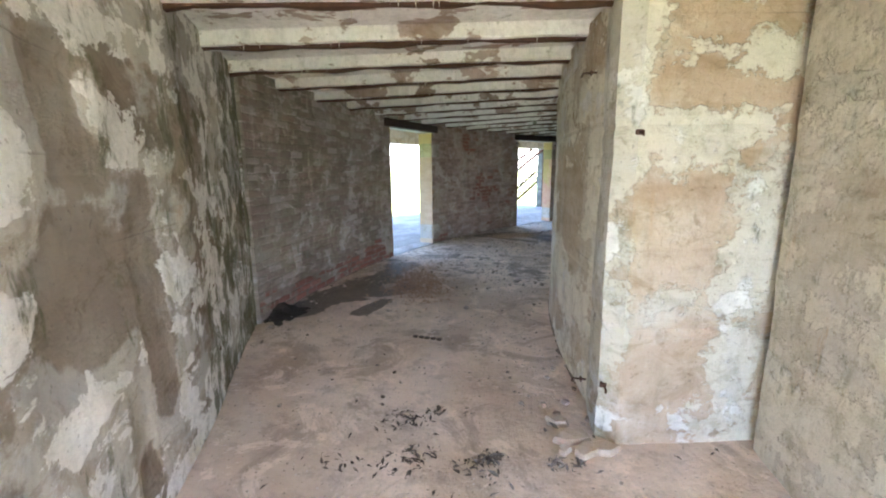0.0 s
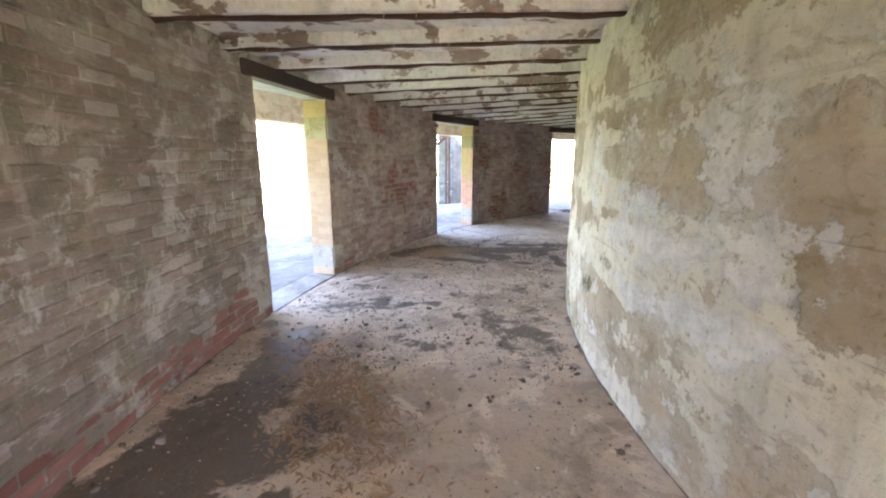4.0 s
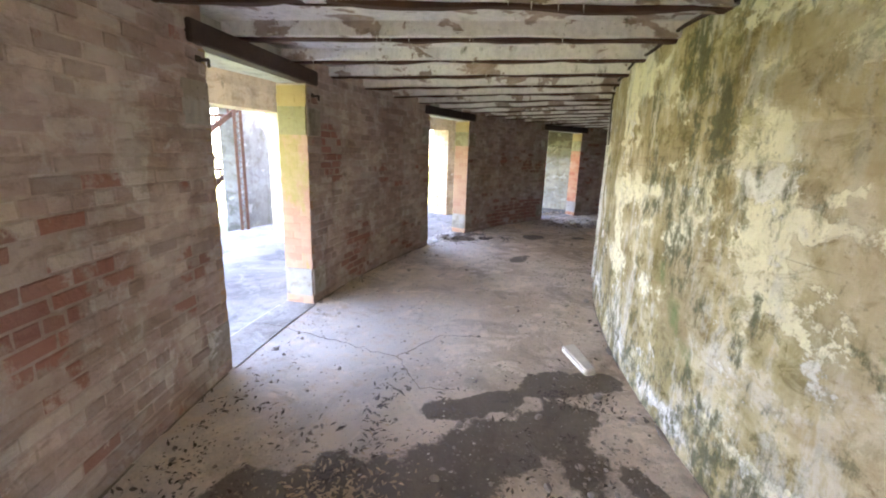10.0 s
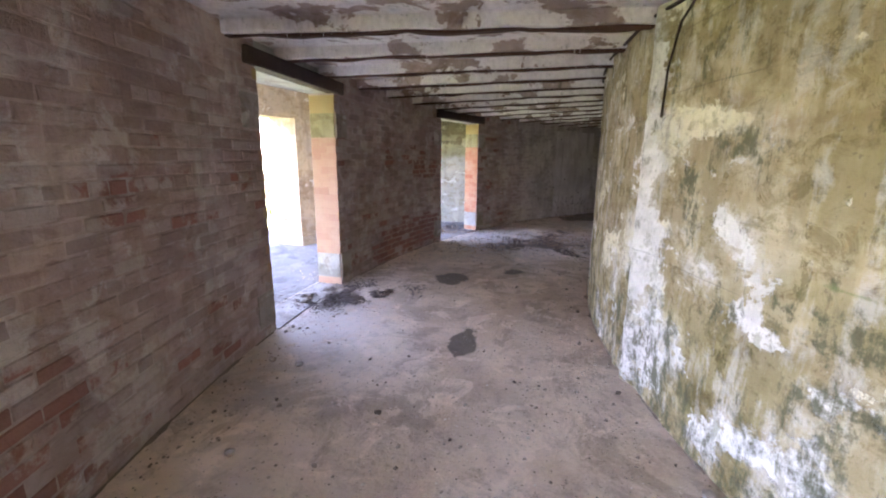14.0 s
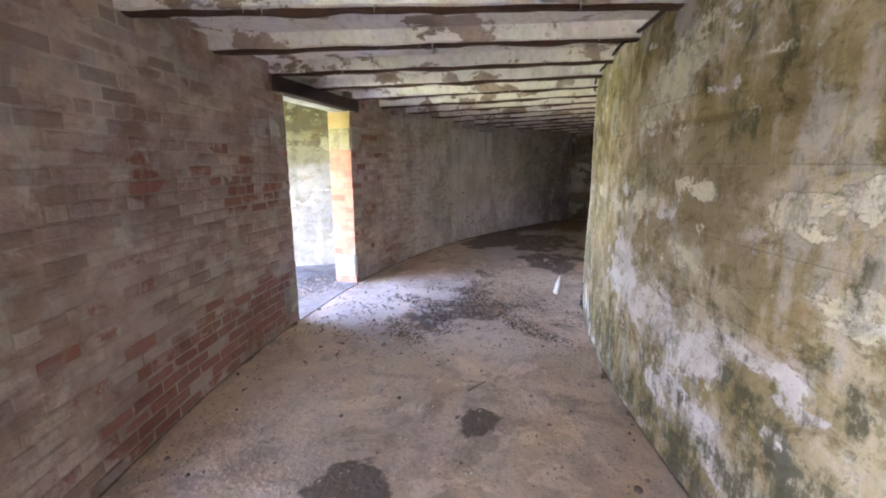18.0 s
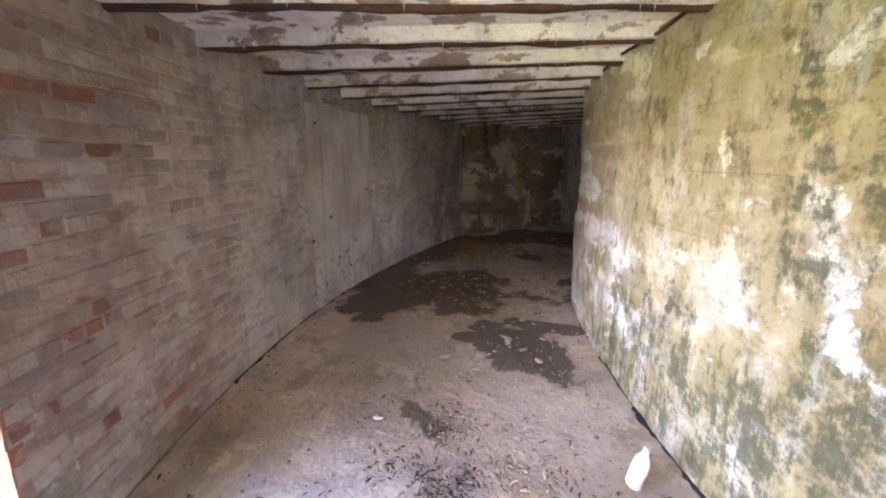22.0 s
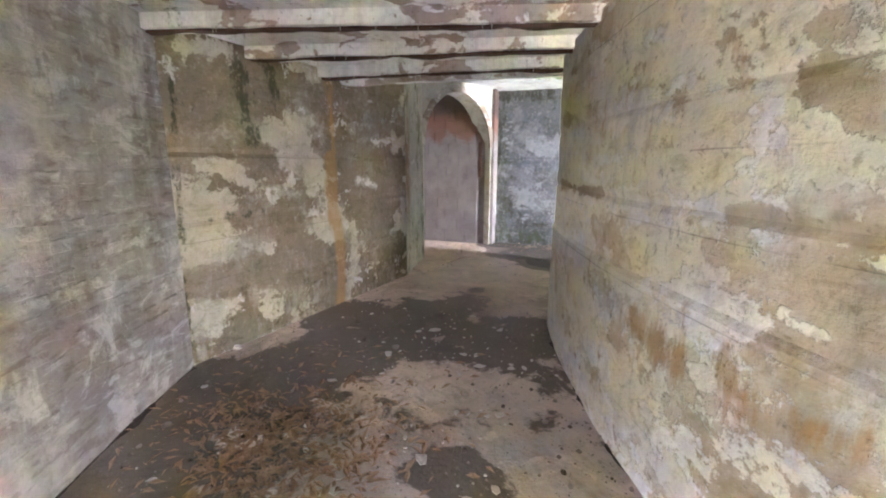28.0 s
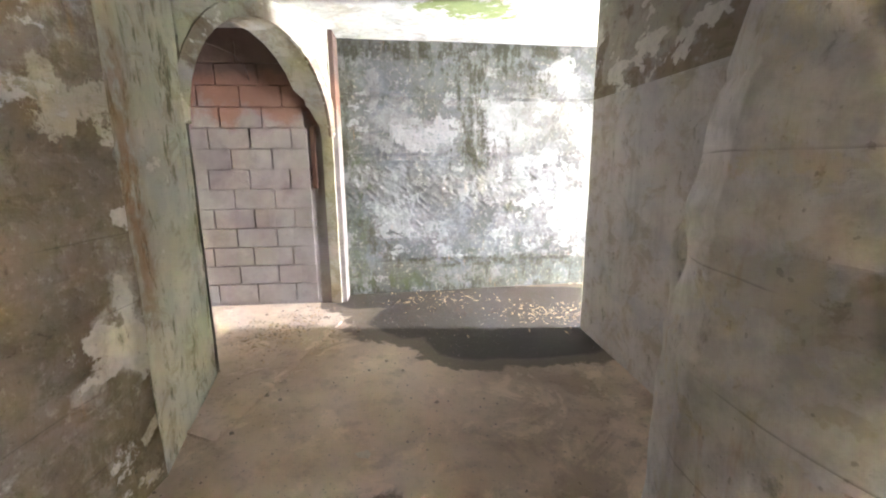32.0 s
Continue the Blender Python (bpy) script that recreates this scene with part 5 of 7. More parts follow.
layers_on(wall_e, {
    "wash": np.interp(es, [0, 0.5, 1.7, 1.9, 3.0], [0.06, -0.06, -0.06, -0.06, -0.04]) + 0.5 * strokes_at(EAST_CREAM, es, ez) - 0.4 * strokes_at(EAST_BARE, es, ez),
    "flake": -0.02 + 0.5 * strokes_at(EAST_WHITE, es, ez) - 0.2 * strokes_at(EAST_BARE, es, ez),
    "mould": 0.5 * strokes_at(EAST_DARK, es, ez),
    "algae": 0.25 + 0.3 * np.interp(ez, [0.2, 0.8], [1, 0]),
    "rust": 1.1 * np.exp(-((es - 1.66 - 0.03 * np.sin(4 * ez) + 0.03 * ez) / 0.085) ** 2) * np.where(ez > 1.6, 0.55, 1.0),
})
structure(wall_e, "stained concrete wall with a rusty vertical streak", "wall")
strip = sheet("wall_end_strip", line(E1, (20.72, 9.40)), steps(0, 2.76, 0.06), M_STRIP, -0.3, 0.006, {"rust": lambda s, x, y, z: 0.8 * gauss(s, 0.1, 0.12) * gauss(z, 1.4, 0.7), "mould": lambda s, x, y, z: 0.3})
structure(strip, "pale plastered wall beside the arched doorway", "wall")
BW1 = (18.2, 4.98)
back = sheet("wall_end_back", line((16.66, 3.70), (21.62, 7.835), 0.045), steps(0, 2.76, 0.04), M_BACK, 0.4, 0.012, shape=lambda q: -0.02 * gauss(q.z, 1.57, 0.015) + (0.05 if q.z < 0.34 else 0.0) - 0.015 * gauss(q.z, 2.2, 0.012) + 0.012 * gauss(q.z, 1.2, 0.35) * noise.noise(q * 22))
BACK_DARK = [(3.91, 2.64, 4.06, 0.01, 0.08), (2.53, 2.68, 2.46, 1.6, 0.12), (3.79, 2.66, 1.56, 2.7, 0.06), (2.08, 2.57, 1.67, 2.35, 0.09), (3.76, 0.79, 3.39, 0.38, 0.05), (3.39, 0.37, 1.29, 0.30, 0.025)]
BACK_MOSS = [(3.79, 1.42, 3.79, 0.2, 0.16), (3.4, 0.18, 3.13, 0.13, 0.14)]
# White marks; the second and third also paint in daylight on the wall.
BACK_WHITE_LIT = [(3.35, 1.85, 2.85, 1.79, 0.18), (2.19, 1.79, 1.09, 0.57, 0.33), (1.41, 2.47, 1.08, 1.66, 0.21), (3.38, 0.91, 2.99, 0.64, 0.2)]
bx, by, bz = places(back)
bs = (bx - BW1[0]) * 0.768 + (by - BW1[1]) * 0.641
layers_on(back, {
    "wash": 0.04 * np.ones(len(bs)),
    "flake": 0.02 + 0.26 * strokes_at(BACK_WHITE_LIT, bs, bz) - 0.2 * np.interp(bz, [0.3, 0.4], [1, 0]),
    "mould": 0.1 + 0.75 * strokes_at(BACK_DARK, bs, bz) + 0.2 * np.interp(bz, [0.0, 0.35], [1, 0]),
    "moss": 0.42 * strokes_at(BACK_MOSS, bs, bz) + 0.12 * np.interp(bz, [0.1, 0.4], [1, 0]),
    "algae": 0.02 + 0.5 * np.interp(bz, [0.1, 0.5], [1, 0]) + 0.5 * np.interp(bs, [3.5, 3.9], [0, 1]),
})
structure(back, "mossy concrete end wall streaked with green algae", "wall")
v, f = prism([(17.18, 9.20), (18.66, 7.22), (18.40, 7.05), (16.95, 9.0)], 0, 1.98)
leaf = structure(mesh_ob("wall_end_right", v, f, M_GREY), "smooth grey concrete wall slab", "wall")

for vert in inner.data.vertices:
    a = angle_of(vert.co.x, vert.co.y)
    if a > 43.0 and (vert.co.xy - Vector((CX, CY))).length > 8.2:
        cut = float(np.interp(vert.co.z, [0, 0.6, 1.35, 1.6, 1.95, 2.3], [0.0, 0.02, 0.06, 0.14, 0.3, 0.32])) + 0.06 * noise.noise(vert.co * 5)
        b = 43.0 + (a - 43.0) * (1 - cut)
        vert.co = P(b, (vert.co.xy - Vector((CX, CY))).length, vert.co.z)
stub_path = [(17.89, 9.36), (17.92, 9.31), (17.92, 9.24)] + line((17.91, 9.18), (17.79, 8.42))
# Real cream wash, made heavier to stand in for missing light.
stub = sheet("wall_end_stub", stub_path, steps(0, 2.5, 0.05), M_INNER, 0.35, 0.02, {"wash": lambda s, x, y, z: 0.35, "flake": lambda s, x, y, z: 0.3, "rust": lambda s, x, y, z: 0.4 * gauss(z, 0.3, 0.3)}, shape=lambda q: -float(np.interp(q.z, [0, 1.2, 1.5, 1.9, 2.4], [0, 0.02, 0.09, 0.17, 0.18])) + 0.03 * noise.noise(q * 4))
structure(stub, "broken end of the curved concrete wall", "wall")
v, f = prism([(17.16, 9.19), (18.665, 7.21), (18.4, 7.0), (16.9, 9.0)], 1.98, 2.76)
structure(mesh_ob("wall_end_right_top", v, f, M_CONC), "stained concrete band above the grey slab", "wall")

# Unseen walls added to shape the daylight entering the end room.
closing = sheet("wall_end_far", line((18.42, 7.05), (15.45, 5.55)) + line((15.40, 5.5), (15.25, 5.35)), steps(0, 2.76, 0.2), M_CONC, 0.3)
structure(closing, "unseen concrete wall added behind the grey slab", "wall")
for q0, q1, what in (((15.20, 5.43), (15.26, 5.36), "beyond"), ((15.45, 5.13), (16.72, 3.66), "before")):
    jamb_wall = sheet("wall_end_" + what, line(q0, q1), steps(0, 2.76, 0.2), M_CONC, -0.3)
    structure(jamb_wall, "added unseen wall that narrows the daylit opening", "wall")

# Ceiling of the end room, a fine grid with an algae patch
# Unseen southern reach added to keep sun out of the opening.
gx, gy = steps(14.9, 23.2, 0.12), steps(1.6, 12.2, 0.12)
cv = [(x, y, 2.76 + 0.006 * noise.noise(Vector((x, y, 0)) * 2)) for x in gx for y in gy]
edge = [(14.9, 7.2), (16.8, 7.4), (16.95, 12.2), (19.3, 11.3), (20.2, 10.25), (20.95, 9.62), (22.6, 8.95), (23.2, 8.7)]
cf = []
for i in range(len(gx) - 1):
    for j in range(len(gy) - 1):
        if gy[j + 1] < np.interp(gx[i + 1], [p[0] for p in edge], [p[1] for p in edge]):
            cf.append((i * len(gy) + j, i * len(gy) + j + 1, (i + 1) * len(gy) + j + 1, (i + 1) * len(gy) + j))
nv = len(cv)
cv += [(14.9, 1.6, 3.2), (23.2, 1.6, 3.2)] + [(x, y, 3.2) for x, y in edge[::-1]]
cf.append(tuple(range(nv, nv + 2 + len(edge))))
ceiling_end = structure(mesh_ob("ceiling_end", cv, cf, M_SLAB), "white ceiling slab with a green algae patch", "ceiling")
ceiling_end.data.attributes.new("moss", "FLOAT", "POINT").data.foreach_set("value", [1.0 * blob(x, y, (19.66, 7.62, 0.6, 0.3, 55)) for x, y, z in cv])

# ---- arched doorway with block infill ----
def infill_material():
    k = Mat("rust_stained_block", 0.92)
    n, m = k.noise(5, 8, 0.7), k.noise(1.6, 6, 0.65)
    c = k.mix(k.step(m, 0.35, 0.65), (0.155, 0.132, 0.125), (0.225, 0.20, 0.19))
    c = k.mix(k.math("MULTIPLY", k.rand(), 0.4), c, (0.20, 0.175, 0.165))
    c = k.mix(k.math("MULTIPLY", k.step(n, 0.5, 0.7), 0.5), c, (0.11, 0.094, 0.088))
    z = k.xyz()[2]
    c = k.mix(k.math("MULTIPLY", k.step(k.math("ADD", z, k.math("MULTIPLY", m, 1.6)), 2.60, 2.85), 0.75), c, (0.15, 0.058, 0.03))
    # Blocks turn darker towards the top.
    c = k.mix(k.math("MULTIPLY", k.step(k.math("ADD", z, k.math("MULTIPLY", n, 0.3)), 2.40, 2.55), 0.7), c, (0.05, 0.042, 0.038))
    return k.done(c, n, 0.012)


M_INFILL = infill_material()

A0, B0 = Vector((20.72, 9.40, 0)), Vector((21.07, 7.78, 0))
along = (B0 - A0).normalized()
deep = Vector((-along.y, along.x, 0))
span = (B0 - A0).length
arch_root = empty("arched_doorway", (*A0.xy, 0))
outline = [(0.02, 0.0), (0.02, 1.75)] + [(span / 2 - (span / 2 - 0.02) * math.cos(q), 1.75 + 0.86 * math.sin(q)) for q in np.linspace(0.12, math.pi - 0.12, 15)] + [(span - 0.02, 1.75), (span - 0.02, 0.0)]
av, af = [], []
for depth in (0.0, 0.32):
    for u, z in outline:
        p = A0 + along * u + deep * depth - arch_root.location
        av.append((p.x, p.y, z))
    for u, z in outline:
        p = A0 + along * u + deep * depth - arch_root.location
        av.append((p.x, p.y, 2.77))
no = len(outline)
for i in range(no - 1):
    af += [(i, no + i, no + i + 1, i + 1), (2 * no + i, 2 * no + i + 1, 3 * no + i + 1, 3 * no + i), (i, i + 1, 2 * no + i + 1, 2 * no + i)]
mesh_ob("arch_wall", av, af, M_STRIP, arch_root)
rv, rf = [], []
for depth in (-0.012, 0.02):
    for k in (0.0, 0.11):
        for q in np.linspace(0.0, math.pi, 19):
            u, z = span / 2 - (span / 2 - 0.03 + k) * math.cos(q), 1.75 + (0.85 + k) * math.sin(q)
            p = A0 + along * u + deep * depth - arch_root.location
            rv.append((p.x, p.y, z))
for i in range(18):
    rf += [(i, i + 1, 19 + i + 1, 19 + i), (i, 38 + i, 38 + i + 1, i + 1), (19 + i, 19 + i + 1, 57 + i + 1, 57 + i)]
mesh_ob("arch_ring", rv, rf, M_CONC, arch_root, "flaking grey plaster arch ring")
v, f = prism([tuple((B0 - arch_root.location + along * u + deep * d).xy) for u, d in ((0.0, 0.0), (0.30, 0.10), (0.16, 0.45), (-0.03, 0.38))], 0, 2.76)
mesh_ob("jamb", v, f, M_STRIP, arch_root, "pale weathered door jamb")
part("board", box_bm(0.10, 0.05, 0.62, (0, 0, 0), 0.006, Matrix.Rotation(radians(-60), 4, "Z")).copy(), M_RUST, arch_root, "dark rotten wooden board").location = B0 - arch_root.location + along * -0.03 + deep * 0.2 + Vector((0, 0, 1.55))
tagged(arch_root, "arched doorway with pale flaking plaster, walled up with blocks", "doorway")
I0, I1 = Vector((21.32, 7.86, 0)), Vector((22.42, 8.66, 0))
iu = (I1 - I0).normalized()
infill = empty("wall_end_infill", (*I0.xy, 0))
yaw = math.atan2(iu.y, iu.x)
for row in range(13):
    off, h = (0.0 if row % 2 else -0.2) + random.uniform(-0.04, 0.04), 0.2
    for c in range(5):
        x0 = max(0.0, off + c * 0.4)
        x1 = min(1.34, off + c * 0.4 + 0.392)
        if x1 - x0 < 0.05:
            continue
        bm = box_bm(x1 - x0, 0.15 + 0.012 * random.random(), h - 0.008, (0, 0, 0), 0.004)
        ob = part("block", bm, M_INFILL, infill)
        ob.location = iu * ((x0 + x1) / 2) + Vector((0, 0, row * h + 0.1 + 0.04))
        ob.rotation_euler = (0, 0, yaw)
part("step", box_bm(1.3, 0.5, 0.06, (0.62, 0.02, 0.03), 0.01, Matrix.Rotation(yaw, 4, "Z")), M_CONC, infill, "dusty concrete sill")
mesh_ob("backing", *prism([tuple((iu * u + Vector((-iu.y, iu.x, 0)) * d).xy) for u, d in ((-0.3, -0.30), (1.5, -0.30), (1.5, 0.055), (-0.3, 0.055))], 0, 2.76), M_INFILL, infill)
structure(infill, "walled-up doorway of grey-pink concrete blocks", "wall")
v, f = prism([(20.74, 9.42), (22.5, 8.72), (22.6, 8.9), (20.85, 9.62)], 0, 2.9)
structure(mesh_ob("wall_end_side", v, f, M_CONC), "side wall behind the arched doorway", "wall")
# Unseen block added to stop sun leaking past the infill.
v, f = prism([(22.32, 8.62), (22.75, 8.2), (23.2, 8.6), (23.2, 9.6), (22.4, 9.2), (22.55, 8.75)], 0, 2.9)
structure(mesh_ob("wall_end_corner", v, f, M_CONC), "unseen block closing the corner behind the walled-up doorway", "wall")


def tube(name, pts, radius, mat, parent=None, label="", sides=6):
    cu = bpy.data.curves.new(name, "CURVE")
    cu.dimensions, cu.bevel_depth, cu.bevel_resolution = "3D", radius, 1
    sp = cu.splines.new("POLY")
    sp.points.add(len(pts) - 1)
    for q, p in zip(sp.points, pts):
        q.co = (*p, 1)
    tmp = bpy.data.objects.new(name, cu)
    me = bpy.data.meshes.new_from_object(tmp)
    bpy.data.objects.remove(tmp)
    bpy.data.curves.remove(cu)
    me.materials.clear()
    me.materials.append(mat)
    ob = new(name, me)
    ob.parent = parent
    if label:
        ob["label"] = label
    return ob


v, f = prism([(19.98, 9.86), (20.66, 8.20), (20.86, 8.26), (20.20, 9.90)], -0.01, 0.014)
structure(mesh_ob("threshold", v, f, M_FLOOR), "low worn concrete threshold before the arched doorway", "threshold")

pipe = empty("hanging_pipe", (21.86, 8.20, 2.05))
tube("wire", [(0.3, 0.12, 0.32), (0.16, 0.05, 0.30), (0.02, -0.04, 0.18), (-0.03, -0.07, 0.06)], 0.006, M_DARK, pipe)
tube("pipe_end", [(-0.03, -0.07, 0.08), (0.03, -0.05, -0.04)], 0.045, M_RUST, pipe, "rusted pipe end")
tagged(pipe, "rusted pipe end hanging on a wire before the blocks", "pipe")

# ---- gallery outside the doorways ----
# Unseen height to 4.6 added to shade the apron and stair.
v, f = arc_block(-115, 6, 11.51, 13.5, 2.5, 4.6, 2)
structure(mesh_ob("ceiling_gallery", v, f, M_PALE), "white gallery ceiling slab", "ceiling")
v, f = arc_block(-115, 6, 13.1, 13.5, 2.06, 2.5, 2)
structure(mesh_ob("beam_gallery", v, f, M_TAN), "tan concrete beam along the gallery front", "beam")
for a in (-82.0, -59.0, -36.0, -15.7):
    root = empty("gallery_pier", P(a, 13.2, -0.02))
    for name, half, ra, rb, z0, z1 in (("plinth", 1.0, 12.92, 13.48, 0.0, 0.16), ("shaft", 0.9, 12.95, 13.45, 0.16, 1.9), ("capital", 0.98, 12.93, 13.47, 1.9, 2.08)):
        v, f = arc_block(a - half, a + half, ra, rb, z0, z1, 1)
        mesh_ob(name, [Vector(q) - Vector((*P(a, 13.2).xy, 0)) for q in v], f, M_TAN, root)
    tagged(root, "weathered concrete pier of the open gallery", "pier", "gallery piers")
g = sheet("wall_gallery_end", line((12.5, 15.05), (10.6, 17.95)), steps(-0.02, 2.5, 0.06), M_MOSSY, 0.35, 0.012, {"algae": lambda s, x, y, z: float(np.interp(z, [1.0, 1.45, 1.6, 2.1], [0.1, 0.3, 1.1, 1.3])), "wash": lambda s, x, y, z: float(np.interp(z, [1.3, 1.6], [0.14, -0.05])), "mould": lambda s, x, y, z: 0.5 * gauss(s, 1.0, 0.22) * gauss(z, 0.7, 0.45) - 0.6}, shape=lambda q: 0.03 * float(np.interp(q.z, [1.78, 1.80], [0, 1])))
structure(g, "concrete wall with green algae closing the gallery", "wall")

# ---- gallery things ----
v, f = prism([(3.38, 16.02), (4.75, 17.85), (4.45, 18.1), (3.08, 16.25)], -0.25, 3.4)
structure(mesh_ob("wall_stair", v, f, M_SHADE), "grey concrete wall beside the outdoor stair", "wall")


def stair_flight(at, yaw, count, run, rise, width):
    """An open steel stair rising along its own +x."""
    root = empty("steel_stair", at)
    root.rotation_euler = (0, 0, radians(yaw))
    tilt = math.atan2(rise, run)
    length = math.hypot(count * run, count * rise) + 0.15
    for y in (-width / 2, width / 2):
        bm = box_bm(length, 0.04, 0.085, (0, 0, 0), 0.004, Matrix.Rotation(-tilt, 4, "Y"))
        part("stringer", bm, M_RUST, root).location = (count * run / 2, y, count * rise / 2)
    for i in range(count):
        x, z = (i + 0.5) * run, (i + 1) * rise
        part("tread", box_bm(run + 0.03, width - 0.04, 0.035, (x, 0, z), 0.004), M_RUST, root)
        for y in (-width / 2 + 0.03, width / 2 - 0.03):
            part("bracket", box_bm(0.03, 0.03, rise, (x - run / 2 + 0.02, y, z - rise / 2), 0.003), M_RUST, root)
    return tagged(root, "rusty open steel stair on the outdoor apron", "stair", "outdoor stairs")


sd = P(-39.6, 14.75) - P(-34.6, 14.75)
syaw = math.degrees(math.atan2(-sd.y, -sd.x))
s0 = P(-41.5, 14.75, 1.0)
side_on = Vector((-math.sin(radians(syaw)), math.cos(radians(syaw)), 0))
stair_flight(s0 + side_on * 0.4, syaw, 7, 0.26, 0.175, 0.8)
stair_flight(Vector((1.82, 16.17, -0.05)), syaw, 7, 0.25, 0.185, 0.8)
post = empty("lattice_post", P(-35.3, 14.62, 0))
for dx, dy in ((0, 0), (0.11, 0.05)):
    part("upright", box_bm(0.05, 0.05, 2.55, (dx, dy, 1.25), 0.004), M_RUST, post)
for i in range(11):
    tube("lacing", [(0.0, 0, 0.1 + i * 0.2), (0.11, 0.05, 0.2 + i * 0.2), (0, 0, 0.3 + i * 0.2)], 0.008, M_RUST, post)
tagged(post, "rusty laced steel post at the gallery edge", "post")


def picnic_bench(at, yaw):
    root = empty("bench", at)
    root.rotation_euler = (0, 0, radians(yaw))
    for z, y in ((0.45, 0.0), (0.45, 0.17), (0.75, 0.52), (0.75, 0.69)):
        part("slat", box_bm(1.8, 0.155, 0.055, (0, y, z), 0.006), M_DARK, root)
    for z in (0.72, 0.95, 1.17):
        part("back_board", box_bm(1.8, 0.045, 0.13, (0, -0.17 - 0.1 * (z - 0.72), z), 0.006), M_DARK, root)
    for x in (-0.7, 0.7):
        part("leg", box_bm(0.07, 0.07, 0.75, (x, 0.3, 0.36), 0.006, Matrix.Rotation(0.25, 4, "X")), M_DARK, root)
        part("leg", box_bm(0.07, 0.07, 1.2, (x, -0.1, 0.58), 0.006, Matrix.Rotation(0.12, 4, "X")), M_DARK, root)
        part("brace", box_bm(0.06, 0.9, 0.06, (x, 0.25, 0.40), 0.006), M_DARK, root)
    return tagged(root, "dark wooden bench standing outside in the grass", "bench")


picnic_bench(P(-11.5, 16.2, -0.2), 12)


def leaf_cloud(name, centre, size, count, mat, seed, leaf=0.09):
    rng = random.Random(seed)
    v, f = [], []
    for _ in range(count):
        while True:
            p = Vector((rng.uniform(-1, 1), rng.uniform(-1, 1), rng.uniform(-1, 1)))
            if p.length < 1 and noise.noise(Vector((p.x * size[0], p.y * size[1], p.z * size[2])) * 1.3 + Vector((seed, 0, 0))) > -0.12:
                break
        p = Vector((p.x * size[0], p.y * size[1], p.z * size[2])) + Vector(centre)
        q = Euler((rng.uniform(0, 6.3), rng.uniform(0, 6.3), rng.uniform(0, 6.3))).to_matrix()
        w = leaf * rng.uniform(0.6, 1.3)
        b = len(v)
        v += [p + q @ Vector(c) for c in ((-w / 2, 0, 0), (0, -w / 4, w * 0.1), (w / 2, 0, 0), (0, w / 4, w * 0.1))]
        f.append((b, b + 1, b + 2, b + 3))
    return mesh_ob(name, v, f, mat)


M_BUSH = plain("bush_leaf", (0.10, 0.17, 0.035), 0.6, 6, 0.5)
for i, (a, r, sx, sz) in enumerate(((-8, 19.5, 1.6, 1.2), (-13, 21, 2.2, 1.7), (-4, 18, 1.2, 0.8), (-16, 24, 2.5, 2.0))):
    c = P(a, r, sz * 0.6 - 0.2)
    root = empty("bush", (c.x, c.y, -0.22))
    stem = tube("stem", [(0, 0, 0), (0.05, 0.02, 0.4), (0.02, 0.1, sz)], 0.03, M_DARK, root)
    crown = leaf_cloud("crown", (0, 0, sz * 0.6), (sx, sx, sz), 2200, M_BUSH, i + 3)
    crown.parent = root
    tagged(root, "leafy green bush growing outside the gallery", "bush", "bushes outside")

# ---- floor litter ----
def scatter_leaves(name, label, spots, mat, seed, size=0.035, category="leaves"):
    """spots: x, y, half length, half width, turn, count."""
    rng = random.Random(seed)
    v, f = [], []
    for x, y, la, lb, turn, count in spots:
        ct, st = math.cos(radians(turn)), math.sin(radians(turn))
        for _ in range(count):
            u, w = rng.gauss(0, 0.6) * la, rng.gauss(0, 0.6) * lb
            p = Vector((x + u * ct - w * st, y + u * st + w * ct, 0.006 + 0.018 * rng.random()))
            if category == "litter" and noise.noise(p * 3.2) + 0.5 * noise.noise(p * 9) < 0.0:
                continue
            q = Euler((rng.uniform(-0.5, 0.5), rng.uniform(-0.5, 0.5), rng.uniform(0, 6.3))).to_matrix()
            s, b = size * rng.uniform(0.5, 1.6), len(v)
            v += [p + q @ Vector(c) for c in ((-s, 0, 0), (-s * 0.2, -s * 0.35, s * 0.2), (s, 0, s * 0.1), (-s * 0.2, s * 0.35, s * 0.22))]
            f += [(b, b + 1, b + 2, b + 3)]
    ob = mesh_ob(name, v, f, mat)
    return tagged(ob, label, category, kind="stuff")


M_STRAW = plain("pale_leaf", (0.50, 0.37, 0.25), 0.85, 30, 0.5)
M_SOOT = plain("dark_litter", (0.115, 0.088, 0.072), 0.9, 30, 0.5)
scatter_leaves("leaf_litter_straw", "pale dry leaf litter heaped on the floor", [(2.7, 8.43, 0.42, 0.24, 32, 2400), (2.45, 8.28, 0.25, 0.18, 32, 500)], M_STRAW, 1, 0.017)
scatter_leaves("leaf_litter_brown", "brown dry leaves drifted on the damp floor", [(17.3, 12.35, 0.6, 0.4, 40, 800), (16.8, 12.5, 0.5, 0.35, 20, 450), (15.2, 12.6, 0.8, 0.8, 0, 160), (17.5, 11.9, 0.9, 0.8, 0, 220), (10.8, 12.85, 0.12, 0.1, 0, 25), (16.6, 12.6, 0.8, 0.4, -20, 200)], M_LEAF, 2, 0.03)
scatter_leaves("leaf_litter_tan", "tan crumbled leaves on the dusty floor", [(1.76, 4.4, 0.75, 0.32, 105, 1500), (10.9, 12.9, 0.7, 0.5, 60, 500), (11.6, 13.1, 0.7, 0.4, 0, 400), (9.9, 13.6, 0.5, 0.4, 0, 200)], M_LEAF, 5, 0.024)
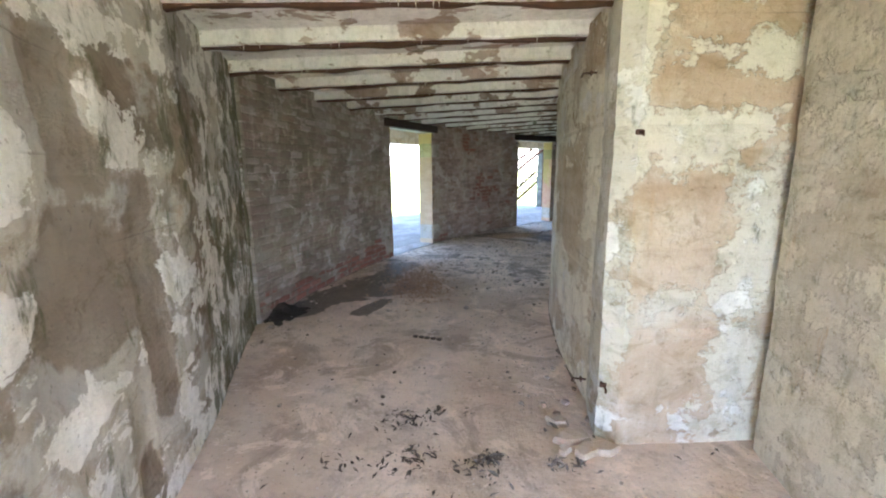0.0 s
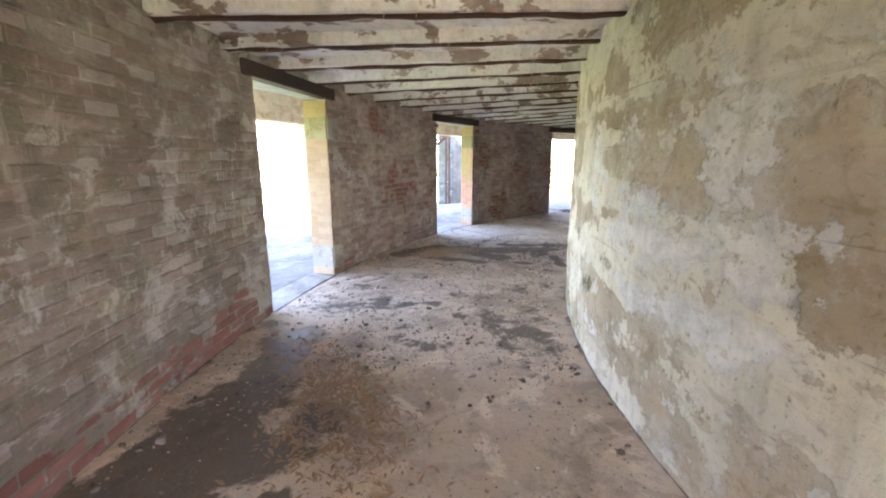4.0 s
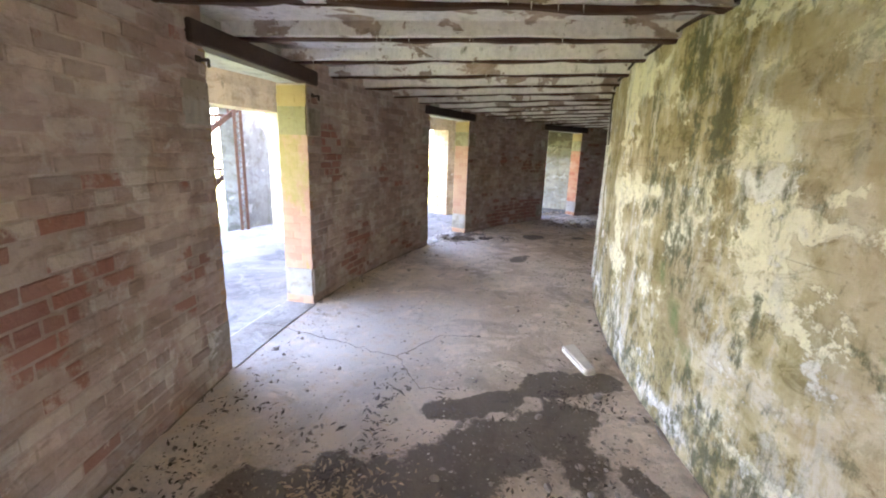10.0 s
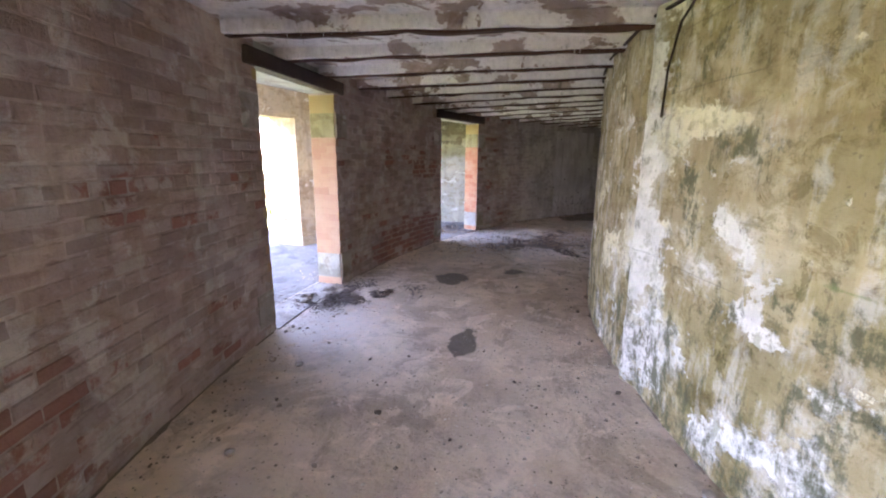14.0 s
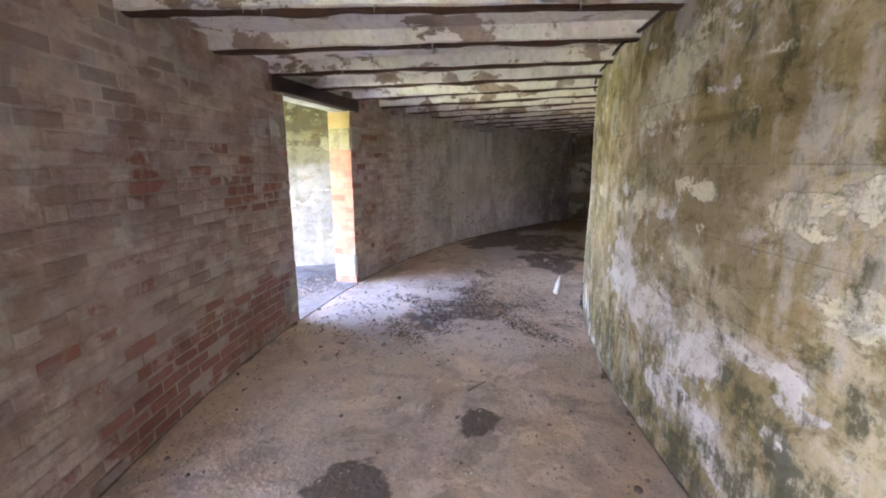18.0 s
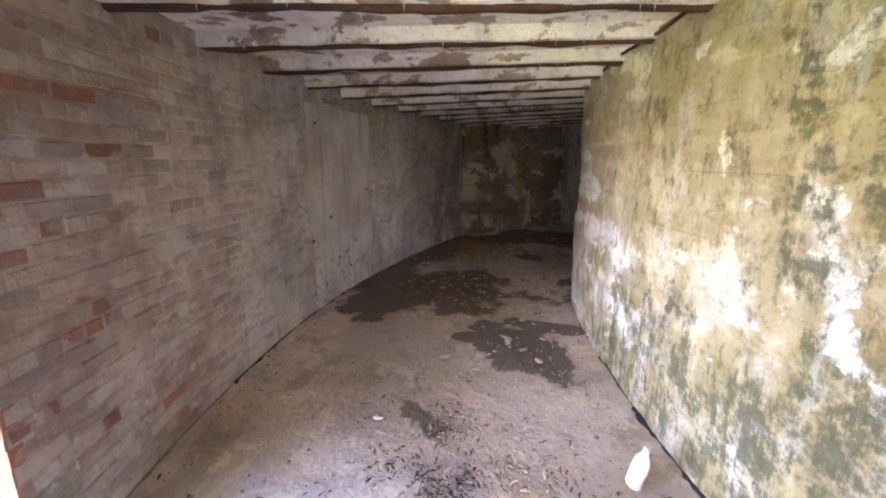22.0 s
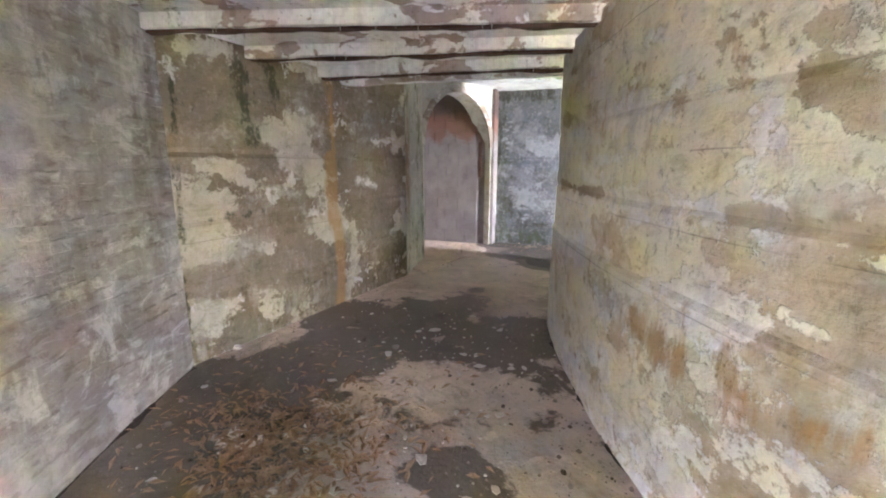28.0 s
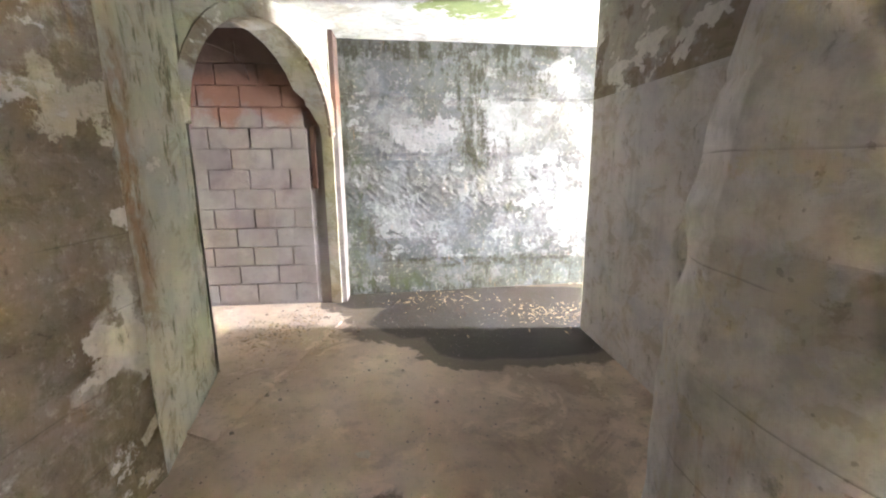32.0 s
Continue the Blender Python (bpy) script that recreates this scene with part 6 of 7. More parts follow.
scatter_leaves("straw", "pale straw and twigs on the wet floor", [(18.95, 7.0, 0.5, 0.3, 30, 260), (20.9, 8.7, 0.35, 0.5, 0, 200), (10.6, 15.2, 0.6, 0.35, 0, 350), (7.2, 14.2, 0.3, 0.3, 0, 80), (20.2, 7.2, 0.6, 0.3, 30, 120)], M_STRAW, 6, 0.02)
scatter_leaves("leaf_litter_dark", "dark rotted litter and twigs on the floor", [(10.75, 13.0, 0.9, 0.5, 80, 3000), (10.2, 13.6, 0.6, 0.35, 40, 1500), (11.5, 13.3, 0.8, 0.5, 0, 2400), (10.9, 15.6, 0.8, 0.5, 0, 900), (4.3, 8.6, 0.6, 0.3, 40, 500), (2.6, 9.3, 0.6, 0.3, 60, 400), (10.3, 12.3, 0.35, 0.2, 100, 400)], M_SOOT, 3, 0.017, "litter")
scatter_leaves("rotted_litter", "thin dark rotted litter spread over the floor", [(6.8, 13.5, 0.5, 0.4, 30, 1500), (2.0, 5.6, 0.9, 0.5, 70, 350), (3.0, 8.75, 0.4, 0.12, 40, 200), (4.7, 8.7, 0.5, 0.25, 50, 150), (14.7, 13.2, 1.0, 0.8, 0, 120), (19.9, 7.4, 0.9, 0.35, 40, 500), (11.6, 15.4, 0.8, 0.4, 30, 400), (3.05, 1.25, 0.6, 0.09, 15, 500), (2.6, 1.55, 0.3, 0.15, 40, 200), (3.3, 0.75, 0.5, 0.3, 0, 200)], M_SOOT, 4, 0.017, "litter")
M_SHRED = plain("grey_shredded_litter", (0.20, 0.17, 0.155), 0.9, 25, 0.7)
scatter_leaves("debris_drift", "grey drift of shredded litter by the doorway", [(6.98, 13.33, 0.55, 0.26, -35, 1600), (6.75, 13.6, 0.3, 0.2, 0, 500), (3.3, 1.32, 0.3, 0.16, 20, 220), (3.6, 9.2, 0.5, 0.3, 40, 250), (9.9, 14.2, 0.6, 0.25, 10, 250)], M_SHRED, 8, 0.024, "litter")


def stone_mesh(name, size, seed):
    bm = bmesh.new()
    bmesh.ops.create_icosphere(bm, subdivisions=2, radius=1)
    for vert in bm.verts:
        n = noise.noise(vert.co * 1.3 + Vector((seed, seed * 2, 0)))
        vert.co = vert.co * (1 + 0.35 * n)
        vert.co.x, vert.co.y, vert.co.z = vert.co.x * size[0], vert.co.y * size[1], max(vert.co.z, -0.6) * size[2]
    me = bpy.data.meshes.new(name)
    bm.to_mesh(me)
    bm.free()
    return me


M_ROCK = plain("pale_rock", (0.60, 0.55, 0.47), 0.9, 12, 0.3)
bm = box_bm(0.11, 0.37, 0.07, (0, 0, 0.0), 0.012)
for vert in bm.verts:
    taper = 0.72 + 0.28 * (vert.co.y + 0.19) / 0.38
    vert.co.x = vert.co.x * taper + 0.012 * noise.noise(vert.co * 20)
    vert.co.z = vert.co.z * (1.15 - 0.35 * taper) + 0.008 * noise.noise(vert.co * 25)
rock = part("stone", bm, M_ROCK, None)
rock.matrix_basis = pose(5.0, 9.04, 0.035, 4, -6, -19)
tagged(rock, "pale angular broken stone lying by the wall", "stone", "loose stones")
rng = random.Random(11)
for i in range(46):
    a = rng.uniform(-102, 47)
    r = rng.choice((r_in(a) + abs(rng.gauss(0, 0.25)) + 0.08, rng.uniform(8.6, 10.9), r_out(a) - abs(rng.gauss(0, 0.2)) - 0.08))
    k = rng.uniform(0.012, 0.032)
    ob = new("stone", stone_mesh("stone", (k, k * rng.uniform(0.8, 1.5), k * 0.7), i + 5))
    ob.data.materials.append(M_STONE)
    ob.matrix_basis = Matrix.Translation(P(a, r, k * 0.4)) @ Matrix.Rotation(rng.uniform(0, 6), 4, "Z")
    tagged(ob, "small loose stone on the dusty floor", "stone", "loose stones")

def plaster_chunk(at, yaw, size, seed):
    rng = random.Random(seed)
    n = 9
    ring = [(size * rng.uniform(0.6, 1.1) * math.cos(6.283 * i / n), size * 0.6 * rng.uniform(0.6, 1.1) * math.sin(6.283 * i / n)) for i in range(n)]
    v = [(x * 0.94, y * 0.94, 0.0) for x, y in ring] + [(x, y, 0.02) for x, y in ring] + [(x * 0.9, y * 0.9, 0.034 + 0.006 * rng.random()) for x, y in ring]
    f = [tuple(range(n))[::-1], tuple(range(2 * n, 3 * n))]
    for i in range(n):
        k = (i + 1) % n
        f += [(i, k, n + k, n + i), (n + i, n + k, 2 * n + k, 2 * n + i)]
    ob = mesh_ob("plaster_chunk", v, f, M_PIER)
    ob.matrix_basis = pose(*at, rng.uniform(-5, 5), rng.uniform(-5, 5), yaw)
    return tagged(ob, "flat chunk of plaster fallen at the pier foot", "plaster", "fallen plaster")


for i, (x, y, yaw, size) in enumerate(((3.50, 1.50, 20, 0.12), (3.56, 1.40, 70, 0.09), (3.42, 1.63, -30, 0.07), (3.66, 1.43, 10, 0.08), (3.45, 1.38, 45, 0.05))):
    plaster_chunk((x, y, 0.006), yaw, size, i + 3)
rng = random.Random(14)
for i in range(60):
    x, y = (3.45 + rng.gauss(0, 0.16), 1.75 + rng.gauss(0, 0.3)) if i < 16 else (4.3 + rng.gauss(0, 0.7), 8.3 + rng.gauss(0, 0.5))
    k = rng.uniform(0.008, 0.026)
    if math.hypot(x - CX, y - CY) < r_in(-70) + 0.06:
        continue
    ob = new("stone", stone_mesh("stone", (k, k * rng.uniform(0.8, 1.6), k * 0.7), i + 60))
    ob.data.materials.append(M_STONE)
    ob.matrix_basis = Matrix.Translation((x, y, k * 0.4)) @ Matrix.Rotation(rng.uniform(0, 6), 4, "Z")
    tagged(ob, "broken bit of masonry fallen at the wall foot", "stone", "loose stones")
heap_v, heap_f = [], []
for i in range(17):
    for j in range(9):
        u, w = i / 16, j / 8
        p = Vector((0.66, 2.72, 0)) + Vector((0.12, 0.99, 0)) * u * 0.55 + Vector((0.95, -0.2, 0)) * (w * 0.3 - 0.03)
        p.z = max(-0.01, 0.11 * math.sin(math.pi * min(1, u * 1.02)) * (1 - w) ** 1.6 + 0.07 * noise.noise(p * 11) * (1 - w))
        heap_v.append(p)
heap_f = [(i * 9 + j, i * 9 + j + 1, i * 9 + j + 10, i * 9 + j + 9)[::-1] for i in range(16) for j in range(8)]


def crumbs(name, label, count, mat, seed, a0, a1, size):
    """Small broken chips strewn thinly over the corridor floor."""
    rng, v, f = random.Random(seed), [], []
    while len(v) < 7 * count:
        a, u = rng.uniform(a0, a1), rng.random()
        r = 8.5 + 2.45 * u
        if noise.noise(Vector((a * 0.25, r * 1.3, seed))) < rng.uniform(-0.35, 0.4):
            continue
        c, s, yaw, b = P(a, r, 0.002), size * rng.uniform(0.35, 1.0) * (1.6 if rng.random() < 0.06 else 1.0), rng.uniform(0, 6.3), len(v)
        for i in range(5):
            q, w = yaw + i * 1.257, s * rng.uniform(0.5, 1.0)
            v.append(Vector((c.x + w * math.cos(q), c.y + 0.75 * w * math.sin(q), 0.0)))
        v += [Vector((c.x + 0.2 * s, c.y, s * rng.uniform(0.25, 0.55))), Vector((c.x - 0.3 * s, c.y + 0.1 * s, s * rng.uniform(0.2, 0.5)))]
        f += [(b, b + 1, b + 5), (b + 1, b + 2, b + 6, b + 5), (b + 2, b + 3, b + 6), (b + 3, b + 4, b + 6), (b + 4, b, b + 5, b + 6)]
    return tagged(mesh_ob(name, v, f, mat), label, "debris", kind="stuff")


crumbs("plaster_crumbs", "pale plaster crumbs strewn over the dusty floor", 700, M_ROCK, 3, -90, 10, 0.016)
crumbs("dirt_crumbs", "brown earth crumbs strewn over the dusty floor", 900, M_STONE, 8, -94, 10, 0.02)
crumbs("dark_crumbs", "dark grit strewn over the dusty floor", 320, M_SOOT, 12, -94, 36, 0.013)
M_MUD = plain("damp_soil", (0.05, 0.038, 0.03), 0.85, 22, 0.5, 0, 60, 0.02)
tagged(mesh_ob("soil_heap", heap_v, heap_f, M_MUD, smooth=True), "dark damp soil heaped in the wall corner", "soil", kind="stuff")


def foot_fillet(a0, a1, radius, inward, seed):
    """A thin uneven dark fillet where a curved wall meets the floor."""
    v, f = [], []
    aa = steps(a0, a1, 0.25)
    for a in aa:
        q = Vector((a * 0.55, seed, 0))
        w = 0.003 + 0.06 * max(0.0, noise.noise(q) + 0.6 * noise.noise(q * 4.1) + (0.25 if seed < 5 else 0.0))
        h = 0.001 + 0.5 * w * (0.5 + 0.5 * noise.noise(q * 2.3))
        r = radius(a)
        v += [P(a, r - inward * 0.02, h), P(a, r + inward * 0.012, h), P(a, r + inward * w * 0.6, h * 0.45), P(a, r + inward * w, -0.004)]
    for i in range(len(aa) - 1):
        b = 4 * i
        f += [(b + j, b + j + 1, b + j + 5, b + j + 4) for j in range(3)]
    return tagged(mesh_ob("foot_fillet", v, f, M_MUD if seed < 5 else M_FILLET, smooth=True), "dark uneven fillet along the foot of the wall", "dirt", kind="stuff")


M_FILLET = plain("brown_fillet", (0.20, 0.155, 0.125), 0.9, 20, 0.5, 0, 60, 0.015)
foot_fillet(5, 36.9, r_out, -1, 1)
foot_fillet(-2.3, 5, r_out, -1, 7)
for i, (a0, a1) in enumerate(((-95, -78.8), (-71.2, -55.0), (-47.6, -32.1), (-24.6, -9.8))):
    foot_fillet(a0, a1, r_out, -1, 9 + i)
foot_fillet(-101, -4, r_in, 1, 15)
foot_fillet(-4, 46.5, r_in, 1, 2)


def crack(pts, width):
    """A narrow dark strip painting in a crack's shade, jagged between the given points."""
    rng = random.Random(len(pts))
    path = []
    for p, q in zip(pts, pts[1:]):
        n = max(2, int(math.hypot(q[0] - p[0], q[1] - p[1]) / 0.06))
        path += [(p[0] + (q[0] - p[0]) * i / n + rng.gauss(0, 0.012), p[1] + (q[1] - p[1]) * i / n + rng.gauss(0, 0.012)) for i in range(n)]
    v, f = [], []
    for i, (x, y) in enumerate(path):
        x1, y1 = path[min(i + 1, len(path) - 1)]
        x0, y0 = path[max(i - 1, 0)]
        n = Vector((-(y1 - y0), x1 - x0, 0)).normalized() * width * rng.uniform(0.3, 1.2)
        v += [Vector((x, y, 0.0115)) + n, Vector((x, y, 0.009)), Vector((x, y, 0.0115)) - n]
    for i in range(len(path) - 1):
        b = 3 * i
        f += [(b, b + 1, b + 4, b + 3), (b + 1, b + 2, b + 5, b + 4)]
    return structure(mesh_ob("floor_crack", v, f, M_SOOT), "dark jagged crack in the concrete floor", "crack")


# Dark ribbon set in the groove, its shade put into the colour.
g_dir, g_out = Vector((0.468, -0.884, 0)), Vector((0.884, 0.468, 0))
cr_v, cr_f = [], []
for i in range(60):
    z = 0.06 + 2.26 * i / 59
    mid = Vector((*W0, z)) + g_dir * (0.10 + 0.05 * noise.noise(Vector((0, 0, z * 3)))) + g_out * -0.04
    w = 0.012 + 0.008 * noise.noise(Vector((3, 0, z * 6)))
    cr_v += [mid - g_dir * w + g_out * 0.012, mid - g_out * 0.01, mid + g_dir * w + g_out * 0.012]
for i in range(59):
    b = 3 * i
    cr_f += [(b, b + 1, b + 4, b + 3), (b + 1, b + 2, b + 5, b + 4)]
structure(mesh_ob("wall_crack", cr_v, cr_f, M_MUD), "dark open crack running up the wall corner", "crack")
crack([(3.0, 10.9), (3.45, 10.25), (3.8, 9.75), (3.75, 9.3), (4.0, 9.1)], 0.003)
crack([(3.8, 9.75), (4.3, 9.95), (4.6, 9.75)], 0.0022)
crack([(9.4, 14.3), (9.9, 13.7), (10.1, 13.1), (10.6, 12.7)], 0.002)
rng = random.Random(21)
gv, gf = [], []
base = [(-1, -1, 0), (1, -0.8, 0), (0.8, 1, 0), (-0.9, 0.9, 0), (0.1, 0.0, 1.2)]
for zone in range(9000):
    pick = rng.random()
    if pick < 0.4:
        a, r = rng.uniform(-84, -58), rng.uniform(8.4, 11.0)
    elif pick < 0.44:
        a, r = rng.gauss(62.5, 1.2), rng.gauss(10.3, 0.3)
    elif pick < 0.65:
        a, r = rng.uniform(-103, 46), r_in(0) + 0.15 + abs(rng.gauss(0, 0.22))
    elif pick < 0.8:
        a, r = rng.uniform(-103, 46), 11.0 - abs(rng.gauss(0, 0.15))
    else:
        a, r = rng.uniform(-104, 66), rng.uniform(8.6, 10.6)
    s = rng.uniform(0.0025, 0.008) * (2.0 if rng.random() < 0.1 else 1)
    p, q = P(a, r, 0.002), Matrix.Rotation(rng.uniform(0, 6.3), 3, "Z")
    b = len(gv)
    gv += [p + q @ (Vector(c) * s) for c in base]
    gf += [(b, b + 1, b + 4), (b + 1, b + 2, b + 4), (b + 2, b + 3, b + 4), (b + 3, b, b + 4)]
tagged(mesh_ob("gravel", gv, gf, plain("floor_crumbs", (0.25, 0.205, 0.17), 0.9, 40, 0.7)), "fine pale gravel and plaster crumbs on the floor", "gravel", kind="stuff")

rng = random.Random(41)
ico = bmesh.new()
bmesh.ops.create_icosphere(ico, subdivisions=1, radius=1)
ico.verts.ensure_lookup_table()
ico_v, ico_f = [vert.co.copy() for vert in ico.verts], [tuple(q.index for q in face.verts) for face in ico.faces]
ico.free()
clods = {"pale": ([], []), "dark": ([], [])}
count = 0
while count < 1900:
    pick = rng.random()
    if pick < 0.38:
        a, r = rng.uniform(-87, -62), rng.uniform(8.45, 10.95)
    elif pick < 0.52:
        a, r = rng.uniform(14, 50), rng.uniform(8.7, 10.9)
    elif pick < 0.65:
        a, r = rng.uniform(-12, 0), rng.uniform(8.5, 10.9)
    elif pick < 0.85:
        a = rng.uniform(-103, 46)
        r = rng.choice((r_in(a) + 0.03 + abs(rng.gauss(0, 0.12)), r_out(a) - 0.03 - abs(rng.gauss(0, 0.10))))
    else:
        a, r = rng.uniform(-103, 46), rng.uniform(8.5, 10.9)
    p = P(a, r, 0.0)
    if noise.noise(p * 2.1) + 0.6 * noise.noise(p * 6.0) < rng.uniform(-0.35, 0.25):
        continue
    size = 0.004 + 0.018 * rng.random() ** 3
    cv2, cf2 = clods["pale" if rng.random() < 0.45 else "dark"]
    q, b = Matrix.Rotation(rng.uniform(0, 6.3), 3, "Z"), len(cv2)
    sx, sy, sz = rng.uniform(0.7, 1.5), rng.uniform(0.7, 1.2), rng.uniform(0.45, 0.9)
    p.z = size * sz * 0.5
    cv2 += [p + q @ Vector((w.x * sx, w.y * sy, w.z * sz)) * size * rng.uniform(0.7, 1.2) for w in ico_v]
    cf2 += [tuple(b + i for i in face) for face in ico_f]
    count += 1
tagged(mesh_ob("rubble", *clods["pale"], M_STONE), "pale crumbs of fallen plaster and concrete", "rubble", kind="stuff")
tagged(mesh_ob("soil_crumbs", *clods["dark"], plain("soil_crumb", (0.15, 0.118, 0.095), 0.9, 40, 0.6)), "dark crumbs of soil and brick on the floor", "soil", kind="stuff")

# Curled chips of limewash fallen on the damp floor
rng = random.Random(77)
chip_v, chip_f = [], []
for x, y, spread_x, spread_y, many in ((18.15, 10.45, 0.75, 0.6, 85), (17.6, 11.1, 0.7, 0.6, 80), (16.9, 11.9, 0.7, 0.6, 60), (15.0, 12.7, 0.9, 0.6, 110), (13.6, 12.9, 0.7, 0.5, 70), (16.4, 12.7, 0.4, 0.3, 30)):
    for _ in range(many):
        p = Vector((x + rng.gauss(0, spread_x), y + rng.gauss(0, spread_y), 0.007))
        size, n = 0.005 + 0.03 * rng.random() ** 4, rng.randint(5, 7)
        turn, long, b = rng.uniform(0, 6.3), rng.uniform(1.0, 2.0), len(chip_v)
        tilt = Euler((rng.uniform(-0.15, 0.15), rng.uniform(-0.15, 0.15), turn)).to_matrix()
        rim = [Vector((long * math.cos(6.283 * i / n), math.sin(6.283 * i / n), 0)) * size * rng.uniform(0.6, 1.2) for i in range(n)]
        for w in rim:
            w.z = 4.0 * w.y * w.y + 0.001
        chip_v += [p + tilt @ w for w in rim] + [p + tilt @ (w + Vector((0, 0, -0.004))) for w in rim]
        chip_f += [tuple(b + i for i in range(n)), tuple(b + n + i for i in reversed(range(n)))]
        chip_f += [(b + i, b + n + i, b + n + (i + 1) % n, b + (i + 1) % n) for i in range(n)]
tagged(mesh_ob("paint_chips", chip_v, chip_f, plain("fallen_limewash", (0.60, 0.55, 0.48), 0.85, 30, 0.4)), "pale curled limewash chips fallen on the damp floor", "paint chips", kind="stuff")

bottle = empty("plastic_bottle", (11.66, 12.37, 0.0))
bm = bmesh.new()
prof = [(0.0, 0.0), (0.035, 0.0), (0.04, 0.01), (0.038, 0.06), (0.041, 0.10), (0.037, 0.15), (0.018, 0.19), (0.014, 0.21)]
rings = [[bm.verts.new((r * math.cos(q) * 1.1, r * math.sin(q) * 0.75, z)) for q in np.linspace(0, 2 * math.pi, 13)[:-1]] for r, z in prof[1:]]
for r0, r1 in zip(rings, rings[1:]):
    for i in range(12):
        bm.faces.new((r0[i], r0[(i + 1) % 12], r1[(i + 1) % 12], r1[i]))
bm.faces.new(rings[0][::-1])
bm.faces.new(rings[-1])
part("body", bm, M_PLASTIC, bottle)
bm = bmesh.new()
bmesh.ops.create_cone(bm, cap_ends=True, segments=12, radius1=0.016, radius2=0.016, depth=0.02, matrix=Matrix.Translation((0, 0, 0.218)))
part("cap", bm, M_PLASTIC, bottle)
bottle.rotation_euler = (radians(10), radians(-8), 0.3)
tagged(bottle, "crumpled white plastic bottle standing on the floor", "bottle")

for pts in (((9.30, 13.80, 0.008), (9.34, 13.86, 0.014), (9.44, 13.88, 0.012)), ((9.2, 12.72, 0.01), (9.3, 12.66, 0.02), (9.36, 12.64, 0.008)), ((10.6, 13.5, 0.01), (10.75, 13.62, 0.018), (10.95, 13.68, 0.01)), ((11.2, 13.4, 0.01), (11.35, 13.2, 0.02), (11.5, 13.12, 0.01))):
    tagged(tube("twig", pts, 0.004, M_SOOT), "thin dry twig lying on the floor", "twig", "twigs")
strip_root = empty("charred_strip", (2.36, 2.67, 0.012))
for i in range(5):
    part("piece", box_bm(0.045, 0.035, 0.018, ((i - 2) * 0.055, 0.004 * (i % 2), 0.0), 0.006), M_SOOT, strip_root)
strip_root.rotation_euler = (0, 0, radians(-5))
tagged(strip_root, "charred strip of wood broken into short pieces", "wood strip")


def iron_hook(at, yaw):
    root = empty("iron_hook", at)
    root.rotation_euler = (0, 0, radians(yaw))
    tube("bar", [(0, 0.03, 0), (0, -0.045, 0.0), (0.0, -0.05, -0.02)], 0.006, M_RUST, root)
    part("plate", box_bm(0.036, 0.01, 0.026, (0, 0.0, 0), 0.003), M_RUST, root)
    return tagged(root, "short rusty iron hook set in the wall", "hook", "iron hooks")


g = Vector((0.468, -0.884, 0))
for s, z in ((1.55, 1.99), (1.62, 1.65), (1.35, 0.33)):
    p = Vector((*W0, 0)) + g * s
    iron_hook((p.x, p.y, z), 62 + 180)
for x, y, z, yaw in ((3.53, 1.90, 1.965, -90), (3.55, 1.75, 0.24, -90), (3.72, 1.51, 1.62, 10), (3.64, 1.53, 0.33, 10)):
    iron_hook((x, y, z), yaw)
# Dark discs paint in the shade inside small anchor holes.
for x, y, z in ((15.15, 14.344, 0.588), (14.746, 14.43, 0.46), (14.587, 14.44, 0.946), (15.467, 14.217, 1.194), (14.391, 14.6, 1.934), (15.0, 14.38, 0.3), (14.2, 14.56, 0.75)):
    d = (Vector((x, y, 0)) - Vector((CX, CY, 0))).normalized()
    bm = bmesh.new()
    bmesh.ops.create_cone(bm, cap_ends=True, segments=10, radius1=0.019, radius2=0.015, depth=0.016)
    ob = part("wall_plug", bm, M_SOOT, None)
    ob.matrix_basis = Matrix.Translation((CX + d.x * (r_out(angle_of(x, y)) - 0.006), CY + d.y * (r_out(angle_of(x, y)) - 0.006), z)) @ d.to_track_quat("Z", "Y").to_matrix().to_4x4()
    tagged(ob, "dark disc for a small hole in the whitewashed brick wall", "plug", "wall plugs")

for a, z in ((-55.1, 2.045), (-47.3, 2.03)):
    root = empty("iron_bracket", P(a, 11.085, z))
    part("plate", box_bm(0.05, 0.012, 0.035, (0, -0.004, 0), 0.003), M_DARK, root)
    part("pin", box_bm(0.018, 0.06, 0.018, (0.008, -0.035, -0.004), 0.004), M_DARK, root)
    part("hook", box_bm(0.016, 0.016, 0.05, (0.008, -0.06, -0.022), 0.004), M_DARK, root)
    root.rotation_euler = (0, 0, radians(-a))
    tagged(root, "small dark iron bracket beside the doorway lintel", "bracket", "iron brackets")
chip = part("fallen_brick", box_bm(0.21, 0.10, 0.065, (0, 0, 0), 0.006), M_DARK, None)
chip.matrix_basis = pose(12.03, 15.55, 0.03, 3, 2, 35)
tagged(chip, "dark broken brick lying at the mossy wall foot", "brick")

bent = empty("bent_bracket", (21.70, 8.20, 2.24))
part("plate", box_bm(0.10, 0.012, 0.06, (0, 0, 0), 0.003, Matrix.Rotation(radians(35), 4, "Y")), M_RUST, bent)
part("flange", box_bm(0.05, 0.05, 0.012, (0.03, -0.02, 0.05), 0.003, Matrix.Rotation(radians(20), 4, "X")), M_RUST, bent)
tube("wire", [(0.0, 0.02, 0.03), (0.02, 0.06, 0.16), (0.10, 0.11, 0.26), (0.22, 0.17, 0.31), (0.34, 0.22, 0.34)], 0.004, M_DARK, bent)
bent.rotation_euler = (0, 0, radians(36))
tagged(bent, "bent rusty iron bracket hanging by a wire under the arch", "bracket")

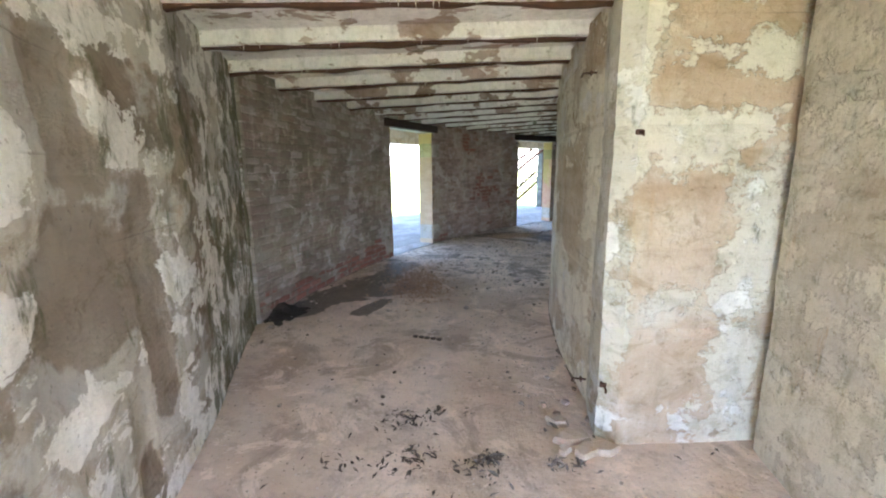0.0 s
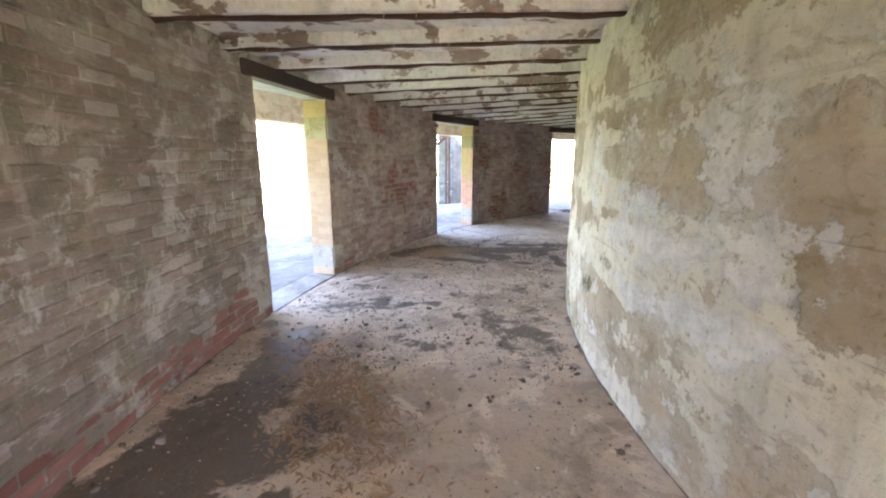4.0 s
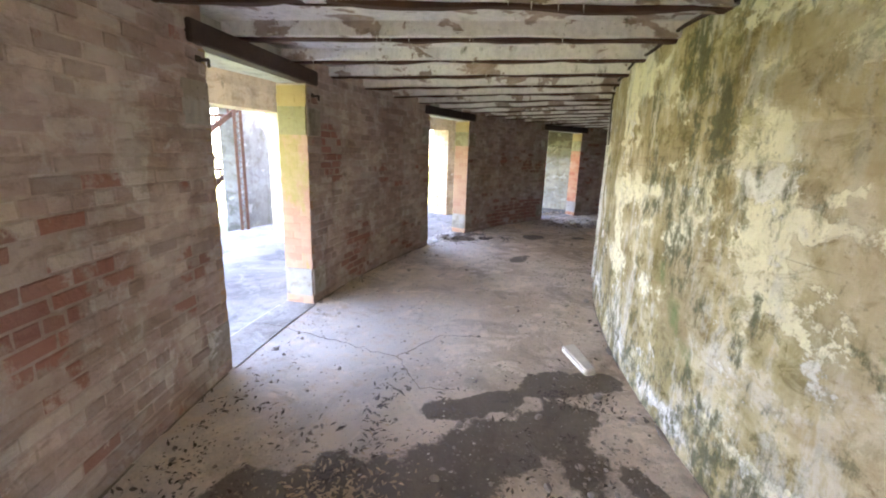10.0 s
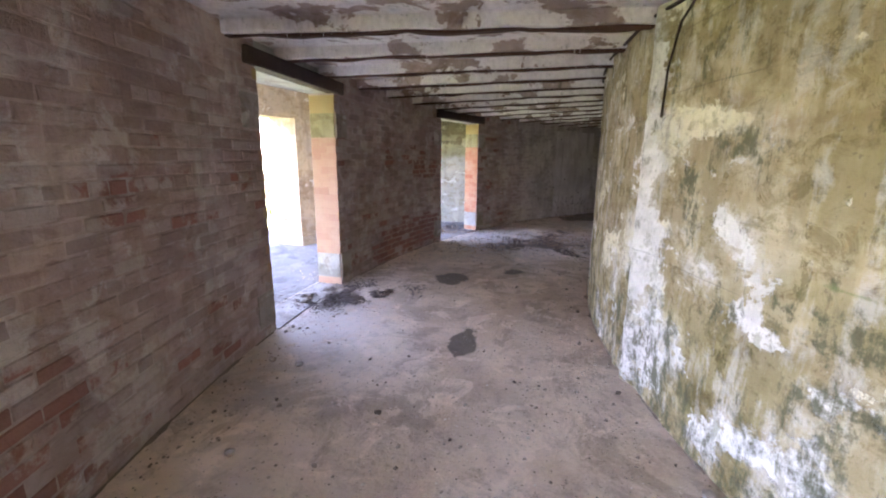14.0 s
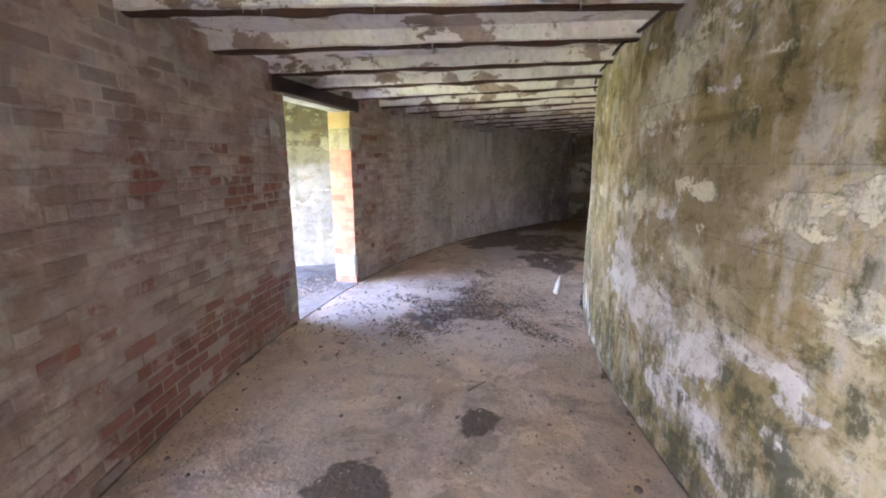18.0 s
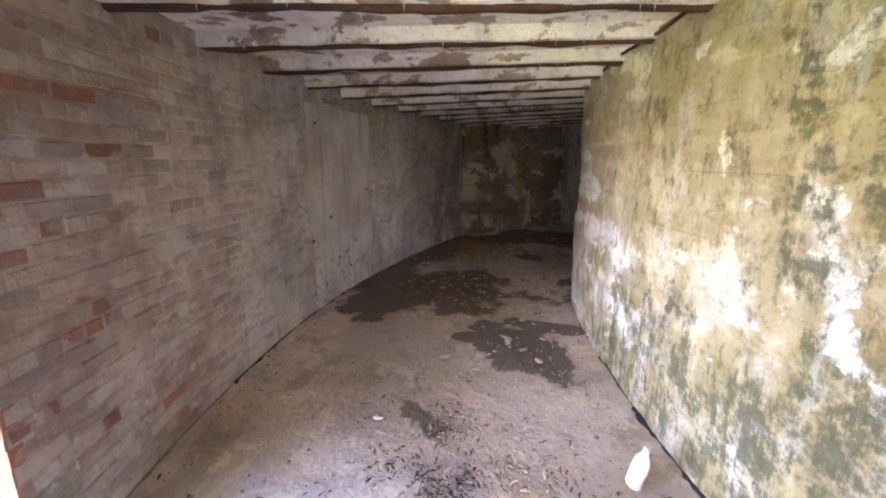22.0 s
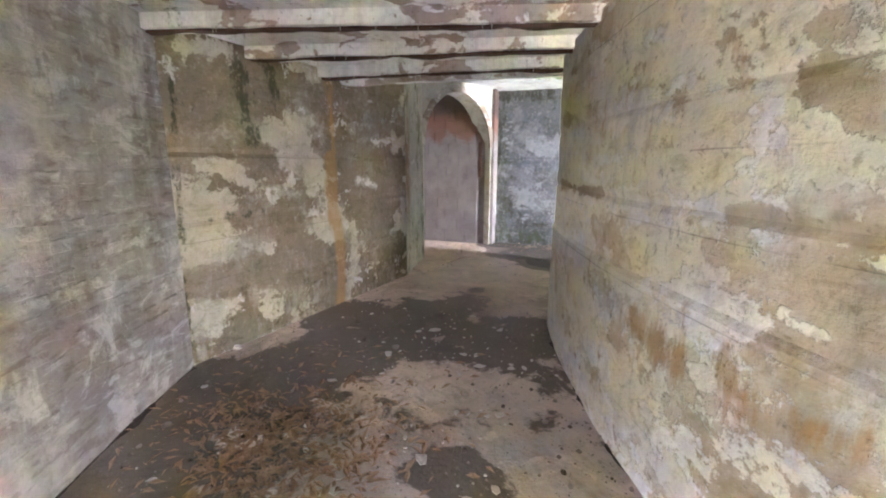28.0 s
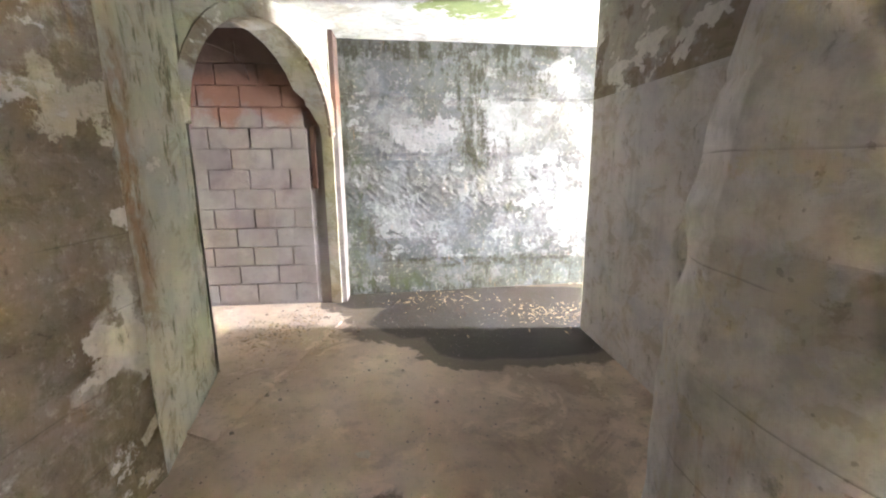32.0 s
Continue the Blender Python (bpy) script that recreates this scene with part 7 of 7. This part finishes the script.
# Lime drips under the beams
rng = random.Random(31)
dv, df = [], []
for i in range(BEAM_COUNT):
    a = BEAM_FIRST + BEAM_PITCH * i
    for _ in range(26):
        r = r_in(a) + 0.2 + rng.random() * 2.4
        if noise.noise(Vector((a, r * 2, 0))) < 0.0:
            continue
        p, w, h = P(a + rng.choice((-0.42, 0.42)) * rng.uniform(0.8, 1), r, Z_BEAM + 0.012), rng.uniform(0.003, 0.006), rng.uniform(0.015, 0.06)
        b = len(dv)
        dv += [p + Vector((w, 0, 0)), p + Vector((-w * 0.5, w * 0.86, 0)), p + Vector((-w * 0.5, -w * 0.86, 0)), p - Vector((0, 0, h))]
        df += [(b, b + 1, b + 3), (b + 1, b + 2, b + 3), (b + 2, b, b + 3)]
tagged(mesh_ob("lime_drips", dv, df, M_PLASTIC), "small white lime drips under the ceiling beams", "drips", kind="stuff")

# Old cable along the top of the curved wall
cable = [P(a, r_in(a) + 0.022, 2.285 + 0.012 * math.sin(a * 0.9) + 0.01 * noise.noise(Vector((a, 0, 0)))) for a in steps(-66, 12, 1.0)]
tagged(tube("cable", cable, 0.011, M_DARK), "old dark cable along the top of the wall", "cable")
tagged(tube("cable", [P(-37.5, r_in(-37) + 0.02, 2.28), P(-36.3, r_in(-36) + 0.03, 2.16), P(-35.6, r_in(-35) + 0.02, 1.95), P(-35.4, r_in(-35) + 0.015, 1.7)], 0.007, M_DARK), "old dark cable hanging down the wall", "cable")

# ---- bricks ----
COURSE, BLEN, BH = 0.0752, 0.226, 0.066


def brick_shape(length, seed, c=0.005):
    rng = random.Random(seed)
    x, z, d = length / 2, BH / 2, 0.06
    j = lambda s: rng.uniform(-s, s)
    front = [(u * (x - c) + j(c), j(0.0025), w * (z - c) + j(c * 0.9)) for u, w in ((-1, -1), (1, -1), (1, 1), (-1, 1))]
    ring = [(-x, c, -z), (x, c, -z), (x, c, z), (-x, c, z)]
    rear = [(-x, d, -z), (x, d, -z), (x, d, z), (-x, d, z)]
    hub = (j(length * 0.2), -0.0015 + j(0.002), j(0.01))
    f = [(0, 1, 12), (1, 2, 12), (2, 3, 12), (3, 0, 12)]
    for i in range(4):
        k = (i + 1) % 4
        f += [(4 + i, 4 + k, k, i), (8 + i, 8 + k, 4 + k, 4 + i)]
    return front + ring + rear + [hub], f


def brick_mesh(length, seed, mat, c=0.005):
    v, f = brick_shape(length, seed, c)
    me = bpy.data.meshes.new("brick")
    me.from_pydata(v, [], f)
    me.materials.append(mat)
    return me


LONG = [brick_mesh(BLEN - 0.010, i, M_BRICK, 0.004 + 0.001 * (i % 5)) for i in range(12)]
SHORT = [brick_mesh(BLEN / 2 - 0.010, i + 10, M_BRICK) for i in range(4)]
JLONG = [brick_mesh(0.184, i + 20, M_JAMB, 0.0018) for i in range(4)]
JSHORT = [brick_mesh(0.106, i + 30, M_JAMB, 0.0018) for i in range(4)]
rng = random.Random(77)
for wall, (a0, a1) in zip(wall_outer, segments):
    rest_v, rest_f, made = [], [], 0
    for row in range(30):
        z = row * COURSE + COURSE / 2
        unit = BLEN / 2 if row % 6 == 5 else BLEN
        arc0, arc1 = radians(a0) * 11.09, radians(a1) * 11.09
        x = arc0 - (unit / 2 if row % 2 else 0.0)
        while x < arc1 - 0.02:
            lo, hi = max(x, arc0), min(x + unit, arc1)
            x += unit
            if hi - lo < 0.05:
                continue
            a = math.degrees((lo + hi) / 2 / 11.09)
            if BLOCKED[0] + 0.1 < a < BLOCKED[1] - 0.1 and z < 2.1:
                continue
            me = rng.choice(LONG if unit == BLEN else SHORT)
            sx = (hi - lo - 0.010) / (unit - 0.010)
            flush = float(np.interp(a, [2, 9], [1.0, 0.35]))
            sunk = (rng.uniform(-0.003, 0.004) + (0.010 if rng.random() < 0.06 else 0)) * flush
            m = Matrix.Translation(P(a, r_out(a) + sunk, z)) @ Matrix.Rotation(radians(-a), 4, "Z") @ Matrix.Diagonal((sx, 1, 1, 1))
            if 5 <= row <= 20 and made < 300:
                ob = new("brick", me)
                ob.parent = wall
                ob.matrix_basis = m
                made += 1
            else:
                b = len(rest_v)
                rest_v += [m @ q.co for q in me.vertices]
                rest_f += [tuple(b + i for i in p.vertices) for p in me.polygons]
    tagged(mesh_ob("brick_courses", rest_v, rest_f, M_BRICK, wall), kind="stuff")

M_LIGHT = wall_material("pale_jamb_block", (0.27, 0.255, 0.135), (0.31, 0.295, 0.17), (0.34, 0.325, 0.20), (0.40, 0.385, 0.27), 0.5, 0.66, boards=0)
M_QUOIN = wall_material("quoin_wash", (0.30, 0.26, 0.22), (0.38, 0.335, 0.285), (0.46, 0.42, 0.365), (0.55, 0.52, 0.47), 0.5, 0.6, boards=0)
M_WHITE = wall_material("white_plinth", (0.22, 0.215, 0.19), (0.29, 0.285, 0.255), (0.36, 0.35, 0.32), (0.42, 0.41, 0.39), 0.46, 0.6, boards=0)
for i, (a0, a1) in enumerate(DOORS):
    for a, wall, side in ((a0, wall_outer[i], 1), (a1, wall_outer[i + 1], -1)):
        turn = Matrix.Rotation(radians(-a) + (math.pi / 2 if side > 0 else -math.pi / 2), 4, "Z")
        out = Vector((math.cos(radians(a)), -math.sin(radians(a)), 0)) * side
        for row in range(28):
            z = row * COURSE + COURSE / 2
            if 0.09 < z < 0.39 or 1.66 < z < 1.93:
                continue
            cells = ((11.185, JLONG), (11.335, JSHORT)) if row % 2 else ((11.15, JSHORT), (11.30, JLONG))
            for r, kind in cells:
                ob = new("brick", rng.choice(kind))
                ob.parent = wall
                ob.matrix_basis = Matrix.Translation(P(a, r, z) + out * (0.010 + rng.uniform(-0.002, 0.002))) @ turn @ Matrix.Diagonal((1, 1, 1.134, 1))
        core = part("jamb_core", box_bm(0.29, 0.02, 2.1, (0, 0, 1.05), 0.002), M_JAMB, wall)
        core.matrix_basis = Matrix.Translation(P(a, 11.243) - out * 0.0015) @ turn
        for z0, z1, mat in ((0.09, 0.375, M_QUOIN), (1.665, 1.925, M_QUOIN)):
            bm = box_bm(0.24, 0.03, z1 - z0 - 0.006, (0, 0.0, 0), 0.005)
            ob = part("quoin_block", bm, mat, wall)
            ob.matrix_basis = Matrix.Translation(P(a - side * math.degrees(0.122 / 11.09), 11.098, (z0 + z1) / 2)) @ Matrix.Rotation(radians(-a), 4, "Z")
        for z0, z1, mat in ((0.09, 0.375, M_WHITE), (1.665, 1.925, M_LIGHT)):
            bm = box_bm(0.288, 0.03, z1 - z0 - 0.006, (0, 0.0, 0), 0.004)
            ob = part("jamb_block", bm, mat, wall)
            ob.matrix_basis = Matrix.Translation(P(a, 11.243, (z0 + z1) / 2) + out * 0.004) @ turn
